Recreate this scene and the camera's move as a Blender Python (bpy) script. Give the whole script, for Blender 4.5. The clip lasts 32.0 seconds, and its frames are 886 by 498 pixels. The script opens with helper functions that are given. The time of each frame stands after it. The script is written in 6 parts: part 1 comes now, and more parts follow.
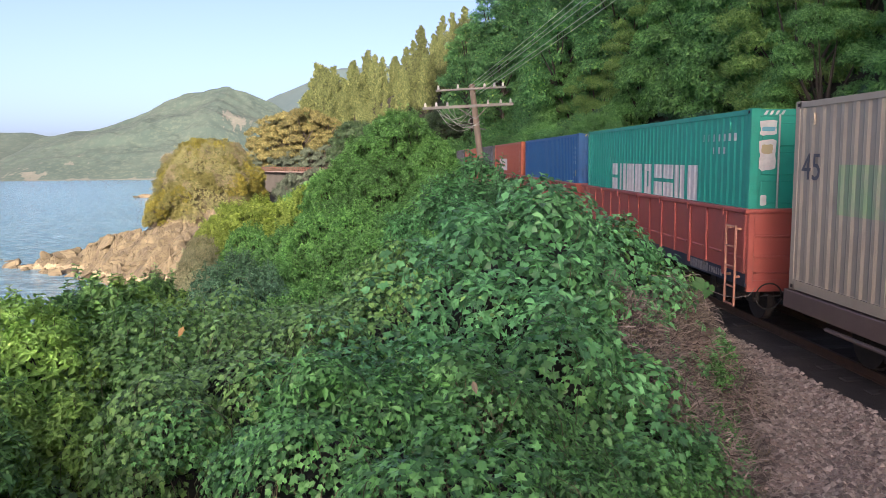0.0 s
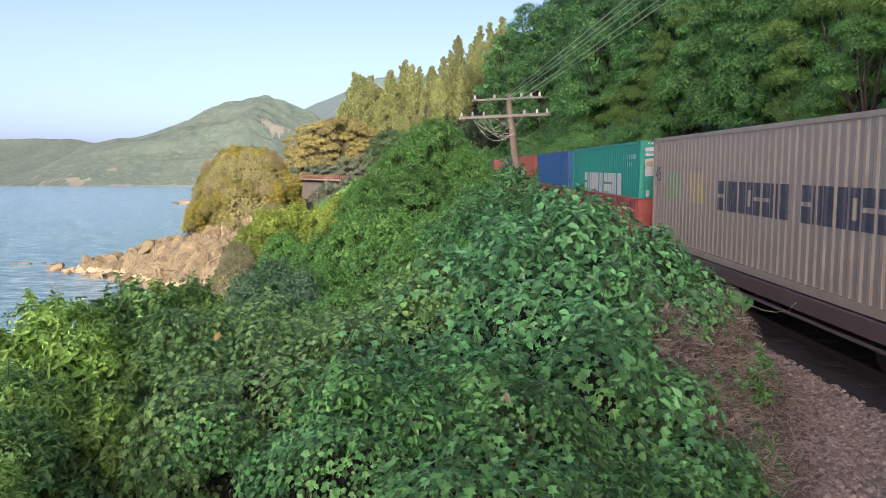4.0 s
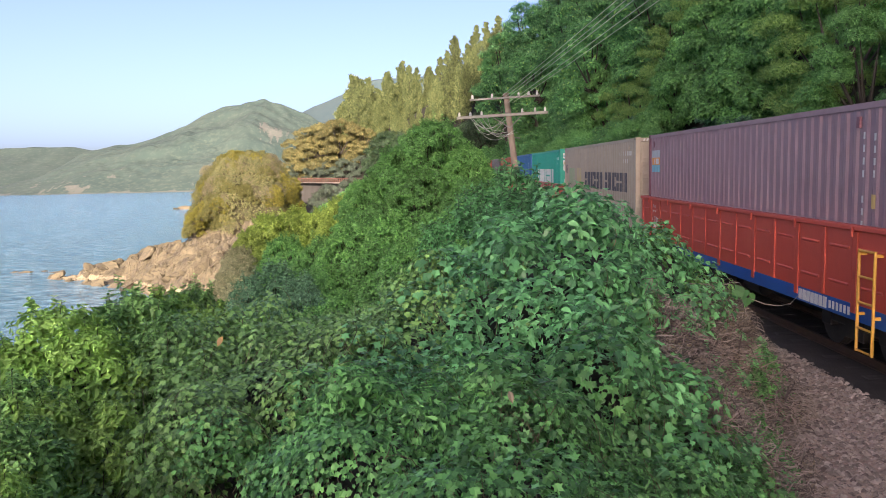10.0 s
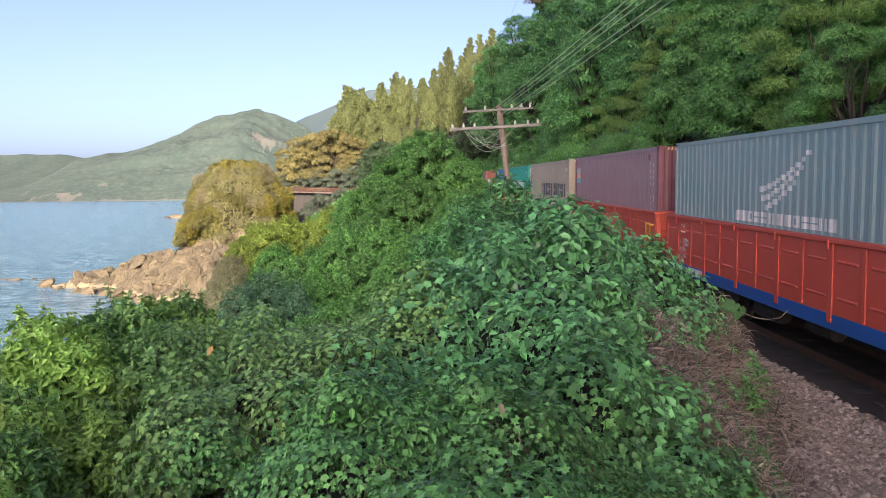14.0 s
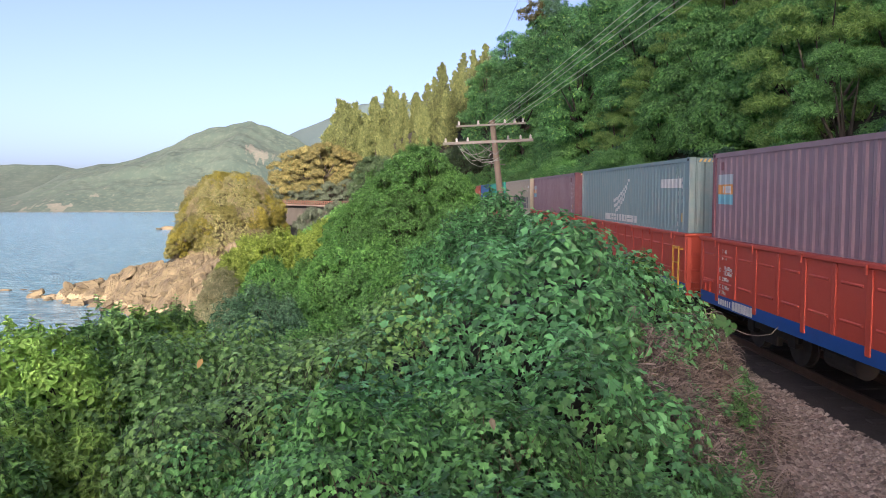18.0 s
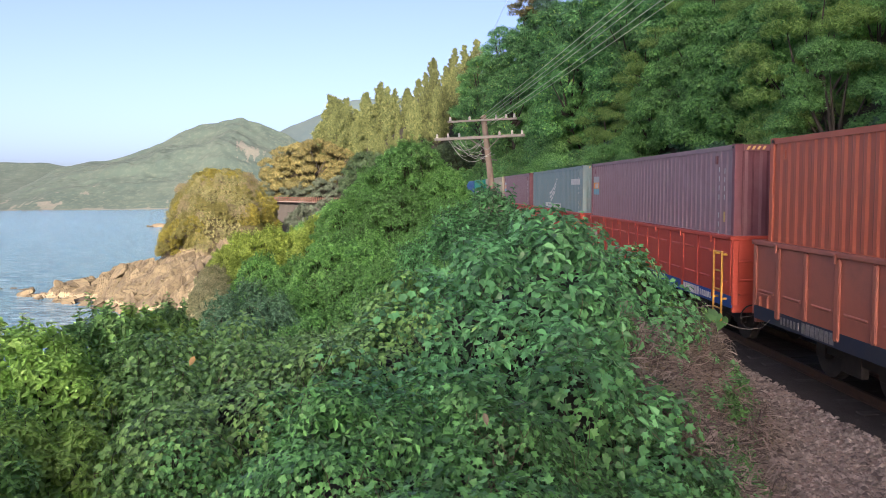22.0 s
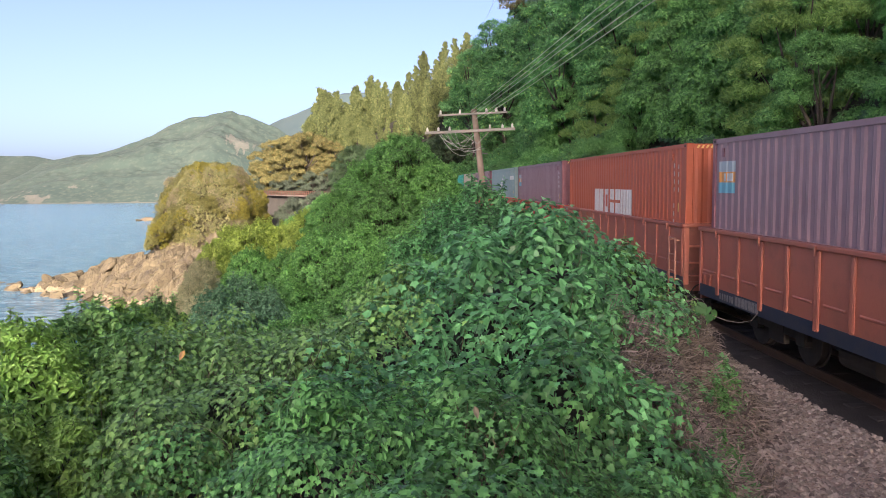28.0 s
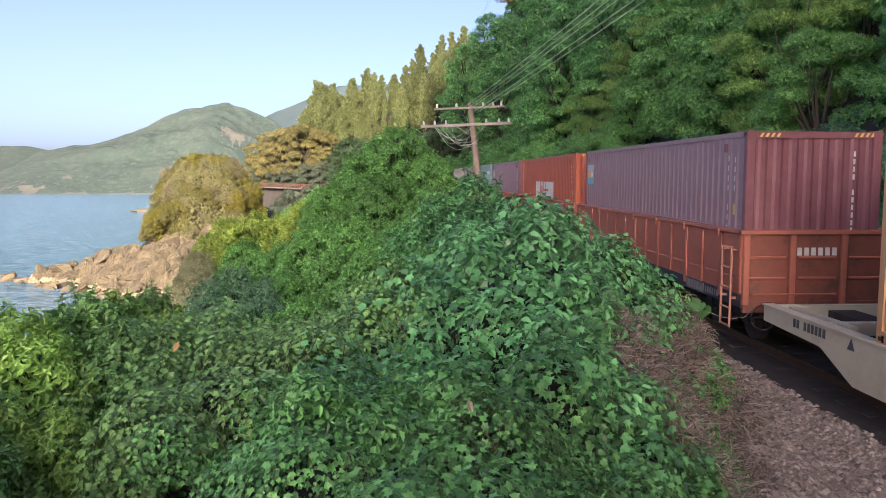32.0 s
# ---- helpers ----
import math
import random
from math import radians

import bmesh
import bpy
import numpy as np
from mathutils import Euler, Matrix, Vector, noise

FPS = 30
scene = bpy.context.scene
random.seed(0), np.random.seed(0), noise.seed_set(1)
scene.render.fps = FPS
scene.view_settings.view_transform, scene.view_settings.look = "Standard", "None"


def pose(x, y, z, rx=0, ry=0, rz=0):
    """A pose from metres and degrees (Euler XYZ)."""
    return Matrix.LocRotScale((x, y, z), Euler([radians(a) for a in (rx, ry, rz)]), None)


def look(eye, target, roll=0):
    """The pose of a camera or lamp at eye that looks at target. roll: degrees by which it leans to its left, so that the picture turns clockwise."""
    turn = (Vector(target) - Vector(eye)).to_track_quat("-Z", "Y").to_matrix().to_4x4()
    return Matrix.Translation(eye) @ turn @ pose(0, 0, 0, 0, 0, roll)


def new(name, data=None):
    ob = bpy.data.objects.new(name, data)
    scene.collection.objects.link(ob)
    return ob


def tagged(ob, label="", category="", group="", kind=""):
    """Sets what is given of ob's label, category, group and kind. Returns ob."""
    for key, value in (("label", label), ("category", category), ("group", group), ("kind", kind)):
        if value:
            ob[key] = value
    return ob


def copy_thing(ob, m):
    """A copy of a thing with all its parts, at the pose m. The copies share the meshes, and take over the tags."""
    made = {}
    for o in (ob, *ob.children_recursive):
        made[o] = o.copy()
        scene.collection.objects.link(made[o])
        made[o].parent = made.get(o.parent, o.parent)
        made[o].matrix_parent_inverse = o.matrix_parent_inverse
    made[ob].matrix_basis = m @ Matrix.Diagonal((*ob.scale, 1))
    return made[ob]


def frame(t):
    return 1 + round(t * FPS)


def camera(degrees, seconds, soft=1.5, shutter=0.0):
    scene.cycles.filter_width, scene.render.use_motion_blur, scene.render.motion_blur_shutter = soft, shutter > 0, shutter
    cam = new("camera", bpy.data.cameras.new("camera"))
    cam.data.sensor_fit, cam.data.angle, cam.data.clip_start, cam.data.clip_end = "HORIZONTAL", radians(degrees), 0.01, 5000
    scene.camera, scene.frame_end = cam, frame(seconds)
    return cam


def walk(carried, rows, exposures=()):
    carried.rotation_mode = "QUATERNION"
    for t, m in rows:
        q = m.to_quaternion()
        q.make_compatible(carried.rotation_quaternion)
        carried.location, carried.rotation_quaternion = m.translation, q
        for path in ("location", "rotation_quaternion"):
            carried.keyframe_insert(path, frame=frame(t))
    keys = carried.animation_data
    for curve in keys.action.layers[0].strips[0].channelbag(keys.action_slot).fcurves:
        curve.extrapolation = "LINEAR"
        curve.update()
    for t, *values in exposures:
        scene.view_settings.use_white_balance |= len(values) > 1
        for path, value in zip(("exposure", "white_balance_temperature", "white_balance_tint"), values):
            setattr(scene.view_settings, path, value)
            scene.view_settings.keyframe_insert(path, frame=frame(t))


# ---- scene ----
EXPOSURE = 1.28
FOV = 59.43
cam = camera(FOV, 32.0, soft=0.7)
EYE = (0.0, 0.0, 3.1)


def aim(yaw, tilt, lean):
    """Camera pose from its bearing, tilt and lean in degrees."""
    a, b = radians(yaw), radians(tilt)
    return look(EYE, (math.sin(a) * math.cos(b), math.cos(a) * math.cos(b), EYE[2] + math.sin(b)), -lean)


PATH = [
    (0, aim(2.581, -5.648, 0.609)),
    (0.5, aim(2.088, -5.599, 0.423)),
    (1, aim(1.721, -5.535, 0.302)),
    (1.5, aim(1.451, -5.407, 0.121)),
    (2, aim(1.134, -5.300, 0.056)),
    (2.5, aim(0.820, -5.203, 0.059)),
    (3, aim(0.533, -5.098, 0.122)),
    (3.5, aim(0.318, -5.029, 0.114)),
    (5.5, aim(-0.630, -4.778, -0.158)),
    (6, aim(-0.618, -4.813, -0.165)),
    (6.5, aim(-0.546, -4.815, -0.263)),
    (7, aim(-0.470, -4.758, -0.252)),
    (7.5, aim(-0.403, -4.743, -0.094)),
    (8, aim(-0.328, -4.740, 0.158)),
    (8.5, aim(-0.238, -4.782, 0.466)),
    (9, aim(-0.142, -4.828, 0.752)),
    (9.5, aim(-0.087, -4.886, 0.996)),
    (10, aim(-0.006, -4.925, 1.204)),
    (10.5, aim(0.052, -4.960, 1.200)),
    (11, aim(0.131, -4.981, 1.147)),
    (11.5, aim(0.170, -5.019, 1.227)),
    (12, aim(0.240, -5.074, 1.184)),
    (12.5, aim(0.301, -5.106, 1.104)),
    (13, aim(0.391, -4.865, 0.945)),
    (13.5, aim(0.510, -4.492, 0.788)),
    (14, aim(0.598, -4.119, 0.661)),
    (14.5, aim(0.683, -3.823, 0.574)),
    (16.5, aim(0.953, -3.141, 0.060)),
    (17, aim(1.054, -3.135, 0.071)),
    (17.5, aim(1.117, -3.067, 0.064)),
    (18, aim(1.185, -3.092, 0.141)),
    (18.5, aim(1.277, -3.128, 0.263)),
    (19, aim(1.330, -3.153, 0.393)),
    (19.5, aim(1.420, -3.169, 0.519)),
    (20, aim(1.474, -3.229, 0.632)),
    (20.5, aim(1.558, -3.278, 0.628)),
    (21, aim(1.635, -3.366, 0.582)),
    (21.5, aim(1.706, -3.429, 0.540)),
    (22, aim(1.764, -3.407, 0.464)),
    (22.5, aim(1.863, -3.433, 0.371)),
    (23, aim(1.931, -3.436, 0.288)),
    (23.5, aim(1.952, -3.500, 0.243)),
    (24, aim(2.046, -3.498, 0.209)),
    (24.5, aim(2.131, -3.503, 0.106)),
    (25, aim(2.181, -3.540, 0.035)),
    (25.5, aim(2.234, -3.571, -0.051)),
    (27.5, aim(2.397, -3.840, 0.357)),
    (28, aim(2.466, -3.877, 0.461)),
    (28.5, aim(2.492, -3.974, 0.508)),
    (29, aim(2.562, -3.940, 0.462)),
    (29.5, aim(2.589, -4.001, 0.387)),
    (30, aim(2.615, -4.072, 0.241)),
    (30.5, aim(2.661, -4.125, 0.198)),
    (31, aim(2.704, -4.174, 0.094)),
    (31.5, aim(2.754, -4.259, 0.026)),
    (32, aim(2.815, -4.332, -0.040)),
]
walk(cam, PATH, exposures=[(0, EXPOSURE, 6050, 23), (32, EXPOSURE, 6050, 23)])

# ---- world, sun ----
SUN_ELEVATION = radians(14)
world = bpy.data.worlds.new("sky")
scene.world = world
world.use_nodes = True
wn = world.node_tree.nodes
sky = wn.new("ShaderNodeTexSky")
sky.sky_type = 'NISHITA'
sky.sun_disc = False
sky.sun_elevation = SUN_ELEVATION
sky.sun_rotation = radians(180)
sky.air_density, sky.dust_density, sky.ozone_density = 0.42, 3.4, 0.0
wn["Background"].inputs["Strength"].default_value = 0.15
world.node_tree.links.new(sky.outputs[0], wn["Background"].inputs[0])
sun = new("sun", bpy.data.lights.new("sun", 'SUN'))
sun.data.energy, sun.data.angle, sun.data.color = 4.5, radians(0.55), (1.0, 0.84, 0.60)
sun.matrix_world = look((0, -math.cos(SUN_ELEVATION) * 100, math.sin(SUN_ELEVATION) * 100), (0, 0, 0))


# ---- materials ----
def material(name, colour, rough=0.6, metal=0.0, second=None, scale=6.0, amount=0.5, bump=0.0, bump_scale=40.0, spread=0.0, island=False, through_light=0.0, dirt=None, dirt_scale=1.5, dirt_amount=0.5, cracks=0.0, relief=0.02):
    """A surface: colour, broad stains of a second colour, fine relief, and a random shift from piece to piece."""
    m = bpy.data.materials.new(name)
    m.use_nodes = True
    nt, nodes, link = m.node_tree, m.node_tree.nodes, m.node_tree.links.new
    b = nodes["Principled BSDF"]
    b.inputs["Roughness"].default_value, b.inputs["Metallic"].default_value = rough, metal
    co = nodes.new("ShaderNodeTexCoord").outputs["Object"]

    def mixed(a, c, fac):
        mix = nodes.new("ShaderNodeMix")
        mix.data_type = 'RGBA'
        for sock, v in ((mix.inputs["Factor"], fac), (mix.inputs["A"], a), (mix.inputs["B"], c)):
            if isinstance(v, (tuple, float, int)):
                sock.default_value = (*v, 1) if isinstance(v, tuple) else v
            else:
                link(v, sock)
        return mix.outputs["Result"]

    def noisy(s, low, high, detail=6.0):
        n = nodes.new("ShaderNodeTexNoise")
        n.inputs["Scale"].default_value, n.inputs["Detail"].default_value, n.inputs["Roughness"].default_value = s, detail, 0.65
        link(co, n.inputs["Vector"])
        r = nodes.new("ShaderNodeMapRange")
        r.inputs["From Min"].default_value, r.inputs["From Max"].default_value = low, high
        link(n.outputs["Fac"], r.inputs["Value"])
        return n.outputs["Fac"], r.outputs["Result"]

    out = colour
    if second:
        if island:
            g = nodes.new("ShaderNodeNewGeometry").outputs["Random Per Island"]
            ramp = nodes.new("ShaderNodeValToRGB")
            els = ramp.color_ramp.elements
            els[0].color, els[1].color = (*colour, 1), (*second, 1)
            els[0].position = 0.15 if through_light else 0.0
            if spread:
                e = els.new(0.93)
                e.color = (*second, 1)
                els[2].color = (min(1, second[0] * 1.9), second[1] * 1.25, second[2] * 0.8, 1)
            link(g, ramp.inputs[0])
            out = ramp.outputs[0]
            _, f = noisy(scale, 0.35, 0.7)
            out = mixed(out, tuple(c * 0.62 for c in colour), nodes_scaled(nodes, link, f, amount))
            tone = nodes.new("ShaderNodeMapRange")
            tone.inputs["To Min"].default_value, tone.inputs["To Max"].default_value = 0.78, 1.22
            link(nodes.new("ShaderNodeObjectInfo").outputs["Random"], tone.inputs["Value"])
            hue = nodes.new("ShaderNodeHueSaturation")
            link(tone.outputs["Result"], hue.inputs["Value"])
            link(out, hue.inputs["Color"])
            out = hue.outputs["Color"]
        else:
            _, f = noisy(scale, 0.4, 0.68)
            out = mixed(colour, second, nodes_scaled(nodes, link, f, amount))
    if dirt:
        _, f = noisy(dirt_scale, 0.48, 0.72, 9.0)
        out = mixed(out, dirt, nodes_scaled(nodes, link, f, dirt_amount))
    if cracks:
        vo = nodes.new("ShaderNodeTexVoronoi")
        vo.feature = 'DISTANCE_TO_EDGE'
        vo.inputs["Scale"].default_value = cracks
        wob = nodes.new("ShaderNodeTexNoise")
        wob.inputs["Scale"].default_value = cracks * 1.7
        link(co, wob.inputs["Vector"])
        off = nodes.new("ShaderNodeVectorMath")
        off.operation = 'MULTIPLY_ADD'
        off.inputs[1].default_value = (0.9, 0.9, 0.9)
        link(wob.outputs["Color"], off.inputs[0])
        link(co, off.inputs[2])
        link(off.outputs[0], vo.inputs["Vector"])
        r = nodes.new("ShaderNodeMapRange")
        r.inputs["From Min"].default_value, r.inputs["From Max"].default_value = 0.0, 0.03
        r.inputs["To Min"].default_value, r.inputs["To Max"].default_value = 0.85, 0.0
        link(vo.outputs["Distance"], r.inputs["Value"])
        out = mixed(out, (0.035, 0.028, 0.023), r.outputs["Result"])
    if spread and not island:
        info = nodes.new("ShaderNodeObjectInfo").outputs["Random"]
        hsv = nodes.new("ShaderNodeHueSaturation")
        r = nodes.new("ShaderNodeMapRange")
        r.inputs["To Min"].default_value, r.inputs["To Max"].default_value = 1 - spread, 1 + spread
        link(info, r.inputs["Value"])
        link(r.outputs["Result"], hsv.inputs["Value"])
        if isinstance(out, tuple):
            hsv.inputs["Color"].default_value = (*out, 1)
        else:
            link(out, hsv.inputs["Color"])
        out = hsv.outputs["Color"]
    if isinstance(out, tuple):
        b.inputs["Base Color"].default_value = (*out, 1)
    else:
        link(out, b.inputs["Base Color"])
    if bump:
        fac, _ = noisy(bump_scale, 0, 1)
        bn = nodes.new("ShaderNodeBump")
        bn.inputs["Strength"].default_value, bn.inputs["Distance"].default_value = bump, relief
        link(fac, bn.inputs["Height"])
        link(bn.outputs["Normal"], b.inputs["Normal"])
    if through_light:
        b.inputs["Specular IOR Level"].default_value = 0.4
        tr = nodes.new("ShaderNodeBsdfTranslucent")
        if not isinstance(out, tuple):
            link(out, tr.inputs["Color"])
        mx = nodes.new("ShaderNodeMixShader")
        mx.inputs[0].default_value = through_light
        link(b.outputs[0], mx.inputs[1])
        link(tr.outputs[0], mx.inputs[2])
        link(mx.outputs[0], nodes["Material Output"].inputs[0])
    return m


def nodes_scaled(nodes, link, value, k):
    mul = nodes.new("ShaderNodeMath")
    mul.operation = 'MULTIPLY'
    mul.inputs[1].default_value = k
    link(value, mul.inputs[0])
    return mul.outputs[0]


# near-black: the shade between the plants is put into the soil colour
SHADED_SOIL = material("soil", (0.020, 0.018, 0.011), 0.95, second=(0.014, 0.018, 0.009), scale=0.6, amount=0.8, bump=0.6, bump_scale=9)
GRAVEL = material("gravel", (0.37, 0.29, 0.235), 0.95, second=(0.24, 0.18, 0.145), scale=1.4, amount=0.8, bump=0.9, bump_scale=26, dirt=(0.07, 0.05, 0.04), dirt_scale=11)
# ballast coloured black to stand for the shadow under the train
SHADOW_BALLAST = material("shadow-dark ballast", (0.032, 0.026, 0.023), 0.9, second=(0.018, 0.015, 0.014), scale=2.0, amount=0.7, bump=0.9, bump_scale=26)
STONE_BIT = material("stone chip", (0.11, 0.085, 0.072), 0.9, second=(0.46, 0.39, 0.335), scale=8, amount=0.4, island=True)
RAIL_STEEL = material("rail steel", (0.10, 0.065, 0.05), 0.6, 0.6, second=(0.16, 0.09, 0.06), bump=0.2)
# concrete darkened: the shadow under the train is in its colour
SLEEPER = material("shadow-dark sleeper concrete", (0.05, 0.044, 0.04), 0.9, second=(0.03, 0.026, 0.023), bump=0.4, spread=0.15)
LEAF_VINE = material("vine leaf", (0.055, 0.165, 0.062), 0.38, second=(0.205, 0.545, 0.200), scale=1.3, amount=0.35, island=True, through_light=0.2)
LEAF_PALE = material("pale vine leaf", (0.095, 0.195, 0.055), 0.4, second=(0.330, 0.600, 0.165), scale=1.3, amount=0.3, island=True, through_light=0.2)
LEAF_STAR = material("star leaf", (0.045, 0.135, 0.038), 0.4, second=(0.190, 0.465, 0.130), scale=2, amount=0.3, island=True, through_light=0.2)
LEAF_OVAL = material("oval leaf", (0.105, 0.240, 0.065), 0.36, second=(0.350, 0.650, 0.195), scale=1.2, amount=0.3, island=True, through_light=0.2)
LEAF_YELLOW = material("yellow-green leaf", (0.200, 0.370, 0.065), 0.42, second=(0.375, 0.620, 0.145), scale=1.0, amount=0.35, island=True, through_light=0.2)
LEAF_TEAL = material("blue-green leaf", (0.075, 0.180, 0.100), 0.5, second=(0.24, 0.46, 0.25), scale=1, amount=0.3, island=True, through_light=0.15)
LEAF_FOREST = material("forest leaf", (0.075, 0.205, 0.072), 0.45, second=(0.260, 0.600, 0.205), scale=0.35, amount=0.5, island=True, through_light=0.42, spread=0.2)
LEAF_WOOD = material("olive-green woodland leaf", (0.090, 0.235, 0.070), 0.45, second=(0.300, 0.620, 0.190), scale=0.35, amount=0.5, island=True, through_light=0.42)
# green leaf darkened to give the shaded gaps above the line
LEAF_FOOT_SHADE = material("shade-dark green leaf", (0.030, 0.092, 0.050), 0.4, second=(0.125, 0.300, 0.150), scale=0.5, amount=0.5, island=True, through_light=0.15)
LEAF_BAMBOO = material("bamboo leaf", (0.145, 0.275, 0.070), 0.45, second=(0.390, 0.630, 0.180), scale=0.4, amount=0.45, island=True, through_light=0.42)
LEAF_CONIFER = material("casuarina needles", (0.065, 0.095, 0.040), 0.7, second=(0.300, 0.345, 0.120), scale=0.3, amount=0.45, island=True, through_light=0.2)
LEAF_BROWN = material("rust-brown leaf", (0.10, 0.10, 0.035), 0.6, second=(0.300, 0.265, 0.095), scale=0.4, amount=0.4, island=True, through_light=0.2)
LEAF_HUMP = material("fresh shrub leaf", (0.080, 0.215, 0.052), 0.4, second=(0.272, 0.605, 0.155), scale=0.8, amount=0.3, island=True, through_light=0.2)
# lighter and yellower, so that warm light is part of the leaf colour
LEAF_OLIVEGREEN = material("warm-lit olive-green leaf", (0.22, 0.32, 0.05), 0.5, second=(0.50, 0.64, 0.14), scale=0.6, amount=0.35, island=True, through_light=0.2)
LEAF_SCRUB = material("dry scrub leaf", (0.12, 0.13, 0.05), 0.7, second=(0.25, 0.235, 0.105), scale=0.22, amount=0.6, island=True, through_light=0.2)
LEAF_RIDGE = material("ridge leaf", (0.035, 0.075, 0.035), 0.5, second=(0.105, 0.17, 0.07), scale=0.4, amount=0.4, island=True, through_light=0.2)
# leaf colour dimmed to carry the shade under the rust-brown trees
LEAF_SHADE_DULL = material("shade-dulled grey-green leaf", (0.065, 0.09, 0.065), 0.6, second=(0.125, 0.16, 0.105), scale=0.5, amount=0.4, island=True, through_light=0.15)
SCRUB_SOIL = material("dry scrub ground", (0.09, 0.082, 0.038), 0.95, second=(0.055, 0.055, 0.026), scale=0.4, amount=0.8, bump=0.5, bump_scale=3)
LEAF_OLIVE = material("olive leaf", (0.125, 0.13, 0.035), 0.6, second=(0.215, 0.20, 0.06), scale=0.5, amount=0.4, island=True, through_light=0.2)
LEAF_STRAW = material("straw leaf", (0.15, 0.135, 0.08), 0.7, second=(0.27, 0.24, 0.14), scale=0.5, amount=0.4, island=True, through_light=0.2)
# brighter copy of the straw leaf, to offset the shade on the slope
LEAF_HAY = material("brightened grey straw leaf", (0.28, 0.30, 0.16), 0.7, second=(0.56, 0.55, 0.33), scale=0.5, amount=0.4, island=True, through_light=0.2)
LEAF_GOLD = material("golden leaf", (0.17, 0.17, 0.03), 0.6, second=(0.33, 0.30, 0.05), scale=0.5, amount=0.4, island=True, through_light=0.4)
LEAF_DRY = material("dry leaf", (0.20, 0.16, 0.11), 0.85, second=(0.33, 0.28, 0.20), island=True, through_light=0.1)
LEAF_ORANGE = material("orange leaf", (0.50, 0.27, 0.06), 0.6, through_light=0.2)
TWIG = material("dry twig", (0.075, 0.060, 0.052), 0.9, second=(0.40, 0.335, 0.295), island=True, scale=4)
BARK = material("bark", (0.06, 0.05, 0.04), 0.9, second=(0.04, 0.034, 0.027), scale=5, bump=0.6)
STEM = material("green stem", (0.09, 0.10, 0.04), 0.7, second=(0.12, 0.085, 0.05), island=True)
ROCK = material("warm granite", (0.152, 0.126, 0.074), 0.85, second=(0.072, 0.060, 0.044), scale=0.35, amount=0.85, bump=0.8, bump_scale=3.5, dirt=(0.25, 0.206, 0.122), dirt_scale=0.9, spread=0.18, cracks=0.9, relief=0.16)
ROCK_PALE = material("sea-bleached granite", (0.31, 0.255, 0.155), 0.85, second=(0.19, 0.16, 0.11), scale=0.5, amount=0.7, bump=0.8, bump_scale=3.5, relief=0.12)
# masonry colour darkened, since the wall should stand in shade
WALL_SHADED = material("shade-dark old masonry", (0.088, 0.080, 0.070), 0.9, second=(0.055, 0.051, 0.045), scale=0.5, bump=0.6, bump_scale=3)
COPING_STONE = material("pale coping stone", (0.27, 0.22, 0.19), 0.9, second=(0.18, 0.15, 0.13), scale=2, bump=0.4, bump_scale=8)
RUST_RED = material("rusty red paint", (0.16, 0.075, 0.055), 0.8, second=(0.11, 0.065, 0.05), scale=4)
POLE_WOOD = material("weathered pole", (0.27, 0.215, 0.165), 0.85, second=(0.15, 0.12, 0.095), scale=3, bump=0.4, bump_scale=20)
ARM_STEEL = material("galvanised crossarm", (0.29, 0.285, 0.26), 0.7, 0.1, second=(0.25, 0.2, 0.16))
PORCELAIN = material("white porcelain", (0.62, 0.61, 0.57), 0.3, second=(0.45, 0.43, 0.38), scale=30)
WIRE = material("wire", (0.46, 0.48, 0.44), 0.6, 0.0, second=(0.36, 0.38, 0.34))


# ---- mesh helpers ----
def np_mesh(name, verts, tris, smooth=False):
    me = bpy.data.meshes.new(name)
    verts = np.ascontiguousarray(verts, dtype=np.float32)
    tris = np.ascontiguousarray(tris, dtype=np.int32)
    k = tris.shape[1]
    me.vertices.add(len(verts))
    me.vertices.foreach_set("co", verts.ravel())
    me.loops.add(tris.size)
    me.loops.foreach_set("vertex_index", tris.ravel())
    me.polygons.add(len(tris))
    me.polygons.foreach_set("loop_start", np.arange(0, tris.size, k, dtype=np.int32))
    me.polygons.foreach_set("use_smooth", np.full(len(tris), smooth))
    me.update(calc_edges=True)
    return me


def part(name, data, mat, parent=None, label="", m=None):
    """Links a bmesh or mesh as one object under its thing."""
    if isinstance(data, bmesh.types.BMesh):
        me = bpy.data.meshes.new(name)
        data.to_mesh(me)
        data.free()
    else:
        me = data
    if mat is not None and not me.materials:
        me.materials.append(mat)
    ob = new(name, me)
    if m is not None:
        ob.matrix_basis = m
    ob.parent = parent
    if label:
        ob["label"] = label
    return ob


def box(bm, x0, y0, z0, x1, y1, z1, m=None):
    vs = [bm.verts.new(v) for v in ((x0, y0, z0), (x1, y0, z0), (x1, y1, z0), (x0, y1, z0), (x0, y0, z1), (x1, y0, z1), (x1, y1, z1), (x0, y1, z1))]
    for f in ((0, 3, 2, 1), (4, 5, 6, 7), (0, 1, 5, 4), (1, 2, 6, 5), (2, 3, 7, 6), (3, 0, 4, 7)):
        bm.faces.new([vs[i] for i in f])
    if m is not None:
        bmesh.ops.transform(bm, matrix=m, verts=vs)
    return vs


def boxes(*rows, bevel=0.0):
    bm = bmesh.new()
    for r in rows:
        box(bm, *r)
    if bevel:
        bmesh.ops.bevel(bm, geom=bm.edges[:], offset=bevel, segments=1, affect='EDGES')
    return bm


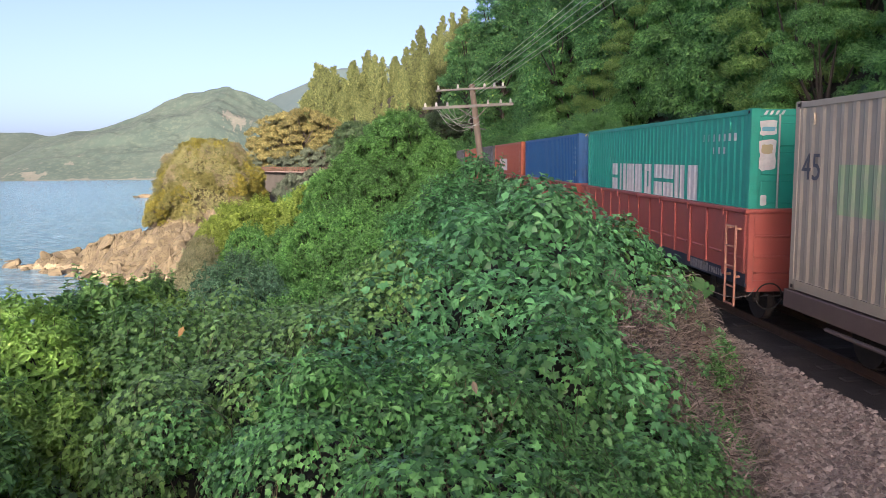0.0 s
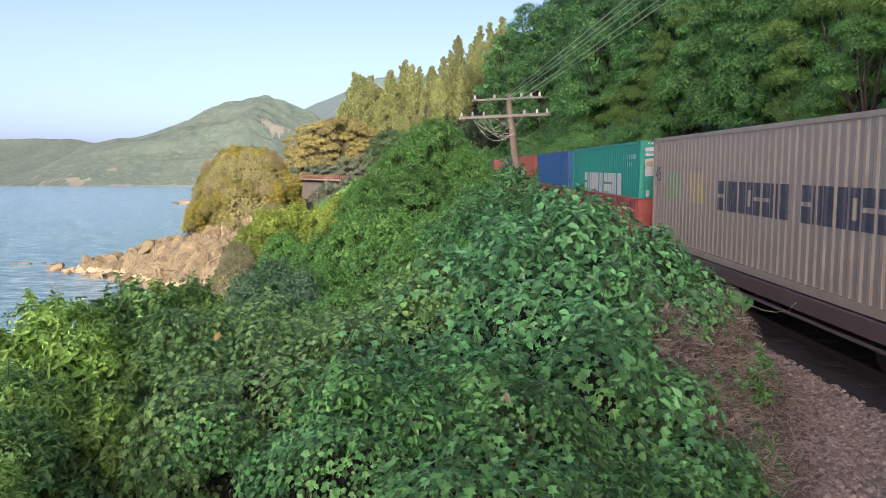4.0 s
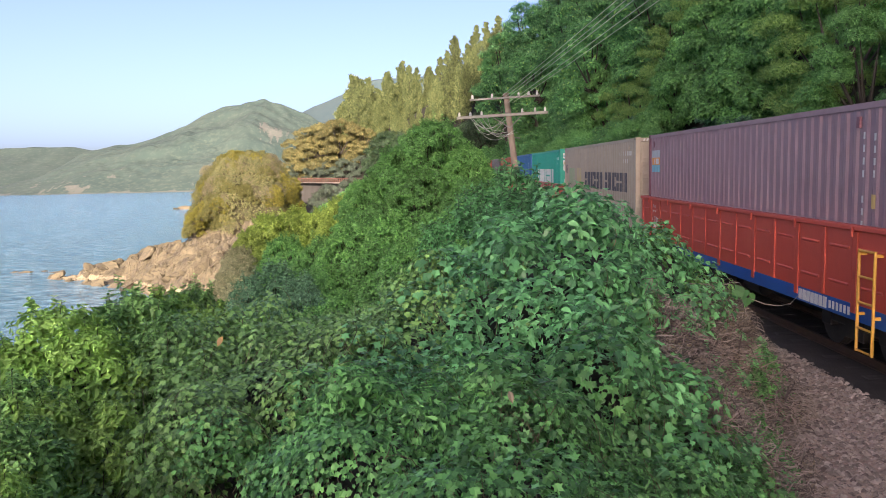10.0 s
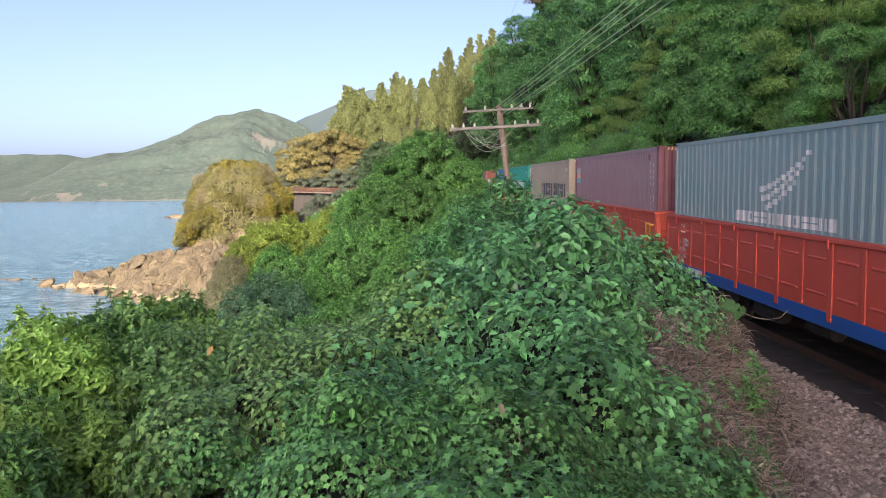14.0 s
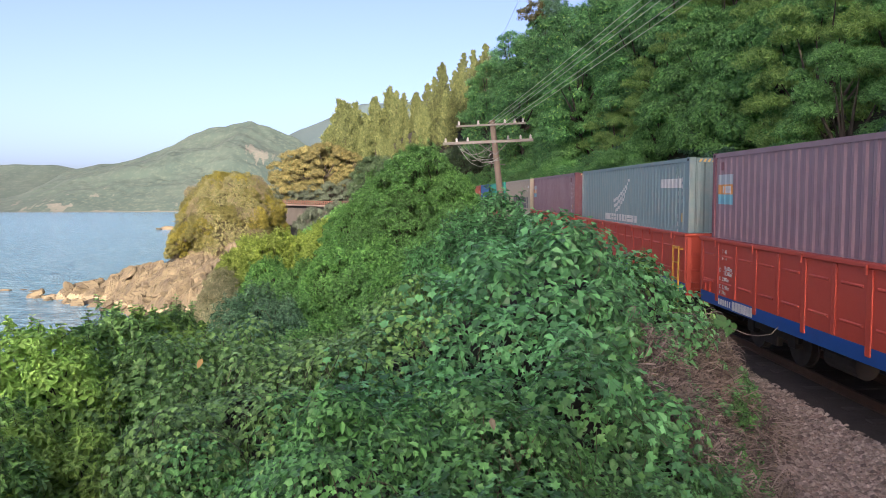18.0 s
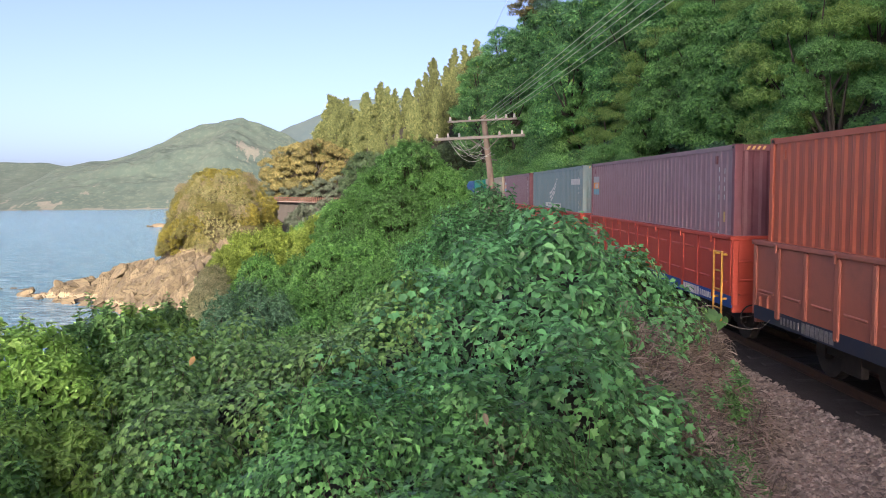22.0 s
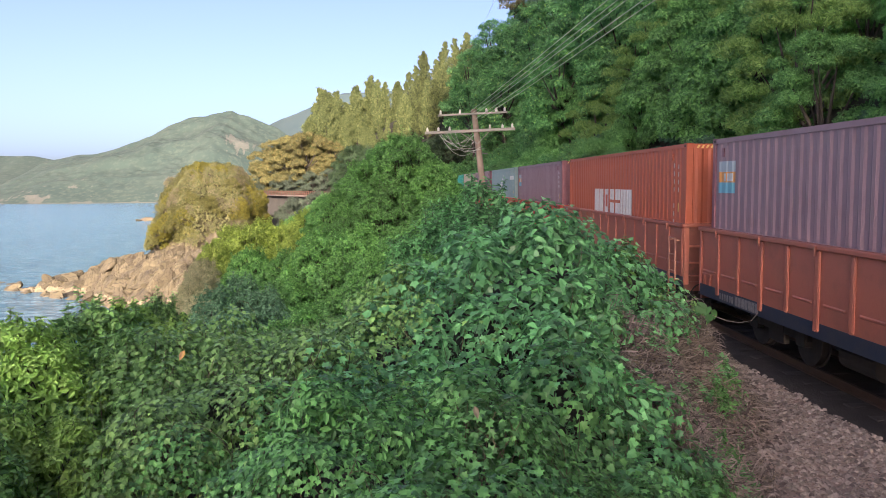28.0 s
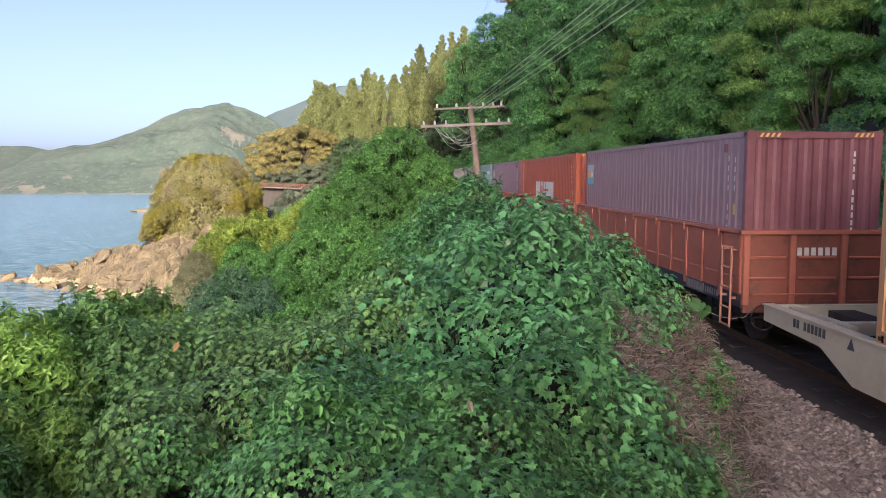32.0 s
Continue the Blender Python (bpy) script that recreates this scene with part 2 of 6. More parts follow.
def rod(bm, a, b, r0, r1=None, n=8):
    """A straight round bar from a to b."""
    a, b = Vector(a), Vector(b)
    r1 = r0 if r1 is None else r1
    q = (b - a).to_track_quat("Z", "Y").to_matrix()
    rings = []
    for c, r in ((a, r0), (b, r1)):
        rings.append([bm.verts.new(c + q @ Vector((r * math.cos(i * math.tau / n), r * math.sin(i * math.tau / n), 0))) for i in range(n)])
    for i in range(n):
        bm.faces.new((rings[0][i], rings[0][(i + 1) % n], rings[1][(i + 1) % n], rings[1][i]))
    bm.faces.new(rings[0][::-1])
    bm.faces.new(rings[1])


def tube(points, r, n=5):
    """A bent wire: one skin along the points."""
    V, F = [], []
    pts = [Vector(p) for p in points]
    for i, p in enumerate(pts):
        d = pts[min(i + 1, len(pts) - 1)] - pts[max(i - 1, 0)]
        q = d.to_track_quat("Z", "Y").to_matrix()
        V += [p + q @ Vector((r * math.cos(j * math.tau / n), r * math.sin(j * math.tau / n), 0)) for j in range(n)]
        if i:
            F += [((i - 1) * n + j, (i - 1) * n + (j + 1) % n, i * n + (j + 1) % n, i * n + j) for j in range(n)]
    return np_mesh("wire", V, F, True)


def rods(*rows, n=8):
    bm = bmesh.new()
    for r in rows:
        rod(bm, *r, n=n)
    return bm


def ring(bm, centre, axis, radius, thick, n=20, k=6):
    """A hoop of round section."""
    q = Vector(axis).to_track_quat("Z", "Y").to_matrix()
    loops = []
    for i in range(n):
        a = i * math.tau / n
        out = Vector((math.cos(a), math.sin(a), 0))
        loops.append([bm.verts.new(Vector(centre) + q @ (out * (radius + thick * math.cos(j * math.tau / k)) + Vector((0, 0, thick * math.sin(j * math.tau / k))))) for j in range(k)])
    for i in range(n):
        for j in range(k):
            bm.faces.new((loops[i][j], loops[(i + 1) % n][j], loops[(i + 1) % n][(j + 1) % k], loops[i][(j + 1) % k]))


# ---- leaves ----
def palmate(rays, width=1.0):
    """A lobed leaf from its right half: (degrees from the tip, reach), folded along the midrib."""
    half = [(width * r * math.sin(radians(a)), 0.38 + 0.62 * r * math.cos(radians(a))) for a, r in rays]
    pts = [(0, 0.38), (0, 1.0)] + half + [(0, 0.2)] + [(-x, y) for x, y in reversed(half)]
    v = np.array([(x, y, 0.24 * abs(x) - 0.35 * (y - 0.38) ** 2) for x, y in pts])
    n = len(pts) - 1
    return v, np.array([(0, i, i % n + 1) for i in range(1, n + 1)])


LOBED = palmate(((26, 0.62), (56, 0.82), (95, 0.46), (150, 0.5)), 0.66)
STARRY = palmate(((20, 0.52), (48, 0.92), (74, 0.45), (104, 0.72), (132, 0.36), (160, 0.42)), 0.66)
OVAL = (np.array([(0, 0, 0), (0.23, 0.3, 0.06), (0.2, 0.68, 0.04), (0, 1, -0.12), (-0.2, 0.68, 0.04), (-0.23, 0.3, 0.06), (0, 0.5, -0.02)]), np.array([(6, 0, 1), (6, 1, 2), (6, 2, 3), (6, 3, 4), (6, 4, 5), (6, 5, 0)]))
HEART = (np.array([(0, 0.12, 0), (0.22, 0, 0.05), (0.42, 0.25, 0.07), (0.3, 0.62, 0.03), (0, 1, -0.12), (-0.3, 0.62, 0.03), (-0.42, 0.25, 0.07), (-0.22, 0, 0.05), (0, 0.45, -0.02)]), np.array([(8, i, (i + 1) % 8) for i in range(8)]))
BLADE = (np.array([(0, 0, 0), (0.13, 0.4, 0.04), (0, 1, -0.2), (-0.13, 0.4, 0.04)]), np.array([(0, 1, 2), (0, 2, 3)]))


def leaves(rng, points, normals, sizes, shape, tilt=0.6, droop=None):
    """Leaf blades at the points, facing along their normals with some disorder."""
    n = len(points)
    nrm = normals + rng.normal(0, tilt, (n, 3))
    nrm /= np.linalg.norm(nrm, axis=1)[:, None] + 1e-9
    d = rng.normal(0, 1, (n, 3))
    if droop is not None:
        d += droop
    d -= nrm * np.sum(d * nrm, axis=1)[:, None]
    d /= np.linalg.norm(d, axis=1)[:, None] + 1e-9
    s = np.cross(d, nrm)
    v, f = shape
    wide = rng.uniform(0.8, 1.2, n)
    out = points[:, None, :] + sizes[:, None, None] * (v[None, :, 0, None] * wide[:, None, None] * s[:, None, :] + v[None, :, 1, None] * d[:, None, :] + v[None, :, 2, None] * nrm[:, None, :])
    tris = f[None] + (np.arange(n) * len(v))[:, None, None]
    return out.reshape(-1, 3), tris.reshape(-1, 3)


def joined(pieces):
    vs, fs, k = [], [], 0
    for v, f in pieces:
        vs.append(v)
        fs.append(f + k)
        k += len(v)
    return np.concatenate(vs), np.concatenate(fs)


def strands(rng, starts, ends, sag, width, seg=4):
    """Bent thin stalks with a three-sided section."""
    n = len(starts)
    ts = np.linspace(0, 1, seg + 1)
    bend = rng.normal(0, 1, (n, 3)) * sag
    pts = starts[:, None] * (1 - ts)[None, :, None] + ends[:, None] * ts[None, :, None] + bend[:, None] * (4 * ts * (1 - ts))[None, :, None]
    ax = ends - starts
    ax /= np.linalg.norm(ax, axis=1)[:, None] + 1e-9
    u = np.cross(ax, rng.normal(0, 1, (n, 3)))
    u /= np.linalg.norm(u, axis=1)[:, None] + 1e-9
    w = np.cross(ax, u)
    vs = []
    for k in range(3):
        a = k * math.tau / 3
        vs.append(pts + (u * math.cos(a) + w * math.sin(a))[:, None] * width * (1 - 0.5 * ts)[None, :, None])
    V = np.stack(vs, axis=2).reshape(n, -1, 3)
    f = []
    for i in range(seg):
        for k in range(3):
            a, b = i * 3 + k, i * 3 + (k + 1) % 3
            f += [(a, b, b + 3), (a, b + 3, a + 3)]
    F = np.array(f)[None] + (np.arange(n) * (seg + 1) * 3)[:, None, None]
    return V.reshape(-1, 3), F.reshape(-1, 3)


# smooth value noise on arrays, to shape land and crowns
_tab = np.random.RandomState(11).uniform(-1, 1, (64, 64, 64))


def vnoise(p):
    p = np.asarray(p, dtype=float)
    i = np.floor(p).astype(int)
    f = p - i
    f = f * f * (3 - 2 * f)
    r = 0
    for a in (0, 1):
        for b in (0, 1):
            for c in (0, 1):
                w = (f[..., 0] if a else 1 - f[..., 0]) * (f[..., 1] if b else 1 - f[..., 1]) * (f[..., 2] if c else 1 - f[..., 2])
                r = r + w * _tab[(i[..., 0] + a) % 64, (i[..., 1] + b) % 64, (i[..., 2] + c) % 64]
    return r


def fbm(p, octaves=4):
    p = np.asarray(p, dtype=float)
    return sum(vnoise(p * 2 ** k + 7.3 * k) / 2 ** k for k in range(octaves))


def sstep(a, b, x):
    t = np.clip((np.asarray(x, dtype=float) - a) / (b - a), 0, 1)
    return t * t * (3 - 2 * t)


# ---- plan ----
GRADE = 0.01864          # the line climbs away
TRACK_X = 7.20           # centre line, metres to the side of the camera
BEND_AT, RADIUS = 104.0, 140.0   # straight, then a curve to the seaward side
SEA = -12.9


def line_point(s):
    """Centre of the line at s metres along it: x, y, z and heading (radians, seaward positive)."""
    if s <= BEND_AT:
        return TRACK_X, s, GRADE * s, 0.0
    a = (s - BEND_AT) / RADIUS
    return TRACK_X - RADIUS * (1 - math.cos(a)), BEND_AT + RADIUS * math.sin(a), GRADE * s, a


def along(s, u):
    """World x, y of a point s along the line and u to its landward side (arrays)."""
    s, u = np.asarray(s, dtype=float), np.asarray(u, dtype=float)
    a = np.maximum(s - BEND_AT, 0) / RADIUS
    x = np.where(s <= BEND_AT, TRACK_X + u, TRACK_X - RADIUS + (RADIUS + u) * np.cos(a))
    y = np.where(s <= BEND_AT, s, BEND_AT + (RADIUS + u) * np.sin(a))
    return x, y


def station(x, y):
    """s and u of a place (arrays)."""
    x, y = np.asarray(x, dtype=float), np.asarray(y, dtype=float)
    cx, cy = TRACK_X - RADIUS, BEND_AT
    a = np.arctan2(y - cy, x - cx)
    r = np.hypot(x - cx, y - cy)
    return np.where(y <= BEND_AT, y, BEND_AT + a * RADIUS), np.where(y <= BEND_AT, x - TRACK_X, r - RADIUS)


def ground_su(s, u):
    """Height of the land."""
    g = GRADE * s - 0.46
    rough = fbm(np.stack([s * 0.11, u * 0.11, 0 * s], -1), 3)
    hill = np.maximum(u - 3.6, 0)
    top = 46 + 10 * vnoise(np.stack([s * 0.012, u * 0.01, 0 * s + 5], -1))
    up = (top * (1 - np.exp(-hill * 1.15 / top)) + 1.4 * rough * sstep(0, 6, hill)) * (1 - sstep(196, 234, s))
    # unseen mountain and nearer hill, added behind the viewpoint to block sun and sky
    x, y = along(s, u)
    crest = 126 + 60 * sstep(-3, 8, x)
    back = crest * np.exp(-((s + 400) / 110.0) ** 2) * sstep(-27, -12, x) + 95 * np.exp(-((s + 142) / 28.0) ** 2) * sstep(-9, 10, x)
    # seaward bank
    near = 1 - sstep(9, 15, s)
    edge = -2.7 - 8.0 * near
    down = np.maximum(edge - u, 0)
    low = -0.22 * down - 0.3 * np.maximum(down - 9, 0) - 0.6 * np.maximum(down - 17, 0) + 0.8 * rough * sstep(0, 5, down)
    bank = near * 0.75 * sstep(-4.4, -7.2, u)
    # the drop at the retaining wall on the bend
    low = low - 5.0 * sstep(-2.45, -2.95, u) * sstep(170, 177, s) * (1 - sstep(215, 221, s))
    z = g + up + np.maximum(low, -20) + bank + back
    end = sstep(222, 262, s)
    return z * (1 - end) + (SEA - 5) * end


def ground_z(x, y):
    s, u = station(x, y)
    return ground_su(s, u)


# ---- land, sea, far shore ----
def grid_mesh(name, A, B, fx):
    ga, gb = np.meshgrid(A, B, indexing="ij")
    x, y, z = fx(ga, gb)
    V = np.stack([x, y, z], -1).reshape(-1, 3)
    n, m = ga.shape
    i = np.arange((n - 1) * m).reshape(n - 1, m)[:, :-1].ravel()
    return np_mesh(name, V, np.stack([i, i + m, i + m + 1, i + 1], -1)[:, ::-1], True)


def land(ga, gb):
    x, y = along(ga, gb)
    return x, y, ground_su(ga, gb)


S = np.concatenate([np.arange(-680, -150, 20.0), np.arange(-150, -4, 4.0), np.arange(-4, 26, 0.5), np.arange(26, 120, 2.0), np.arange(120, 290, 4.0)])
U = np.concatenate([np.arange(-128, -40, 6.0), np.arange(-40, -14, 1.5), np.arange(-14, 6, 0.35), np.arange(6, 40, 1.5), np.arange(40, 140, 6.0)])
ground = tagged(part("ground", grid_mesh("ground", S, U, land), SHADED_SOIL), "soil bank of a steep wooded coast, near-black for the shade under plants", "ground", kind="structure")

WATER = bpy.data.materials.new("sea water")
WATER.use_nodes = True
_n, _l = WATER.node_tree.nodes, WATER.node_tree.links.new
_b = _n["Principled BSDF"]
_b.inputs["Base Color"].default_value = (0.075, 0.22, 0.345, 1)
_b.inputs["Roughness"].default_value = 0.12
_b.inputs["IOR"].default_value = 1.33
_co = _n.new("ShaderNodeTexCoord").outputs["Object"]
_map = _n.new("ShaderNodeMapping")
_map.inputs["Scale"].default_value = (0.45, 1.2, 1)
_l(_co, _map.inputs[0])
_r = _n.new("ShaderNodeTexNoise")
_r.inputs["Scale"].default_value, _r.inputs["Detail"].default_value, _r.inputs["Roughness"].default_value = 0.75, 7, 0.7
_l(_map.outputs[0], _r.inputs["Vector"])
# light and dark of the ripples, painted into the water's base colour
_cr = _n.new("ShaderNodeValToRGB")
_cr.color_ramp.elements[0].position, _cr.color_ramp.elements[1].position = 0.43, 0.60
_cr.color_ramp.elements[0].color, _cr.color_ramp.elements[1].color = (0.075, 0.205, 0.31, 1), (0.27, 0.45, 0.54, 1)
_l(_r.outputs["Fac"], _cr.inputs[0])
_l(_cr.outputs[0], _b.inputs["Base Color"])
_h = None
for _s, _k in ((0.9, 1.1), (0.09, 1.8)):
    _t = _n.new("ShaderNodeTexNoise")
    _t.inputs["Scale"].default_value, _t.inputs["Detail"].default_value, _t.inputs["Roughness"].default_value = _s, 9, 0.7
    _l(_map.outputs[0], _t.inputs["Vector"])
    _v = nodes_scaled(_n, _l, _t.outputs["Fac"], _k)
    if _h is None:
        _h = _v
    else:
        _a = _n.new("ShaderNodeMath")
        _l(_h, _a.inputs[0])
        _l(_v, _a.inputs[1])
        _h = _a.outputs[0]
_bp = _n.new("ShaderNodeBump")
_bp.inputs["Strength"].default_value, _bp.inputs["Distance"].default_value = 0.85, 1.2
_l(_h, _bp.inputs["Height"])
_l(_bp.outputs[0], _b.inputs["Normal"])
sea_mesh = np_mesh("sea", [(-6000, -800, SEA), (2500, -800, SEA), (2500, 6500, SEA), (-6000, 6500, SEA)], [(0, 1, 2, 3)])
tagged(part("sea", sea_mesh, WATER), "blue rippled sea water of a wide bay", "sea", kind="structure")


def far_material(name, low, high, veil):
    """Woods seen through kilometres of air: the haze is painted in as a pale bluish base colour."""
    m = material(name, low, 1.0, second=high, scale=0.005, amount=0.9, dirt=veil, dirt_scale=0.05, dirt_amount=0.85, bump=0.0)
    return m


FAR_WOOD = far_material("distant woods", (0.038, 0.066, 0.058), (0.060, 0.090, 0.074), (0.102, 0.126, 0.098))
FAR_BLUE = far_material("haze-blue distant woods", (0.052, 0.085, 0.095), (0.065, 0.095, 0.10), (0.065, 0.095, 0.10))
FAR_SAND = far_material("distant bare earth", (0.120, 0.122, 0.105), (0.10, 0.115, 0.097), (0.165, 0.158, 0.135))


def ridge(name, mat, label, dist, depth, xs, heights, rough, seed, shore=True, bare=None, fine=(220, 60)):
    """A range of hills: a crest line given by heights along x, falling to the shore in spurs; bare earth where the last function says."""
    X = np.linspace(xs[0], xs[-1], fine[0])
    T = np.linspace(0, 1.5, fine[1])

    def fx(a, t):
        crest = np.interp(a, xs, heights)
        h = crest * np.where(t <= 1, t ** 1.15 if shore else t ** 0.8, 1 - 0.8 * (t - 1))
        p = np.stack([a * 0.0022 + seed, t * 2.2, 0 * a + seed], -1)
        spur = fbm(p, 5)
        h = h + crest * rough * spur * np.clip(t * (1.6 - t) * 2.0, 0, 1) * 0.5
        y = dist + depth * t + 120 * vnoise(np.stack([a * 0.004, 0 * a + seed, 0 * a], -1)) * (1 - np.clip(t, 0, 1))
        return a, y, SEA - 1 + np.maximum(h, 0)

    me = grid_mesh(name, X, T, fx)
    me.materials.append(mat)
    if bare:
        me.materials.append(FAR_SAND)
        ga, gb = np.meshgrid(X[:-1], T[:-1], indexing="ij")
        me.polygons.foreach_set("material_index", bare(ga, gb).astype(np.int32).ravel())
    tagged(part(name, me, mat), label, "mountain", kind="structure")


def scars(a, t):
    """Where the far mountain is bare: a landslide below the summit, a cliff and the beach at the shore."""
    n1 = fbm(np.stack([a * 0.07 + 12 * t, t * 9, 0 * a + 1], -1), 5)
    n2 = fbm(np.stack([a * 0.02, t * 14, 0 * a + 4], -1), 4)
    slide = n1 - 1.4 * (np.abs(a + 750 + 190 * (t - 0.66)) / 150) ** 2 - 1.6 * (np.abs(t - 0.66) / 0.2) ** 2 > 0.22
    cliff = n2 - 2.0 * (np.abs(a + 1430) / 170) ** 2 - 2.0 * (np.abs(t - 0.07) / 0.12) ** 2 > 0.12
    beach = t < 0.012 + 0.03 * np.maximum(n2 + 0.35 * n1, 0)
    rest = (n2 + 0.4 * n1 > 0.85) & (t < 0.3)
    return slide | cliff | beach | rest


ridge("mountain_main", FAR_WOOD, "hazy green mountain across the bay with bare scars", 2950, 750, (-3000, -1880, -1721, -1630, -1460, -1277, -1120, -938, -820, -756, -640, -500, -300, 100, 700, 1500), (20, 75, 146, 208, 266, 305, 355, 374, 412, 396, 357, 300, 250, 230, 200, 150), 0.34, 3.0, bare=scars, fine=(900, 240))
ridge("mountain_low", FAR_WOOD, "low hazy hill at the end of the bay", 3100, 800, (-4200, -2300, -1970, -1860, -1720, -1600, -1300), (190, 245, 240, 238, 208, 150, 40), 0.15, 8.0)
ridge("mountain_blue", FAR_BLUE, "far hill behind the near ridge, coloured blue for haze", 3500, 600, (-900, -813, -709, -518, -342, 0, 600), (250, 330, 400, 485, 560, 600, 500), 0.1, 5.0)


# ---- line: ballast, sleepers, rails ----
def ballast(ga, gb):
    x, y = along(ga, gb)
    edge = np.abs(gb)
    z = GRADE * ga - 0.16 - 0.22 * sstep(1.15, 2.1, edge) + 0.05 * sstep(-3.0, -5.0, gb) + (0.02 + 0.03 * sstep(2.0, 3.0, edge)) * fbm(np.stack([ga * 3, gb * 3, 0 * ga], -1), 2)
    return x, y, z


tagged(part("ballast", grid_mesh("ballast", np.concatenate([np.arange(-60, 0, 2.0), np.arange(0, 26, 0.2), np.arange(26, 224, 2.0)]), np.arange(-4.8, 2.71, 0.15), ballast), GRAVEL), "brownish stone ballast of a single railway line", "ballast", kind="structure")
# dark strip over the ballast where the train's shadow lies
tagged(part("track_bed", grid_mesh("track_bed", np.concatenate([np.arange(-40, 0, 2.0), np.arange(0, 26, 0.2), np.arange(26, 120, 2.0)]), np.linspace(-1.35, 1.35, 19), lambda a, b: (*along(a, b), ballast(a, b)[2] + 0.012)), SHADOW_BALLAST), "stones between and beside the rails, blackened for the shadow under the train", "track bed", kind="structure")
track = tagged(new("railway_track"), "single narrow-gauge railway line on concrete sleepers", "track", kind="structure")
bm = bmesh.new()
box(bm, -0.95, -0.11, -0.36, 0.95, 0.11, -0.14)
bmesh.ops.bevel(bm, geom=bm.edges[:], offset=0.02, segments=1, affect='EDGES')
sleeper_mesh = None
for i in range(110):
    s = -6 + i * 0.62
    x, y, z, a = line_point(s)
    if sleeper_mesh is None:
        o = part("sleeper", bm, SLEEPER, track)
        sleeper_mesh = o.data
    else:
        o = part("sleeper", sleeper_mesh, None, track)
    o.matrix_basis = pose(x, y, z, math.degrees(math.atan(GRADE)), 0, math.degrees(a) + 1.2 * math.sin(i * 7.3))
for side in (-0.535, 0.535):
    prof = [(-0.055, -0.14), (0.055, -0.14), (0.055, -0.13), (0.012, -0.115), (0.012, -0.035), (0.032, -0.03), (0.032, 0.0), (-0.032, 0.0), (-0.032, -0.03), (-0.012, -0.035), (-0.012, -0.115), (-0.055, -0.13)]
    ss = np.concatenate([np.arange(-60, 100, 20.0), np.arange(100, 224, 6.0)])
    V, F = [], []
    for k, s in enumerate(ss):
        for px, pz in prof:
            x, y = along(s, side + px)
            V.append((float(x), float(y), GRADE * s + pz))
        if k:
            b0, b1 = (k - 1) * 12, k * 12
            F += [(b0 + j, b0 + (j + 1) % 12, b1 + (j + 1) % 12, b1 + j) for j in range(12)]
    part("rail", np_mesh("rail", V, F), RAIL_STEEL, track)


# ---- train ----
def paint(name, c, second, dirt, amount=0.45):
    return material(name, c, 0.55, second=second, scale=0.9, amount=0.5, bump=0.12, bump_scale=30, dirt=dirt, dirt_scale=2.6, dirt_amount=amount)


P_GREEN = paint("green container paint", (0.012, 0.29, 0.21), (0.02, 0.33, 0.25), (0.03, 0.19, 0.15))
P_BLUE = paint("blue container paint", (0.018, 0.105, 0.28), (0.022, 0.125, 0.32), (0.04, 0.08, 0.16))
P_ORANGE = paint("orange container paint", (0.37, 0.090, 0.042), (0.41, 0.11, 0.052), (0.28, 0.085, 0.048))
P_BEIGE = paint("beige container paint", (0.33, 0.285, 0.22), (0.37, 0.32, 0.25), (0.24, 0.20, 0.155))
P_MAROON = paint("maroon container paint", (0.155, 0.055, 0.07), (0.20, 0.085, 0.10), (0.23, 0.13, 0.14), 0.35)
# paler, greyer tone for the long sides; the ends keep the maroon
P_MAUVE = paint("greyish mauve side paint", (0.245, 0.16, 0.18), (0.28, 0.19, 0.21), (0.17, 0.09, 0.11), 0.4)
P_SLATE = paint("blue-grey container paint", (0.175, 0.265, 0.272), (0.225, 0.308, 0.305), (0.30, 0.295, 0.255))
P_GREY = paint("dark grey container paint", (0.085, 0.08, 0.08), (0.11, 0.10, 0.10), (0.14, 0.11, 0.10))
P_TAN = paint("tan container paint", (0.44, 0.24, 0.115), (0.38, 0.21, 0.11), (0.28, 0.17, 0.10))
W_BRIGHT = paint("fresh red wagon paint", (0.45, 0.064, 0.036), (0.49, 0.080, 0.045), (0.31, 0.048, 0.026), 0.35)
W_OLD = paint("faded red wagon paint", (0.36, 0.085, 0.065), (0.30, 0.07, 0.055), (0.22, 0.08, 0.06))
W_DULL = paint("dusty rose-red wagon paint", (0.36, 0.116, 0.074), (0.31, 0.100, 0.064), (0.19, 0.086, 0.060), 0.55)
# soot on the wagon ends, with their shade darkened into the base
W_SOOT_SHADED = paint("sooty and shade-dark rose-red end paint", (0.20, 0.066, 0.045), (0.15, 0.055, 0.04), (0.05, 0.032, 0.026), 0.75)
W_BLUE = paint("blue sill paint", (0.012, 0.075, 0.30), (0.015, 0.09, 0.33), (0.02, 0.04, 0.14), 0.3)
W_NAVY = paint("sooty navy sill paint", (0.022, 0.03, 0.055), (0.035, 0.035, 0.045), (0.06, 0.05, 0.045))
W_BROWN = paint("brown underframe paint", (0.12, 0.085, 0.075), (0.09, 0.065, 0.06), (0.16, 0.12, 0.10))
W_CREAM = paint("cream flat wagon paint", (0.46, 0.42, 0.33), (0.40, 0.36, 0.28), (0.28, 0.23, 0.18))
BLACK = material("sooty running gear", (0.022, 0.020, 0.019), 0.8, second=(0.05, 0.04, 0.035), scale=5)
YELLOW = paint("yellow ladder paint", (0.55, 0.30, 0.035), (0.5, 0.26, 0.03), (0.3, 0.17, 0.05))
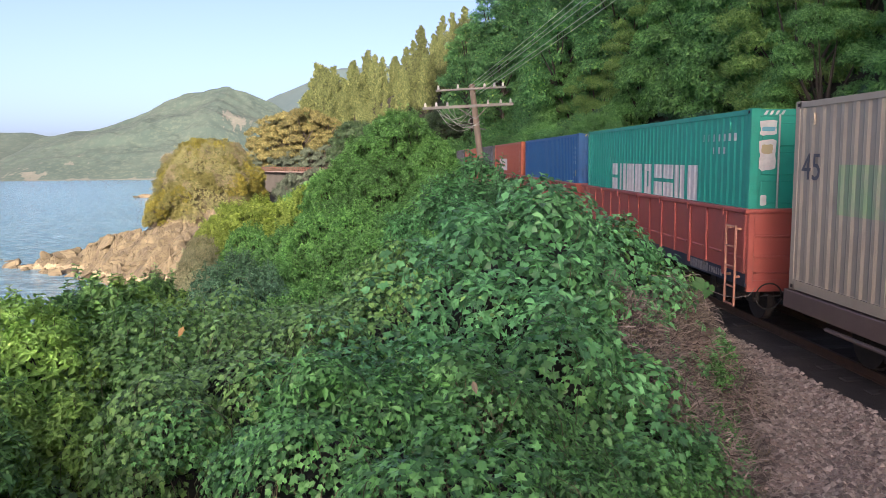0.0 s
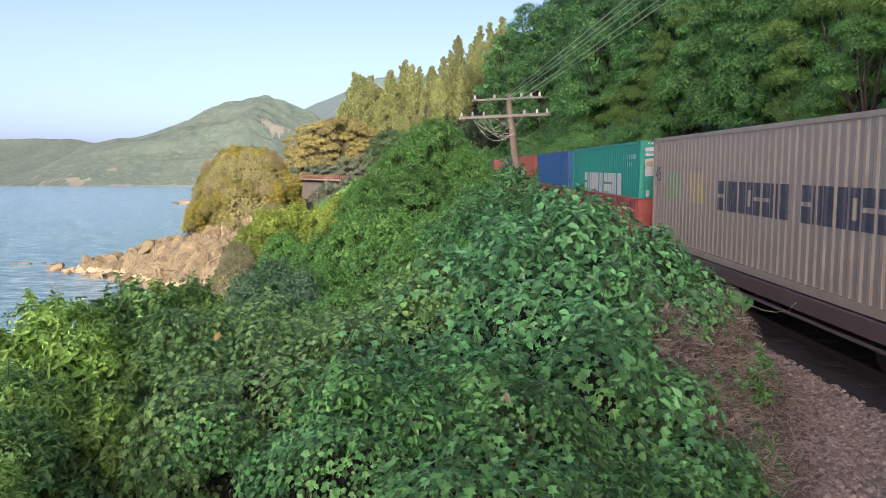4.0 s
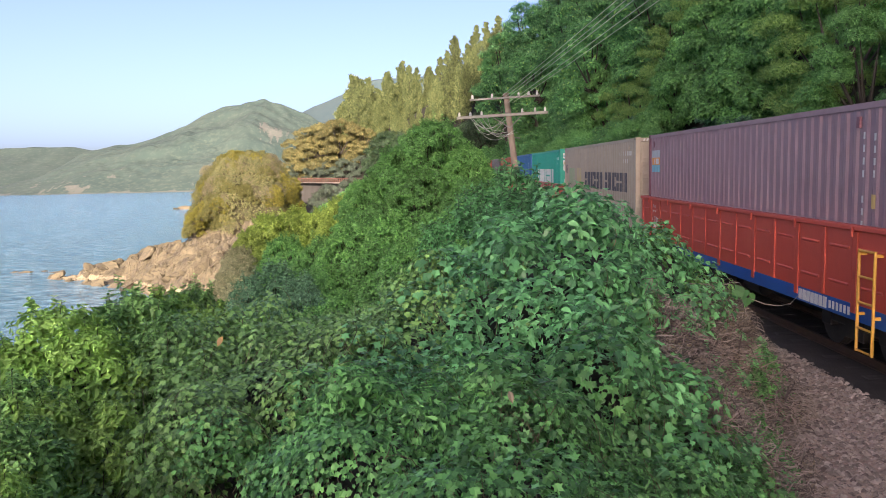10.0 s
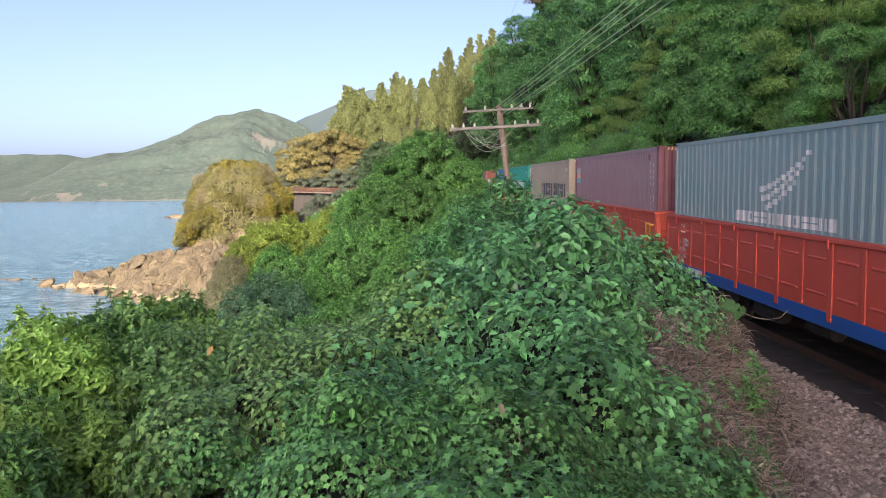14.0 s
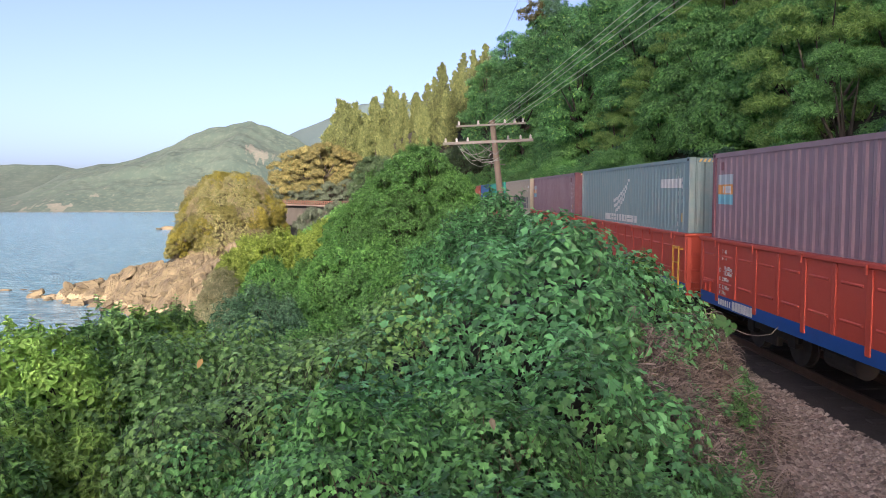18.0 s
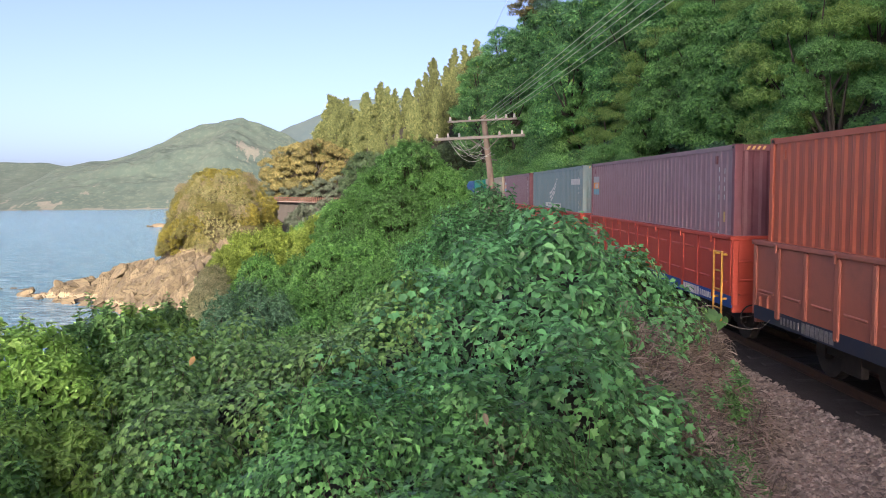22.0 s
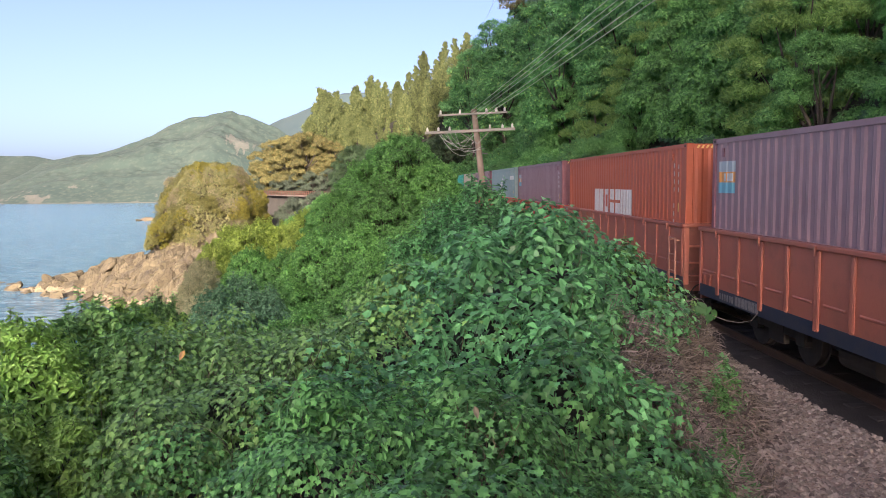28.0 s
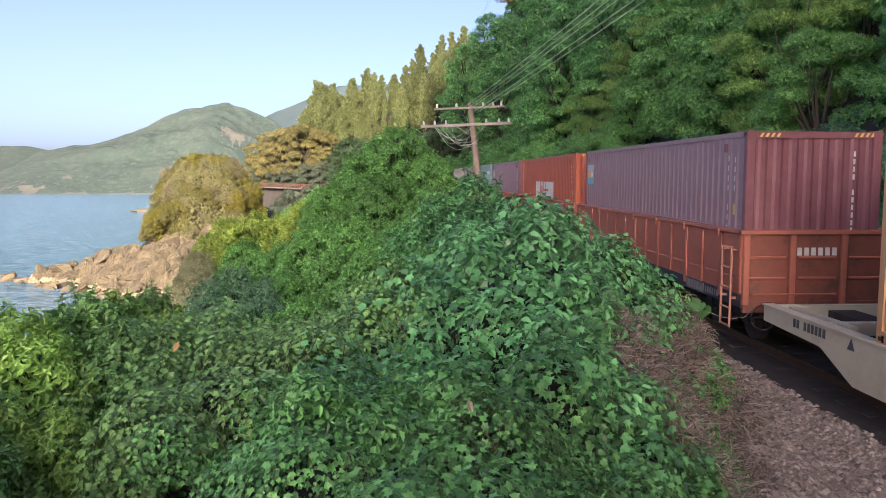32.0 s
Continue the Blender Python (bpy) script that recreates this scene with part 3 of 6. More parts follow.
LADDER_RED = paint("faded ladder paint", (0.40, 0.19, 0.12), (0.34, 0.15, 0.10), (0.22, 0.1, 0.08))
MARK_WHITE = material("white stencil", (0.58, 0.58, 0.56), 0.6, second=(0.36, 0.36, 0.36), scale=9, amount=0.5)
MARK_WORN = material("worn stencil", (0.21, 0.20, 0.195), 0.7, second=(0.09, 0.085, 0.085), scale=12, amount=0.8)
MARK_BLACK = material("dark stencil", (0.045, 0.05, 0.07), 0.6, second=(0.13, 0.12, 0.12), scale=9, amount=0.5)
MARK_SKY = material("sky-blue sticker", (0.13, 0.36, 0.46), 0.5)
MARK_PALE = material("faded pale sticker", (0.33, 0.40, 0.43), 0.5)
MARK_AMBER = material("amber sticker", (0.62, 0.27, 0.06), 0.5)
FADE_GREEN = material("faded green emblem", (0.22, 0.33, 0.18), 0.6, second=(0.36, 0.31, 0.25), scale=1.2, amount=0.9)
FADE_YELLOW = material("faded yellow emblem", (0.42, 0.36, 0.17), 0.6, second=(0.37, 0.31, 0.25), scale=1.2, amount=0.9)
STRIPE_YEL = material("warning yellow", (0.6, 0.42, 0.14), 0.6)
STEEL = material("galvanised rod", (0.35, 0.36, 0.35), 0.45, 0.6)

PITCH, TROUGH = 0.278, 0.020


def corrugation(y, y0):
    """Depth of the pressed wall below its outer plane."""
    t = ((y - y0) / PITCH) % 1.0
    if t < 0.28:
        return 0.0
    if t < 0.46:
        return TROUGH * (t - 0.28) / 0.18
    if t < 0.82:
        return TROUGH
    return TROUGH * (1 - (t - 0.82) / 0.18)


def breaks(y0, a, b):
    out = {a, b}
    k = int((a - y0) / PITCH) - 1
    while y0 + k * PITCH < b + PITCH:
        for t in (0, 0.28, 0.46, 0.82):
            y = y0 + (k + t) * PITCH
            if a < y < b:
                out.add(y)
        k += 1
    return sorted(out)


def wall_strip(bm, y0, a, b, z0, z1, place, lift=0.0):
    """A piece of corrugated wall from a to b; place(y, depth, z) sets it in the room."""
    prev = None
    for y in breaks(y0, a, b):
        d = corrugation(y, y0) - lift
        cur = (bm.verts.new(place(y, d, z0)), bm.verts.new(place(y, d, z1)))
        if prev:
            bm.faces.new((prev[0], cur[0], cur[1], prev[1]))
        prev = cur


def letters(n, a, b, z0, z1):
    """Places of n plain blocks that stand for a painted word: from, to, foot, head of each."""
    w = (b - a) / n
    return [(a + i * w, a + (i + 0.82) * w, z0, z1) for i in range(n)]


def block(a, b, z0, z1, plain=False, kind=0):
    """One block in pieces: a plain bar, or one of four simple stencilled shapes."""
    if plain:
        return [(a, b, z0, z1)]
    w, h = b - a, z1 - z0
    l, r, lo, mid, hi = a + 0.34 * w, b - 0.34 * w, z0 + 0.24 * h, z0 + 0.5 * h, z1 - 0.24 * h
    if kind == 0:
        return [(a, b, z0, z1)]
    if kind == 1:
        return [(r, b, lo, hi), (a, l, lo, hi), (a, b, hi, z1), (a, b, z0, lo)]
    if kind == 2:
        return [(a, b, mid + 0.06 * h, z1), (a, b, z0, mid - 0.06 * h)]
    return [(a, l + 0.1 * w, z0, z1), (r - 0.02 * w, b, z0, z1)]


def painted(name, mat, parent, rows, y0, place_, lift=0.004, plain=False):
    """Paint marks on a corrugated wall, a part each."""
    for i, (a, b, z0, z1) in enumerate(rows):
        bm = bmesh.new()
        for q in block(a, b, z0, z1, plain, (i * 3 + i // 3) % 4):
            wall_strip(bm, y0, *q, place_, lift)
        bmesh.ops.remove_doubles(bm, verts=bm.verts[:], dist=1e-4)
        part(name, bm, mat, parent)


def flat_bars(name, mat, parent, rows, x):
    """Paint marks on a flat seaward face at x, a part each."""
    for a, b, z0, z1 in rows:
        part(name, boxes((x - 0.005, a, z0, x, b, z1)), mat, parent)


def container(colour, label, length=12.19, marks=(), doors_back=False, sticker=False, side_colour=None, group="shipping containers"):
    """Corrugated box on its own base; y is along it, forward positive; z from its floor."""
    root = tagged(new("shipping_container"), label, "container", group)
    hl, hw, ht = length / 2, 1.219, 2.896
    y0 = -hl + 0.16
    for side, name in ((-1, "side_wall"), (1, "side_wall")):
        bm = bmesh.new()
        wall_strip(bm, y0, -hl + 0.12, hl - 0.12, 0.14, ht - 0.08, lambda y, d, z: (side * (hw - 0.012 - d), y, z))
        part(name, bm, side_colour or colour, root)
        part("top_rail", boxes((side * hw - 0.03 * (side + 1), -hl + 0.12, ht - 0.10, side * hw - 0.03 * (side - 1), hl - 0.12, ht - 0.012)), side_colour or colour, root)
        part("bottom_rail", boxes((side * hw - 0.03 * (side + 1), -hl + 0.12, 0.015, side * hw - 0.03 * (side - 1), hl - 0.12, 0.16)), side_colour or colour, root)
    # roof
    bm = bmesh.new()
    n = int((length - 0.3) / 0.3)
    for i in range(n):
        a = -hl + 0.15 + i * (length - 0.3) / n
        w = (length - 0.3) / n
        ys = (a, a + w * 0.3, a + w * 0.5, a + w * 0.8, a + w)
        hs = (0, 0, -0.02, -0.02, 0)
        for j in range(4):
            bm.faces.new([bm.verts.new(v) for v in ((-hw + 0.05, ys[j], ht - 0.02 + hs[j]), (hw - 0.05, ys[j], ht - 0.02 + hs[j]), (hw - 0.05, ys[j + 1], ht - 0.02 + hs[j + 1]), (-hw + 0.05, ys[j + 1], ht - 0.02 + hs[j + 1]))])
    part("roof", bm, colour, root)
    part("floor", boxes((-hw + 0.05, -hl + 0.05, 0.03, hw - 0.05, hl - 0.05, 0.12)), BLACK, root)
    for end in (-1, 1):
        e = end * hl
        inner = e - end * 0.06
        part("end_header", boxes((-hw + 0.1, min(e - end * 0.02, e - end * 0.10), ht - 0.13, hw - 0.1, max(e - end * 0.02, e - end * 0.10), ht - 0.015)), colour, root)
        part("end_sill", boxes((-hw + 0.1, min(e - end * 0.02, e - end * 0.10), 0.015, hw - 0.1, max(e - end * 0.02, e - end * 0.10), 0.15)), colour, root)
        for side in (-1, 1):
            part("corner_post", boxes((side * hw - 0.08 * (side + 1), min(e, e - end * 0.13), 0.1, side * hw - 0.08 * (side - 1), max(e, e - end * 0.13), ht - 0.1), bevel=0.012), colour, root)
            for z in (0.0, ht - 0.118):
                bm = boxes((side * hw - 0.0815 * (side + 1), min(e, e - end * 0.178), z, side * hw - 0.0815 * (side - 1), max(e, e - end * 0.178), z + 0.118), bevel=0.008)
                cast = part("corner_casting", bm, colour, root)
                part("casting_hole", boxes((side * (hw + 0.002) - 0.004, e - end * 0.125, z + 0.035, side * (hw + 0.002) + 0.004, e - end * 0.06, z + 0.085)), BLACK, cast)
        doors = (end < 0) == doors_back
        if doors:
            for side in (-1, 1):
                a, b = sorted((side * 0.012, side * (hw - 0.15)))
                d = part("door", boxes((a, min(inner, inner + end * 0.035), 0.16, b, max(inner, inner + end * 0.035), ht - 0.14)), colour, root)
                for z in (0.24, 0.74, 1.24, 1.74, 2.24):
                    part("door_panel", boxes((a + 0.06, min(inner + end * 0.036, inner + end * 0.055), z, b - 0.06, max(inner + end * 0.036, inner + end * 0.055), z + 0.40), bevel=0.015), colour, d)
                for x in (0.3, 0.72):
                    part("lock_rod", rods(((side * x, inner + end * 0.075, 0.1), (side * x, inner + end * 0.075, ht - 0.1), 0.019)), STEEL, d)
                part("handle", boxes((min(side * 0.3, side * 0.62), inner + end * 0.08 - 0.01, 0.98, max(side * 0.3, side * 0.62), inner + end * 0.08 + 0.01, 1.02)), STEEL, d)
                for z in (0.4, 0.95, 1.5, 2.05, 2.5):
                    part("hinge", boxes((min(side * (hw - 0.17), side * (hw - 0.06)), inner + end * 0.045, z, max(side * (hw - 0.17), side * (hw - 0.06)), inner + end * 0.07, z + 0.07) if end > 0 else (min(side * (hw - 0.17), side * (hw - 0.06)), inner - 0.07, z, max(side * (hw - 0.17), side * (hw - 0.06)), inner - 0.045, z + 0.07)), colour, d)
        else:
            bm = bmesh.new()
            wall_strip(bm, -hw, -hw + 0.14, hw - 0.14, 0.14, ht - 0.12, lambda y, d, z: (y, inner - end * d, z))
            part("end_wall", bm, colour, root)
        for side in (-1, 1):
            for k in range(4):
                x = side * (hw - 0.22) - side * k * 0.10
                bm = bmesh.new()
                m = end * (hl - 0.014)
                bm.faces.new([bm.verts.new(v) for v in ((x, m, ht - 0.11), (x + 0.05, m, ht - 0.11), (x + 0.09, m, ht - 0.04), (x + 0.04, m, ht - 0.04))])
                part("warning_stripe", bm, MARK_WHITE if doors_back else STRIPE_YEL, root)
    side_place = lambda y, d, z: (-(hw - 0.012 - d), y, z)
    for mat, rows, name in marks:
        painted(name, mat, root, rows, y0, side_place, plain=name.endswith("plain_bar"))
    # number stencils near the ends, as plain bars
    if doors_back:
        painted("stencil_bar", MARK_WHITE, root, [(-hl + 0.65 + i * 0.25, -hl + 0.73 + i * 0.25, ht - 0.54, ht - 0.40) for i in range(7)], y0, side_place, plain=True)
        painted("stencil_bar", MARK_WHITE, root, [(-hl + 1.15 + i * 0.25, -hl + 1.23 + i * 0.25, ht - 0.78, ht - 0.65) for i in range(3)], y0, side_place, plain=True)
    else:
        painted("stencil_bar", MARK_WHITE, root, [(-hl + 0.75, -hl + 0.82, ht - 0.52 - i * 0.18, ht - 0.42 - i * 0.18) for i in range(11) if i not in (4, 10)], y0, side_place, plain=True)
        painted("stencil_bar", MARK_WHITE, root, [(-hl + 0.47, -hl + 0.54, ht - 0.55 - i * 0.17, ht - 0.45 - i * 0.17) for i in range(4)], y0, side_place, plain=True)
        painted("warning_label", MARK_AMBER, root, [(-hl + 0.42, -hl + 0.62, 0.50, 0.74)], y0, side_place, plain=True)
        painted("small_label", MARK_WHITE, root, [(-hl + 0.44, -hl + 0.60, 0.98, 1.14)], y0, side_place, plain=True)
        painted("small_label", STRIPE_YEL, root, [(-hl + 0.44, -hl + 0.58, 1.40, 1.60)], y0, side_place, plain=True)
        painted("stencil_bar", MARK_WHITE, root, [(hw - 0.49, hw - 0.45, ht - 0.45 - i * 0.135, ht - 0.355 - i * 0.135) for i in range(11) if i != 4], -hw, lambda y, d, z: (y, -hl + 0.06 + d, z), plain=True)
    part("vent", boxes((-hw - 0.004, hl - 0.55, ht - 0.36, -hw + 0.03, hl - 0.47, ht - 0.2)), colour, root)
    part("vent", boxes((-hw - 0.004, -hl + 0.9, ht - 0.36, -hw + 0.03, -hl + 0.98, ht - 0.2)), colour, root)
    if sticker:
        a, b = hl - 1.02, hl - 0.30
        for mat, z0, z1, name in ((MARK_SKY, 1.85, 2.05, "sticker"), (MARK_AMBER, 2.05, 2.25, "sticker"), (MARK_PALE, 2.25, 2.45, "sticker")):
            painted(name, mat, root, [(a, b, z0, z1)], y0, side_place, 0.003, True)
        painted("sticker_bar", MARK_WHITE, root, letters(3, a + 0.08, b - 0.18, 2.07, 2.22), y0, side_place, 0.006, True)
    return root


def bogie(parent, y):
    for side in (-1, 1):
        bm = boxes((side * 0.66 - 0.05, y - 1.05, 0.42, side * 0.66 + 0.05, y + 1.05, 0.58), (side * 0.66 - 0.06, y - 0.28, 0.24, side * 0.66 + 0.06, y + 0.28, 0.62), (side * 0.66 - 0.07, y - 1.02, 0.33, side * 0.66 + 0.07, y - 0.72, 0.6), (side * 0.66 - 0.07, y + 0.72, 0.33, side * 0.66 + 0.07, y + 1.02, 0.6), bevel=0.015)
        part("bogie_frame", bm, BLACK, parent)
    for dy in (-0.875, 0.875):
        bm = bmesh.new()
        for side in (-1, 1):
            rod(bm, (side * 0.46, y + dy, 0.42), (side * 0.57, y + dy, 0.42), 0.42, 0.415, 24)
            rod(bm, (side * 0.43, y + dy, 0.42), (side * 0.46, y + dy, 0.42), 0.445, 0.445, 24)
        rod(bm, (-0.62, y + dy, 0.42), (0.62, y + dy, 0.42), 0.065)
        part("wheelset", bm, BLACK, parent)


def running_gear(root, half, spread):
    for y in (-spread, spread):
        bogie(root, y)
    part("centre_sill", boxes((-0.22, -half, 0.62, 0.22, half, 0.90)), BLACK, root)
    for e in (-1, 1):
        bm = boxes((-0.11, min(e * half, e * (half + 0.36)), 0.62, 0.11, max(e * half, e * (half + 0.36)), 0.82), (-0.16, min(e * (half + 0.3), e * (half + 0.52)), 0.58, 0.16, max(e * (half + 0.3), e * (half + 0.52)), 0.86), bevel=0.02)
        part("coupler", bm, BLACK, root)
    part("brake_cylinder", rods(((-0.55, -0.6, 0.5), (-0.55, 0.2, 0.5), 0.17), n=14), BLACK, root)
    part("air_tank", rods(((-0.75, 1.0, 0.52), (-0.75, 1.9, 0.52), 0.19), n=14), BLACK, root)


def stencil(text, size, mat, parent, m, name="lettering"):
    cu = bpy.data.curves.new(name, 'FONT')
    cu.body, cu.size, cu.extrude = text, size, 0.002
    ob = bpy.data.objects.new(name, cu)
    scene.collection.objects.link(ob)
    dg = bpy.context.evaluated_depsgraph_get()
    me = bpy.data.meshes.new_from_object(ob.evaluated_get(dg))
    bpy.data.objects.remove(ob)
    return part(name, me, mat, parent, m=m)


# lettering that stands on the seaward side reads forward-to-back when seen from there
SIDE = Matrix(((0, 0, -1, 0), (-1, 0, 0, 0), (0, 1, 0, 0), (0, 0, 0, 1)))


RIDGES = {}


def pressed_ridge(mat, half):
    """The shallow stiffening bead of a wagon side; one mesh for all of a colour."""
    if mat.name not in RIDGES:
        bm = bmesh.new()
        for v in box(bm, -0.018, -half, 0, 0.0, half, 0.05):
            if v.co.x < -0.01:
                v.co.z = 0.025 + (v.co.z - 0.025) * 0.35
                v.co.y *= 0.94
        me = bpy.data.meshes.new("pressed_ridge")
        bm.to_mesh(me)
        bm.free()
        me.materials.append(mat)
        RIDGES[mat.name] = me
    return RIDGES[mat.name]


def gondola(red, sill, label, ladder=YELLOW, data_panel=False, panels=14):
    root = tagged(new("gondola_wagon"), label, "wagon", "wagons of the train")
    hl, hw, z0, z1 = 6.32, 1.33, 0.80, 2.164
    proud = 0.02 if sill is W_BLUE else 0.034
    for side in (-1, 1):
        x = side * hw
        part("side_panel", boxes((min(x, x - side * 0.05), -hl + 0.02, 1.03, max(x, x - side * 0.05), hl - 0.02, z1 - 0.07)), red, root)
        part("sill_band", boxes((min(x + side * 0.006, x - side * 0.07), -hl + 0.01, z0, max(x + side * 0.006, x - side * 0.07), hl - 0.01, 1.03)), sill, root)
        part("top_rim", boxes((min(x + side * 0.055, x - side * 0.075), -hl, z1 - 0.075, max(x + side * 0.055, x - side * 0.075), hl, z1), bevel=0.012), red, root)
        step = 2 * hl / panels
        for i in range(panels + 1):
            y = -hl + i * step
            y = min(max(y, -hl + 0.06), hl - 0.06)
            w = 0.070 if i % 2 else 0.056
            part("rib", boxes((min(x + side * proud, x), y - w, 0.90 if i % 2 else 1.03, max(x + side * proud, x), y + w, z1 - 0.075), bevel=0.8 * proud), red, root)
            if i % 2 and side < 0:
                part("lashing_hook", boxes((x - 0.085, y - 0.03, z1 - 0.16, x - 0.055, y + 0.03, z1 - 0.02), bevel=0.006), red, root)
        for i in range(panels if side < 0 else 0):
            for z in ((1.26, 1.80) if sill is W_BLUE else (1.28,)):
                part("pressed_ridge", pressed_ridge(red, (step - 0.32) / 2), None, root, m=pose(x, -hl + (i + 0.5) * step, z))
    for end in (-1, 1):
        y = end * hl
        part("end_panel", boxes((-hw + 0.05, min(y, y - end * 0.05), 0.86, hw - 0.05, max(y, y - end * 0.05), z1 - 0.07)), W_SOOT_SHADED if red is W_DULL else red, root)
        part("top_rim", boxes((-hw - 0.055, min(y + end * 0.05, y - end * 0.07), z1 - 0.0745, hw + 0.055, max(y + end * 0.05, y - end * 0.07), z1 + 0.002), bevel=0.012), red, root)
        for x in (-hw + 0.05, -0.46, 0.46, hw - 0.05):
            part("end_post", boxes((x - 0.055, min(y, y + end * 0.07), 0.86, x + 0.055, max(y, y + end * 0.07), z1 - 0.075), bevel=0.01), red, root)
        part("buffer_beam", boxes((-hw + 0.02, min(y - end * 0.05, y + end * 0.03), 0.72, hw - 0.02, max(y - end * 0.05, y + end * 0.03), 0.92)), W_SOOT_SHADED if red is W_DULL else red, root)
        for x in (-0.9, 0, 0.9):
            for z in (1.3, 1.66):
                part("pressed_ridge", boxes((x - 0.34, min(y, y + end * 0.03), z, x + 0.34, max(y, y + end * 0.03), z + 0.05), bevel=0.012), red, root)
    part("floor", boxes((-hw + 0.06, -hl + 0.06, 0.90, hw - 0.06, hl - 0.06, 0.995)), BLACK, root)
    # ladder at the back on the seaward side, end handrail, brake wheel
    ly, x = -hl + 0.42, -hw - 0.10
    lad = [((x, ly - 0.2, 0.42), (x, ly - 0.2, 1.86), 0.022), ((x, ly + 0.2, 0.42), (x, ly + 0.2, 1.86), 0.022)]
    for z in (0.44, 0.76, 1.12, 1.48, 1.84):
        lad.append(((x, ly - 0.2, z), (x, ly + 0.2, z), 0.018))
    part("ladder", rods(*lad), ladder, root)
    for by, bz in ((-0.22, 1.78), (0.18, 1.78), (-0.22, 0.93), (0.18, 0.93)):
        part("ladder_bracket", boxes((x, ly + by, bz, -hw + 0.01, ly + by + 0.04, bz + 0.04)), ladder, root)
    part("handrail", rods(((-1.2, -hl - 0.13, 1.06), (0.3, -hl - 0.13, 1.06), 0.015), ((-1.2, -hl, 1.06), (-1.2, -hl - 0.13, 1.06), 0.015), ((0.3, -hl, 1.06), (0.3, -hl - 0.13, 1.06), 0.015)), red, root)
    bm = bmesh.new()
    ring(bm, (-0.98, -hl - 0.16, 0.66), (0, 1, 0.1), 0.23, 0.014)
    rod(bm, (-1.2, -hl - 0.16, 0.66), (-0.76, -hl - 0.16, 0.66), 0.012)
    rod(bm, (-0.98, -hl - 0.02, 0.66), (-0.98, -hl - 0.18, 0.66), 0.03)
    part("brake_wheel", bm, BLACK, root)
    # markings
    white = MARK_WHITE if sill is W_BLUE else MARK_WORN
    for a in (-hl + 1.68, hl - 2.63):
        flat_bars("sill_letter_block", white, root, letters(7, a, a + 0.95, 0.83, 1.0), -hw - 0.0065)
    for a in (-hl + 1.0, hl - 1.62):
        flat_bars("number_bar", white, root, [(a + i * 0.11, a + i * 0.11 + 0.06, 0.85, 0.97) for i in range(6)], -hw - 0.0065)
    for i in range(6):
        part("number_bar", boxes((-0.36 + i * 0.125, -hl - 0.006, 1.72, -0.36 + i * 0.125 + 0.08, -hl - 0.001, 1.86)), MARK_WHITE, root)
    if data_panel:
        for text, dy, z in (("T  41", 0.0, 1.88), ("B  15", 0.0, 1.76), ("12,600m", 0.10, 1.56), ("D", -0.12, 1.51), ("13,380m", 0.10, 1.46), ("R  2,900m", -0.12, 1.34), ("C  2,248m", -0.12, 1.18), ("V  39m", -0.12, 1.07)):
            stencil(text, 0.115, white, root, Matrix.Translation((-hw - 0.004, hl - 1.14 - dy, z)) @ SIDE)
        part("data_rule", boxes((-hw - 0.005, hl - 1.70, 1.535, -hw - 0.001, hl - 1.20, 1.542)), white, root)
    # end gate latch
    part("latch", boxes((-hw - 0.05, hl - 0.62, 1.22, -hw, hl - 0.22, 1.27), (-hw - 0.045, hl - 0.58, 1.04, -hw, hl - 0.54, 1.25), (-hw - 0.045, hl - 0.30, 1.04, -hw, hl - 0.26, 1.25), bevel=0.006), red, root)
    running_gear(root, hl, 4.3)
    return root


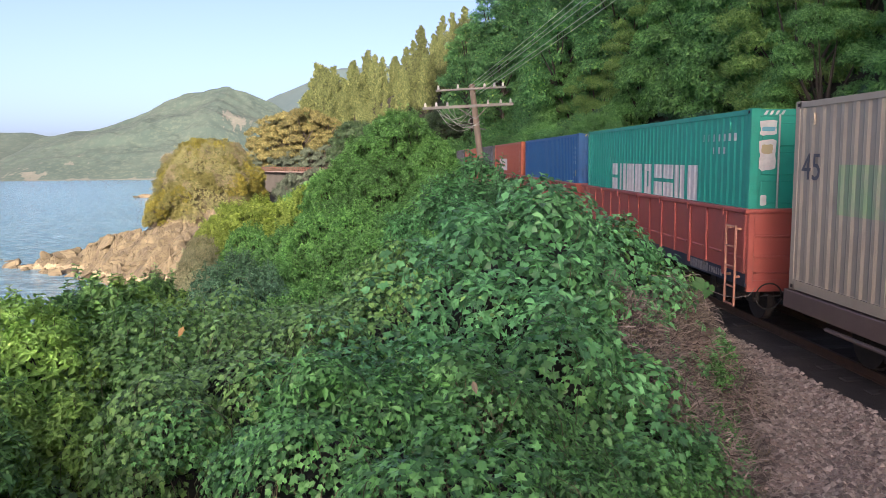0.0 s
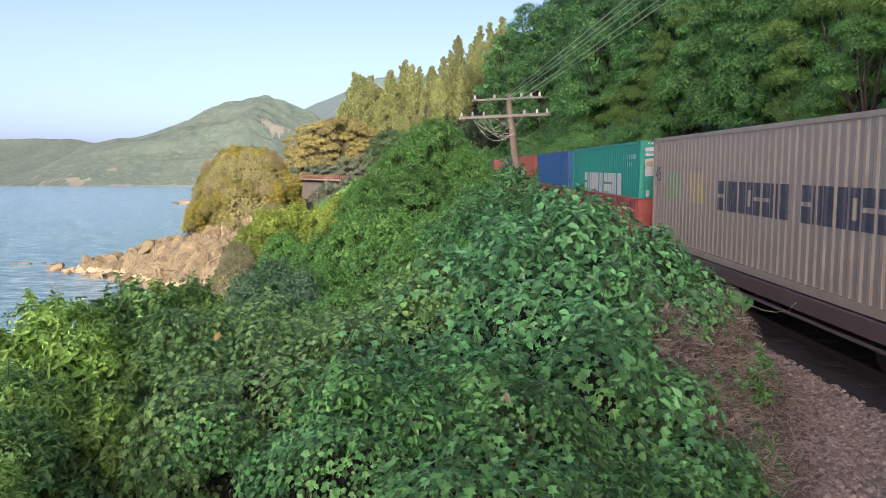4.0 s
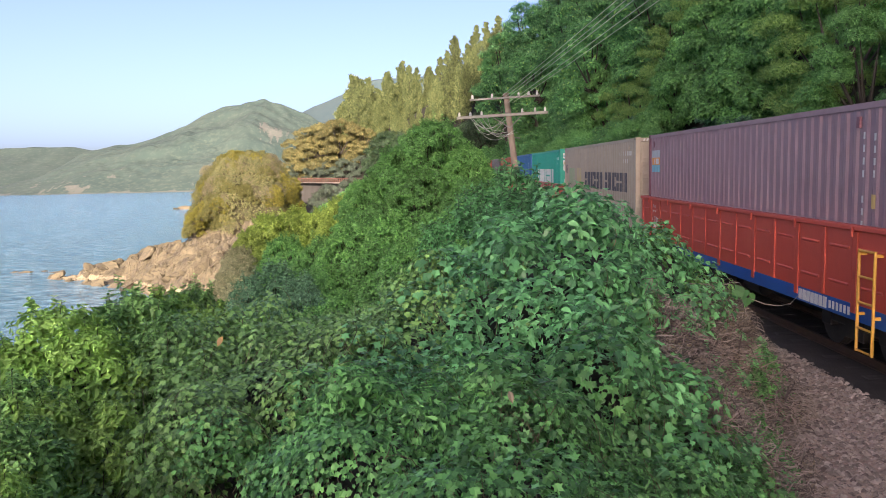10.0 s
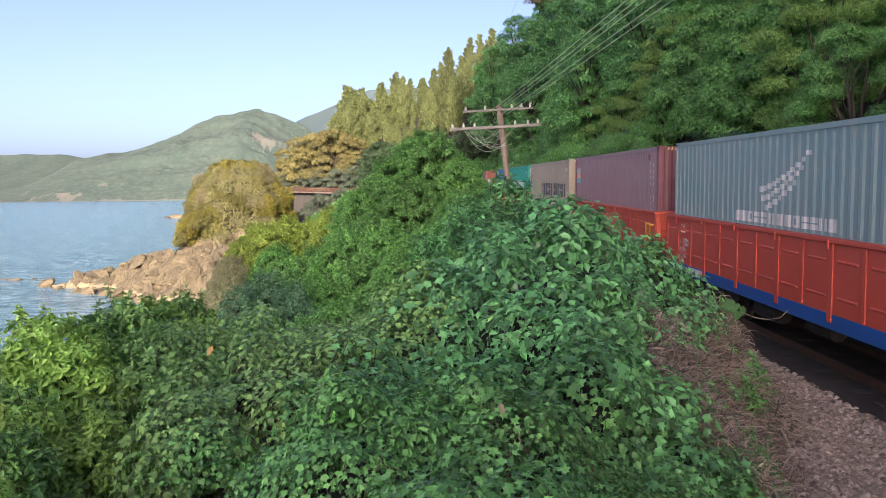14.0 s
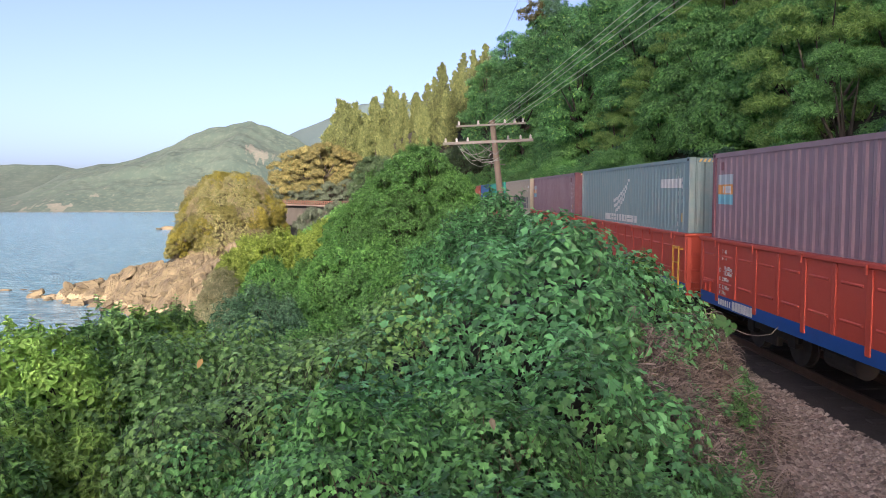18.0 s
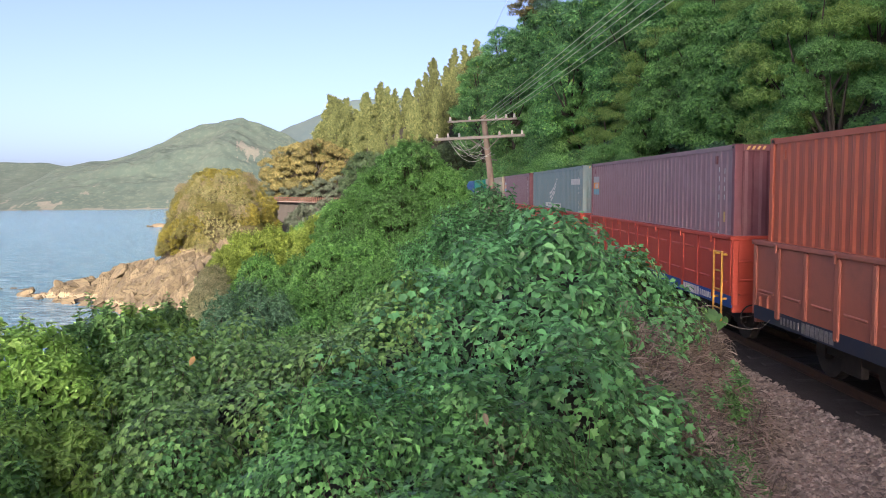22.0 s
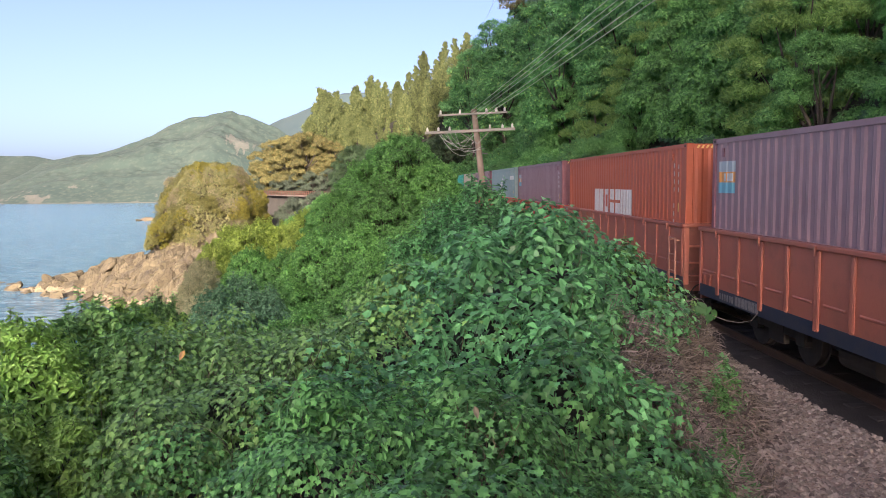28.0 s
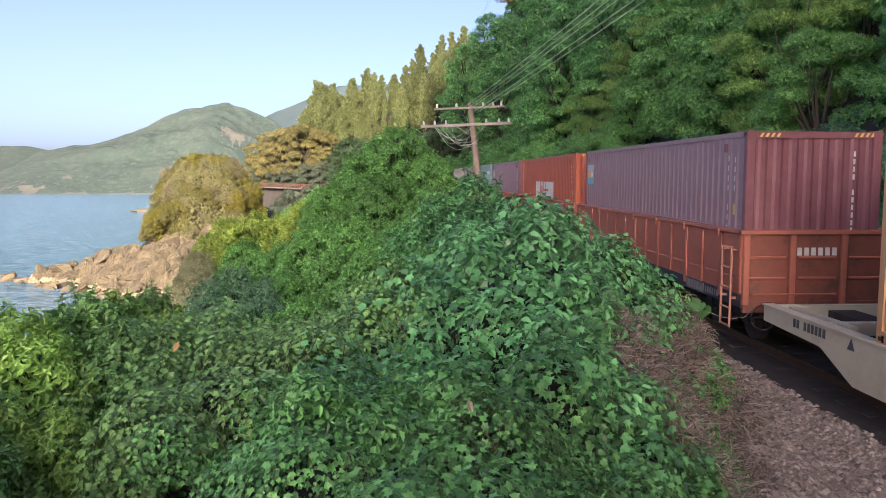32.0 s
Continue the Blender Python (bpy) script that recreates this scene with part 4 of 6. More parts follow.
def flat_wagon(paintwork, label, half, plain=True):
    root = tagged(new("flat_wagon"), label, "wagon", "wagons of the train")
    hw = 1.25
    for side in (-1, 1):
        x = side * hw
        if plain:
            part("side_sill", boxes((min(x, x - side * 0.12), -half, 0.70, max(x, x - side * 0.12), half, 0.985), bevel=0.01), paintwork, root)
        else:
            # fish-bellied side beam
            bm = bmesh.new()
            prof = [(half, 0.98), (half, 0.72), (half - 1.75, 0.66), (half - 2.6, 0.30), (-half + 2.6, 0.30), (-half + 1.75, 0.66), (-half, 0.72), (-half, 0.98)]
            l = [bm.verts.new((x, y, z)) for y, z in prof]
            r = [bm.verts.new((x - side * 0.10, y, z)) for y, z in prof]
            bm.faces.new(l)
            bm.faces.new(r[::-1])
            for i in range(len(prof)):
                j = (i + 1) % len(prof)
                bm.faces.new((l[i], r[i], r[j], l[j]))
            bmesh.ops.recalc_face_normals(bm, faces=bm.faces[:])
            part("side_beam", bm, paintwork, root)
            part("beam_flange", boxes((min(x + side * 0.03, x - side * 0.16), -half, 0.975, max(x + side * 0.03, x - side * 0.16), half, 1.0)), paintwork, root)
    for e in (-1, 1):
        part("end_beam", boxes((-hw + 0.12, min(e * half, e * (half - 0.12)), 0.70, hw - 0.12, max(e * half, e * (half - 0.12)), 0.985)), paintwork, root)
    n = int(half * 2 / 1.5)
    for i in range(1, n):
        y = -half + i * 2 * half / n
        part("cross_beam", boxes((-hw + 0.1, y - 0.06, 0.78, hw - 0.1, y + 0.06, 0.97)), paintwork, root)
    if plain:
        part("deck", boxes((-hw + 0.12, -half + 0.12, 0.95, hw - 0.12, half - 0.12, 0.98)), W_BROWN, root)
        part("step", rods(((-hw - 0.02, -half + 0.3, 0.25), (-hw - 0.02, -half + 0.3, 0.75), 0.02), ((-hw - 0.02, -half + 0.65, 0.25), (-hw - 0.02, -half + 0.65, 0.75), 0.02), ((-hw - 0.02, -half + 0.3, 0.27), (-hw - 0.02, -half + 0.65, 0.27), 0.02), ((-hw - 0.02, -half + 0.3, 0.5), (-hw - 0.02, -half + 0.65, 0.5), 0.02)), paintwork, root)
        part("under_rail", rods(((-hw + 0.06, -half + 1.2, 0.58), (-hw + 0.06, half - 1.2, 0.58), 0.035)), paintwork, root)
    else:
        part("diagonal_beam", boxes((-0.9, half - 1.9, 0.90, -0.78, half - 0.1, 0.975)), paintwork, root)
        part("diagonal_beam", boxes((0.78, half - 1.9, 0.90, 0.9, half - 0.1, 0.975)), paintwork, root)
        flat_bars("number_bar", MARK_BLACK, root, [(half - 1.05 - i * 0.105, half - 1.05 - i * 0.105 + 0.07, 0.80, 0.93) for i in range(9) if i != 2], -hw - 0.0005)
        bm = bmesh.new()
        bm.faces.new([bm.verts.new(v) for v in ((-hw - 0.003, half - 2.62, 0.78), (-hw - 0.003, half - 2.44, 0.78), (-hw - 0.003, half - 2.53, 0.95))])
        part("lifting_mark", bm, MARK_BLACK, root)
    running_gear(root, half - 0.1, half - 2.1)
    return root


def door_stickers(box_):
    """The torn posters on the doors of the green box."""
    hl = 12.19 / 2
    for x0, x1, z0, z1, mat, name in ((-1.07, -0.76, 2.42, 2.70, MARK_WHITE, "poster"), (-1.04, -0.79, 2.50, 2.58, MARK_SKY, "poster_stripe"), (-1.07, -0.76, 1.80, 2.38, MARK_WHITE, "torn_poster"), (-1.03, -0.82, 2.10, 2.28, FADE_YELLOW, "poster_patch"), (-1.02, -0.90, 1.20, 1.40, MARK_WHITE, "small_label")):
        bm = bmesh.new()
        rng = random.Random(int(x0 * 100))
        pts = []
        n = 18
        for i in range(n):
            a = i * math.tau / n
            c, s_ = math.cos(a), math.sin(a)
            k = 1 / max(abs(c), abs(s_)) * rng.uniform(0.86, 1.0)
            pts.append(bm.verts.new(((x0 + x1) / 2 + (x1 - x0) / 2 * c * k, -hl - (0.004 if mat is MARK_WHITE else 0.008), (z0 + z1) / 2 + (z1 - z0) / 2 * s_ * k)))
        bm.faces.new(pts)
        part(name, bm, mat, box_)


VEHICLES = []


def vehicle(wagon, box_, offset, deck=1.0, shift=0.0):
    VEHICLES.append((wagon, offset, 0.0, 0.0))
    VEHICLES.append((box_, offset, deck, shift))


vehicle(gondola(W_OLD, W_NAVY, "faded red gondola wagon with a sooty navy sill", LADDER_RED), container(P_GREEN, "emerald green long shipping container with white word bars", marks=[(MARK_WHITE, letters(9, -3.63, 3.23, 1.16, 1.89), "letter_block")], doors_back=True), 6.095)
vehicle(gondola(W_OLD, W_NAVY, "faded red gondola wagon with a sooty navy sill", LADDER_RED), container(P_BLUE, "plain dark blue shipping container on a red wagon"), 19.74)
vehicle(gondola(W_OLD, W_NAVY, "faded red gondola wagon with a sooty navy sill", LADDER_RED), container(P_ORANGE, "orange shipping container with white word bars", marks=[(MARK_WHITE, letters(7, -0.2, 3.6, 1.3, 2.0), "letter_block")]), 33.39)
vehicle(gondola(W_OLD, W_NAVY, "faded red gondola wagon with a sooty navy sill", LADDER_RED), container(P_GREY, "dark grey shipping container near the head of the train"), 47.04)
vehicle(gondola(W_OLD, W_NAVY, "faded red gondola wagon with a sooty navy sill", LADDER_RED), container(P_ORANGE, "rust-orange shipping container near the head of the train"), 60.68)
vehicle(gondola(W_OLD, W_NAVY, "faded red gondola wagon with a sooty navy sill", LADDER_RED), container(P_GREY, "dark grey shipping container at the head of the train"), 74.33)
vehicle(flat_wagon(W_BROWN, "long brown flat wagon with bare underframe", 6.95), container(P_BEIGE, "extra-long weathered beige shipping container with dark word bars", 13.716, marks=[(MARK_BLACK, letters(9, -1.75, 1.73, 1.17, 1.80), "letter_block"), (MARK_BLACK, letters(9, -5.64, -2.2, 1.17, 1.80), "letter_block"), (FADE_GREEN, [(4.3, 5.6, 1.25, 1.95)], "emblem_plain_bar"), (FADE_YELLOW, [(2.6, 3.7, 1.25, 1.95)], "emblem_plain_bar")], doors_back=True), -8.395)
vehicle(gondola(W_BRIGHT, W_BLUE, "bright red gondola wagon with a blue sill band", YELLOW, True), container(P_MAROON, "maroon shipping container with paler mauve sides and a blue and amber sticker", sticker=True, side_colour=P_MAUVE), -22.885)
def wing(y, z):
    """Bars of a plain wing-like emblem: three stripes that sweep up to a tip."""
    rows = []
    for j, n in enumerate((11, 9, 7)):
        for i in range(n):
            t = i / 10
            a = y - 0.18 * i - 0.12 * j
            lift = z + 0.95 * t ** 1.5 + 0.04 * math.sin(4.5 * t) + 0.16 * (1 - t) * (2 - j) * 0.9 - 0.02 * j
            rows.append((a - 0.18, a, lift, lift + 0.105 - 0.03 * t))
    return rows


vehicle(gondola(W_BRIGHT, W_BLUE, "bright red gondola wagon with a blue sill band", YELLOW, True), container(P_SLATE, "blue-grey shipping container with a white wave and word bars", marks=[(MARK_WHITE, letters(13, -1.7, 2.3, 1.22, 1.42), "letter_block"), (MARK_WHITE, wing(1.15, 1.50), "emblem_plain_bar"), (MARK_WHITE, [(-5.5, -3.9, 2.2, 2.42)], "number_plain_bar")]), -36.53)
vehicle(gondola(W_BRIGHT, W_BLUE, "bright red gondola wagon with a blue sill band", YELLOW, True), container(P_MAROON, "maroon shipping container with paler mauve sides and a blue and amber sticker", sticker=True, side_colour=P_MAUVE), -50.18)
vehicle(gondola(W_DULL, W_NAVY, "dusty rose-red gondola wagon with a sooty sill", LADDER_RED), container(P_ORANGE, "orange shipping container with large white word bars", marks=[(MARK_WHITE, letters(7, -1.95, 2.3, 1.15, 1.85), "letter_block")]), -63.83)
vehicle(gondola(W_DULL, W_NAVY, "dusty rose-red gondola wagon with a sooty sill", LADDER_RED), container(P_MAROON, "maroon shipping container with paler mauve sides and a blue and amber sticker", sticker=True, side_colour=P_MAUVE), -77.47)
vehicle(flat_wagon(W_CREAM, "cream skeleton flat wagon with fish-bellied side beams", 6.9, False), container(P_TAN, "tan shipping container set back on a cream flat wagon", 6.06), -91.4, 1.0, 0.87)
# the tan box rides behind the open front of its wagon


door_stickers(VEHICLES[1][0])
stencil("45", 0.56, MARK_BLACK, VEHICLES[13][0], Matrix.Translation((-1.213, 6.62, 1.72)) @ SIDE, "size_number")


def train_pose(s, z, shift):
    x, y, h, a = line_point(s + shift)
    return pose(x, y, h, math.degrees(math.atan(GRADE)), 0, math.degrees(a)) @ Matrix.Translation((0, 0, z))


def head_at(t):
    return float(np.interp(t, (0, 6, 11.5, 17, 21.5, 32), (13.42, 28.85, 43.21, 57.70, 69.58, 97.01)))


def motions():
    """The train draws away up the line at a walking-to-jogging pace."""
    for ob, offset, z, shift in VEHICLES:
        walk(ob, [(t, train_pose(head_at(t) + offset, z, shift)) for t in (0, 3, 6, 8.75, 11.5, 14.25, 17, 19.25, 21.5, 24, 26.5, 29, 32)])


# ---- planting ----
DIAMOND = (np.array([(0, 0, 0), (0.26, 0.45, 0.05), (0, 1, -0.12), (-0.26, 0.45, 0.05)]), np.array([(0, 1, 2), (0, 2, 3)]))
LANCE = (np.array([(0, 0, 0), (0.15, 0.4, 0.03), (0, 1, -0.22), (-0.15, 0.4, 0.03)]), np.array([(0, 1, 2), (0, 2, 3)]))
FOLD = (np.array([(0, 0, 0), (0.22, 0.34, 0.09), (0.16, 0.72, 0.03), (0, 1, -0.14), (-0.16, 0.72, 0.03), (-0.22, 0.34, 0.09)]), np.array([(0, 1, 3), (1, 2, 3), (0, 3, 5), (3, 4, 5)]))
LEAFLET = (FOLD[0] * np.array([1.35, 1, 1.2]), FOLD[1])
UP = np.array([0, 0, 1.0])


def unit(v):
    return v / (np.linalg.norm(v, axis=-1, keepdims=True) + 1e-9)


def rosettes(rng, tips, axes, leaf, shape, k=7, lift=(-0.25, 1.0), vary=0.3, stem=0.55):
    """Shoot tips: leaves that radiate round an axis, the outer ones larger and flatter."""
    n = len(tips)
    ax = unit(axes + rng.normal(0, 0.12, (n, 3)))
    e1 = unit(np.cross(ax, rng.normal(0, 1, (n, 3))))
    e2 = np.cross(ax, e1)
    j = np.arange(k)
    phi = 2.4 * j[None] + rng.uniform(0, math.tau, (n, 1)) + rng.normal(0, 0.25, (n, k))
    t = j / max(1, k - 1)
    up = lift[0] + (lift[1] - lift[0]) * t[None] + rng.normal(0, 0.16, (n, k))
    size = (leaf * rng.uniform(1 - vary, 1 + vary, n))[:, None] * (1.1 - 0.5 * t)[None] * rng.uniform(0.8, 1.2, (n, k))
    rad = np.cos(phi)[..., None] * e1[:, None] + np.sin(phi)[..., None] * e2[:, None]
    d = np.cos(up)[..., None] * rad + np.sin(up)[..., None] * ax[:, None]
    nr = -np.sin(up)[..., None] * rad + np.cos(up)[..., None] * ax[:, None]
    s = np.cross(d, nr)
    p = tips[:, None] - ax[:, None] * (size * stem * (1 - t)[None])[..., None]
    v, f = shape
    out = p[:, :, None] + size[..., None, None] * (v[:, 0, None] * s[:, :, None] + v[:, 1, None] * d[:, :, None] + v[:, 2, None] * nr[:, :, None])
    tris = f[None] + (np.arange(n * k) * len(v))[:, None, None]
    return out.reshape(-1, 3), tris.reshape(-1, 3)


def spaced(points, gap, most=10 ** 9):
    """Indices of points that keep a distance from one another."""
    cells, kept = {}, []
    keys = np.floor(points / gap).astype(int)
    for i, (a, b, c) in enumerate(keys.tolist()):
        p = points[i]
        if any(((points[q] - p) ** 2).sum() < gap * gap for x in (-1, 0, 1) for y in (-1, 0, 1) for z in (-1, 0, 1) for q in cells.get((a + x, b + y, c + z), ())):
            continue
        cells.setdefault((a, b, c), []).append(i)
        kept.append(i)
        if len(kept) >= most:
            break
    return np.array(kept)


def crown_skin(rng, heap, n, low=-0.35, rough=0.2, flat=1.0):
    """Points on the outer skin of a heap of lobes, with outward normals."""
    c, r = np.array([l[:3] for l in heap]), np.array([l[3] for l in heap])
    pick = rng.choice(len(heap), n, p=r ** 2 / (r ** 2).sum())
    d = unit(rng.normal(0, 1, (n, 3)))
    d[:, 2] = np.where(d[:, 2] < low, -d[:, 2], d[:, 2])
    k = 1 + rough * vnoise(d * 2.6 + c[pick] * 1.7) + 0.6 * rough * vnoise(d * 7 + c[pick])
    p = c[pick] + d * (r[pick] * k)[:, None] * np.array([1, 1, flat])
    inside = np.zeros(n, dtype=bool)
    for q, w in zip(c, r):
        inside |= (((p - q) * np.array([1, 1, 1 / flat])) ** 2).sum(1) < (0.86 * w) ** 2
    return p[~inside], d[~inside]


TOPS = {}


def foliage(rng, heap, leaf, tips, shape, k=7, lift=(-0.25, 1.0), lean=0.6, inner=0.5, gap=0.8, low=-0.35, flat=1.0):
    """Leaf rosettes spread over the lobes of a crown, and a loose dark inside."""
    p, d = crown_skin(rng, heap, int(tips * 3.2), low, 0.2, flat)
    keep = spaced(p, gap * leaf, tips)
    p, d = p[keep], d[keep]
    p = p - d * (leaf * 1.1 * rng.random_sample(len(p)) ** 2)[:, None]
    out = [rosettes(rng, p, d + lean * UP, leaf, shape, k, lift)]
    m = int(len(p) * inner)
    if m:
        c, e = crown_skin(rng, [(x, y, z, w * 0.74) for x, y, z, w in heap], m * 2, low, 0.2, flat)
        out.append(leaves(rng, c[:m], e[:m], leaf * 1.5 * rng.uniform(0.7, 1.2, len(c[:m])), shape, 0.5))
    return joined(out), p, d


def shrub(name, label, seed, radius, height, leaf, tips, mat, shape=DIAMOND, category="shrub", group="", lobes=18, lobe=(0.24, 0.42), k=7, lift=(-0.55, 0.6), sprigs=0, gap=0.8, core=0.66, flat=0.85):
    """A crown of rounded lobes set with leaf rosettes, on branching stems; young shoots stand out of it."""
    rng = np.random.RandomState(seed)
    root = tagged(new(name), label, category, group)
    heap = [(0, 0, height * 0.34, radius * core)]
    for i in range(lobes):
        a = 2.4 * i + rng.uniform(-0.5, 0.5)
        h = (i + 0.5) / lobes
        w = radius * rng.uniform(*lobe)
        d = (radius - w * 0.75) * math.sqrt(max(0.02, 1 - h ** 1.6)) * rng.uniform(0.85, 1.06)
        heap.append((d * math.cos(a), d * math.sin(a), height * (0.06 + 0.94 * h) - w * rng.uniform(0.55, 0.95), w))
    (v, f), p, d = foliage(rng, heap, leaf, tips, shape, k, lift, gap=gap, low=-0.15, flat=flat)
    twigs = None
    if sprigs:
        high = np.argsort(-p[:, 2] + rng.uniform(0, 0.5 * height, len(p)))[:sprigs]
        c = p[high] - 0.3 * leaf * UP
        tip = c + (d[high] * 0.45 + 0.8 * UP + rng.normal(0, 0.22, (len(high), 3))) * (leaf * rng.uniform(1.0, 2.4, len(high)))[:, None]
        t = np.linspace(0.3, 1, 4)
        pts = (c[:, None] + (tip - c)[:, None] * t[None, :, None]).reshape(-1, 3)
        v, f = joined([(v, f), rosettes(rng, pts, np.repeat(unit(tip - c), 4, axis=0), leaf * 0.9, shape, 5, (-0.4, 0.6))])
        twigs = strands(rng, c - 0.3 * (tip - c), tip, 0.1 * leaf, 0.004 + 0.02 * leaf)
    TOPS[root.name] = float(np.percentile(v[:, 2], 99.7))
    tagged(part("foliage", np_mesh("foliage", v, f), mat, root), kind="stuff")
    ends = np.array([h[:3] for h in heap]) * np.array([0.9, 0.9, 1])
    v, f = strands(rng, np.tile([0, 0, -0.5], (len(ends), 1)) + rng.normal(0, 0.08 * radius, (len(ends), 3)) * np.array([1, 1, 0]), ends, 0.08 * radius, 0.010 + 0.007 * radius)
    if twigs:
        v, f = joined([(v, f), twigs])
    part("stem_tangle", np_mesh("stem_tangle", v, f), BARK, root)
    return root


def tree(seed, height, radius, leaf, tips, mat, label, shape=DIAMOND, lobes=26, category="tree", group="trees of the hillside", trunk_part=0.3, crown_from=0.2, k=7, lift=(-0.5, 0.8), lobe=(0.26, 0.46), lean=0.55, flat=0.78):
    """A trunk with limbs that carry a crown of rounded boughs."""
    rng = np.random.RandomState(seed)
    root = tagged(new("tree"), label, category, group)
    bm = bmesh.new()
    rod(bm, (0, 0, -1.5), (0.1 * radius, 0, height * trunk_part), 0.05 * radius + 0.06, 0.035 * radius + 0.03)
    heap = []
    for i in range(lobes):
        a = i * 2.4 + rng.uniform(-0.5, 0.5)
        t = (i + 0.5) / lobes
        w = radius * rng.uniform(*lobe) * (1.1 - 0.35 * t)
        d = (radius - 0.6 * w) * math.sqrt(max(0.02, 1 - (1.55 * t - 0.55) ** 2)) * rng.uniform(0.62, 1.05)
        heap.append((d * math.cos(a), d * math.sin(a), height * (crown_from + (1 - crown_from) * t) - 0.7 * w, w))
    for h in heap[::2]:
        rod(bm, (0.05 * radius, 0, height * min(trunk_part, max(0.05, h[2] / height - 0.05))), (h[0] * 0.9, h[1] * 0.9, h[2]), 0.03 * radius + 0.02, 0.015, 5)
    part("trunk", bm, BARK, root)
    (v, f), p, d = foliage(rng, heap, leaf, tips, shape, k, lift, lean, 0.35, 0.8, -0.12, flat)
    TOPS[root.name] = float(np.percentile(v[:, 2], 99.7))
    tagged(part("crown", np_mesh("crown", v, f), mat, root), kind="stuff")
    return root


def casuarina(seed, height, radius, n, label, mat=LEAF_CONIFER):
    """A tall flame-shaped tree of upswept feathery sprays in separate plumes."""
    rng = np.random.RandomState(seed)
    root = tagged(new("casuarina_tree"), label, "tree", "sunlit trees of the ridge")
    bm = bmesh.new()
    rod(bm, (0, 0, -2), (0, 0, height * 0.93), 0.22, 0.04)
    P, N = [], []
    k = 30
    for i in range(k):
        t = (i + rng.uniform(0, 1)) / k
        z = height * (0.10 + 0.84 * t)
        a = 2.4 * i + rng.uniform(-0.4, 0.4)
        r = radius * min(1.0, 1.5 * (1 - t) ** 0.7) * rng.uniform(0.5, 1.1) + 0.2
        foot, tip = np.array([0, 0, z - 0.5 * r]), np.array([r * math.cos(a), r * math.sin(a), z + 0.8 * r])
        if i % 2 == 0:
            rod(bm, tuple(foot), tuple(foot * 0.25 + tip * 0.75), 0.06, 0.02, 5)
        m = n // k
        q = rng.uniform(0.2, 1, m)[:, None]
        plume = 0.16 + 0.30 * r * np.sin(np.pi * np.clip(q, 0, 0.97)) ** 0.7
        off = unit(rng.normal(0, 1, (m, 3))) * plume * rng.random_sample((m, 1)) ** 0.4
        P.append(foot * (1 - q) + tip * q + off * np.array([1, 1, 1.3]))
        N.append(off / plume + np.array([0, 0, 0.2]))
    part("trunk", bm, BARK, root)
    P, N = np.concatenate(P), np.concatenate(N)
    v, f = leaves(rng, P, N, rng.uniform(0.3, 0.7, len(P)), BLADE, 0.35, droop=np.array([0, 0, 1.8]))
    tagged(part("crown", np_mesh("crown", v, f), mat, root), kind="stuff")
    return root


def place(ob, x, y, z=None, turn=0.0, size=1.0, sink=0.0, first=[]):
    """Puts the model itself the first time, a copy after that."""
    z = float(ground_z(x, y)) - sink if z is None else z
    m = pose(x, y, z, 0, 0, turn)
    if ob.name not in first:
        first.append(ob.name)
        ob.matrix_basis = m @ Matrix.Diagonal((size, size, size, 1))
        return ob
    c = copy_thing(ob, m)
    c.scale = (size, size, size)
    return c


def place_top(ob, x, y, top, size):
    return place(ob, x, y, top - TOPS[ob.name] * size, rnd.uniform(0, 360), size)


rnd = random.Random(4)

# -- the near bank: a sheet of vines over mounds --
HOLLOWS = ((-2.15, 5.0, 0.85, 0.72, 1.3), (-2.95, 6.75, 0.5, 0.5, 0.8), (1.45, 8.05, 0.46, 0.36, 0.75), (0.72, 6.4, 0.34, 0.42, 0.9), (2.05, 8.75, 0.38, 0.3, 0.55), (1.9, 7.8, 0.3, 0.26, 0.8), (1.35, 6.1, 0.24, 0.3, 0.6), (2.2, 6.35, 0.2, 0.24, 0.5), (0.95, 7.2, 0.3, 0.3, 0.55), (2.5, 9.6, 0.36, 0.4, 0.6), (1.15, 8.95, 0.26, 0.26, 0.45), (0.1, 6.1, 0.2, 0.3, 0.4), (-0.75, 6.4, 0.25, 0.3, 0.4), (-1.1, 4.7, 0.3, 0.25, 0.35), (0.35, 7.5, 0.25, 0.25, 0.3))


def shoulder(y):
    """Edge of the plants along the stone shoulder."""
    return np.clip(3.7 + 0.42 * (np.asarray(y, dtype=float) - 8.2), 2.4, 5.25)


def hollow(x, y):
    return sum(h * np.exp(-(((x - cx) / sx) ** 2 + ((y - cy) / sy) ** 2)) for cx, cy, sx, sy, h in HOLLOWS)


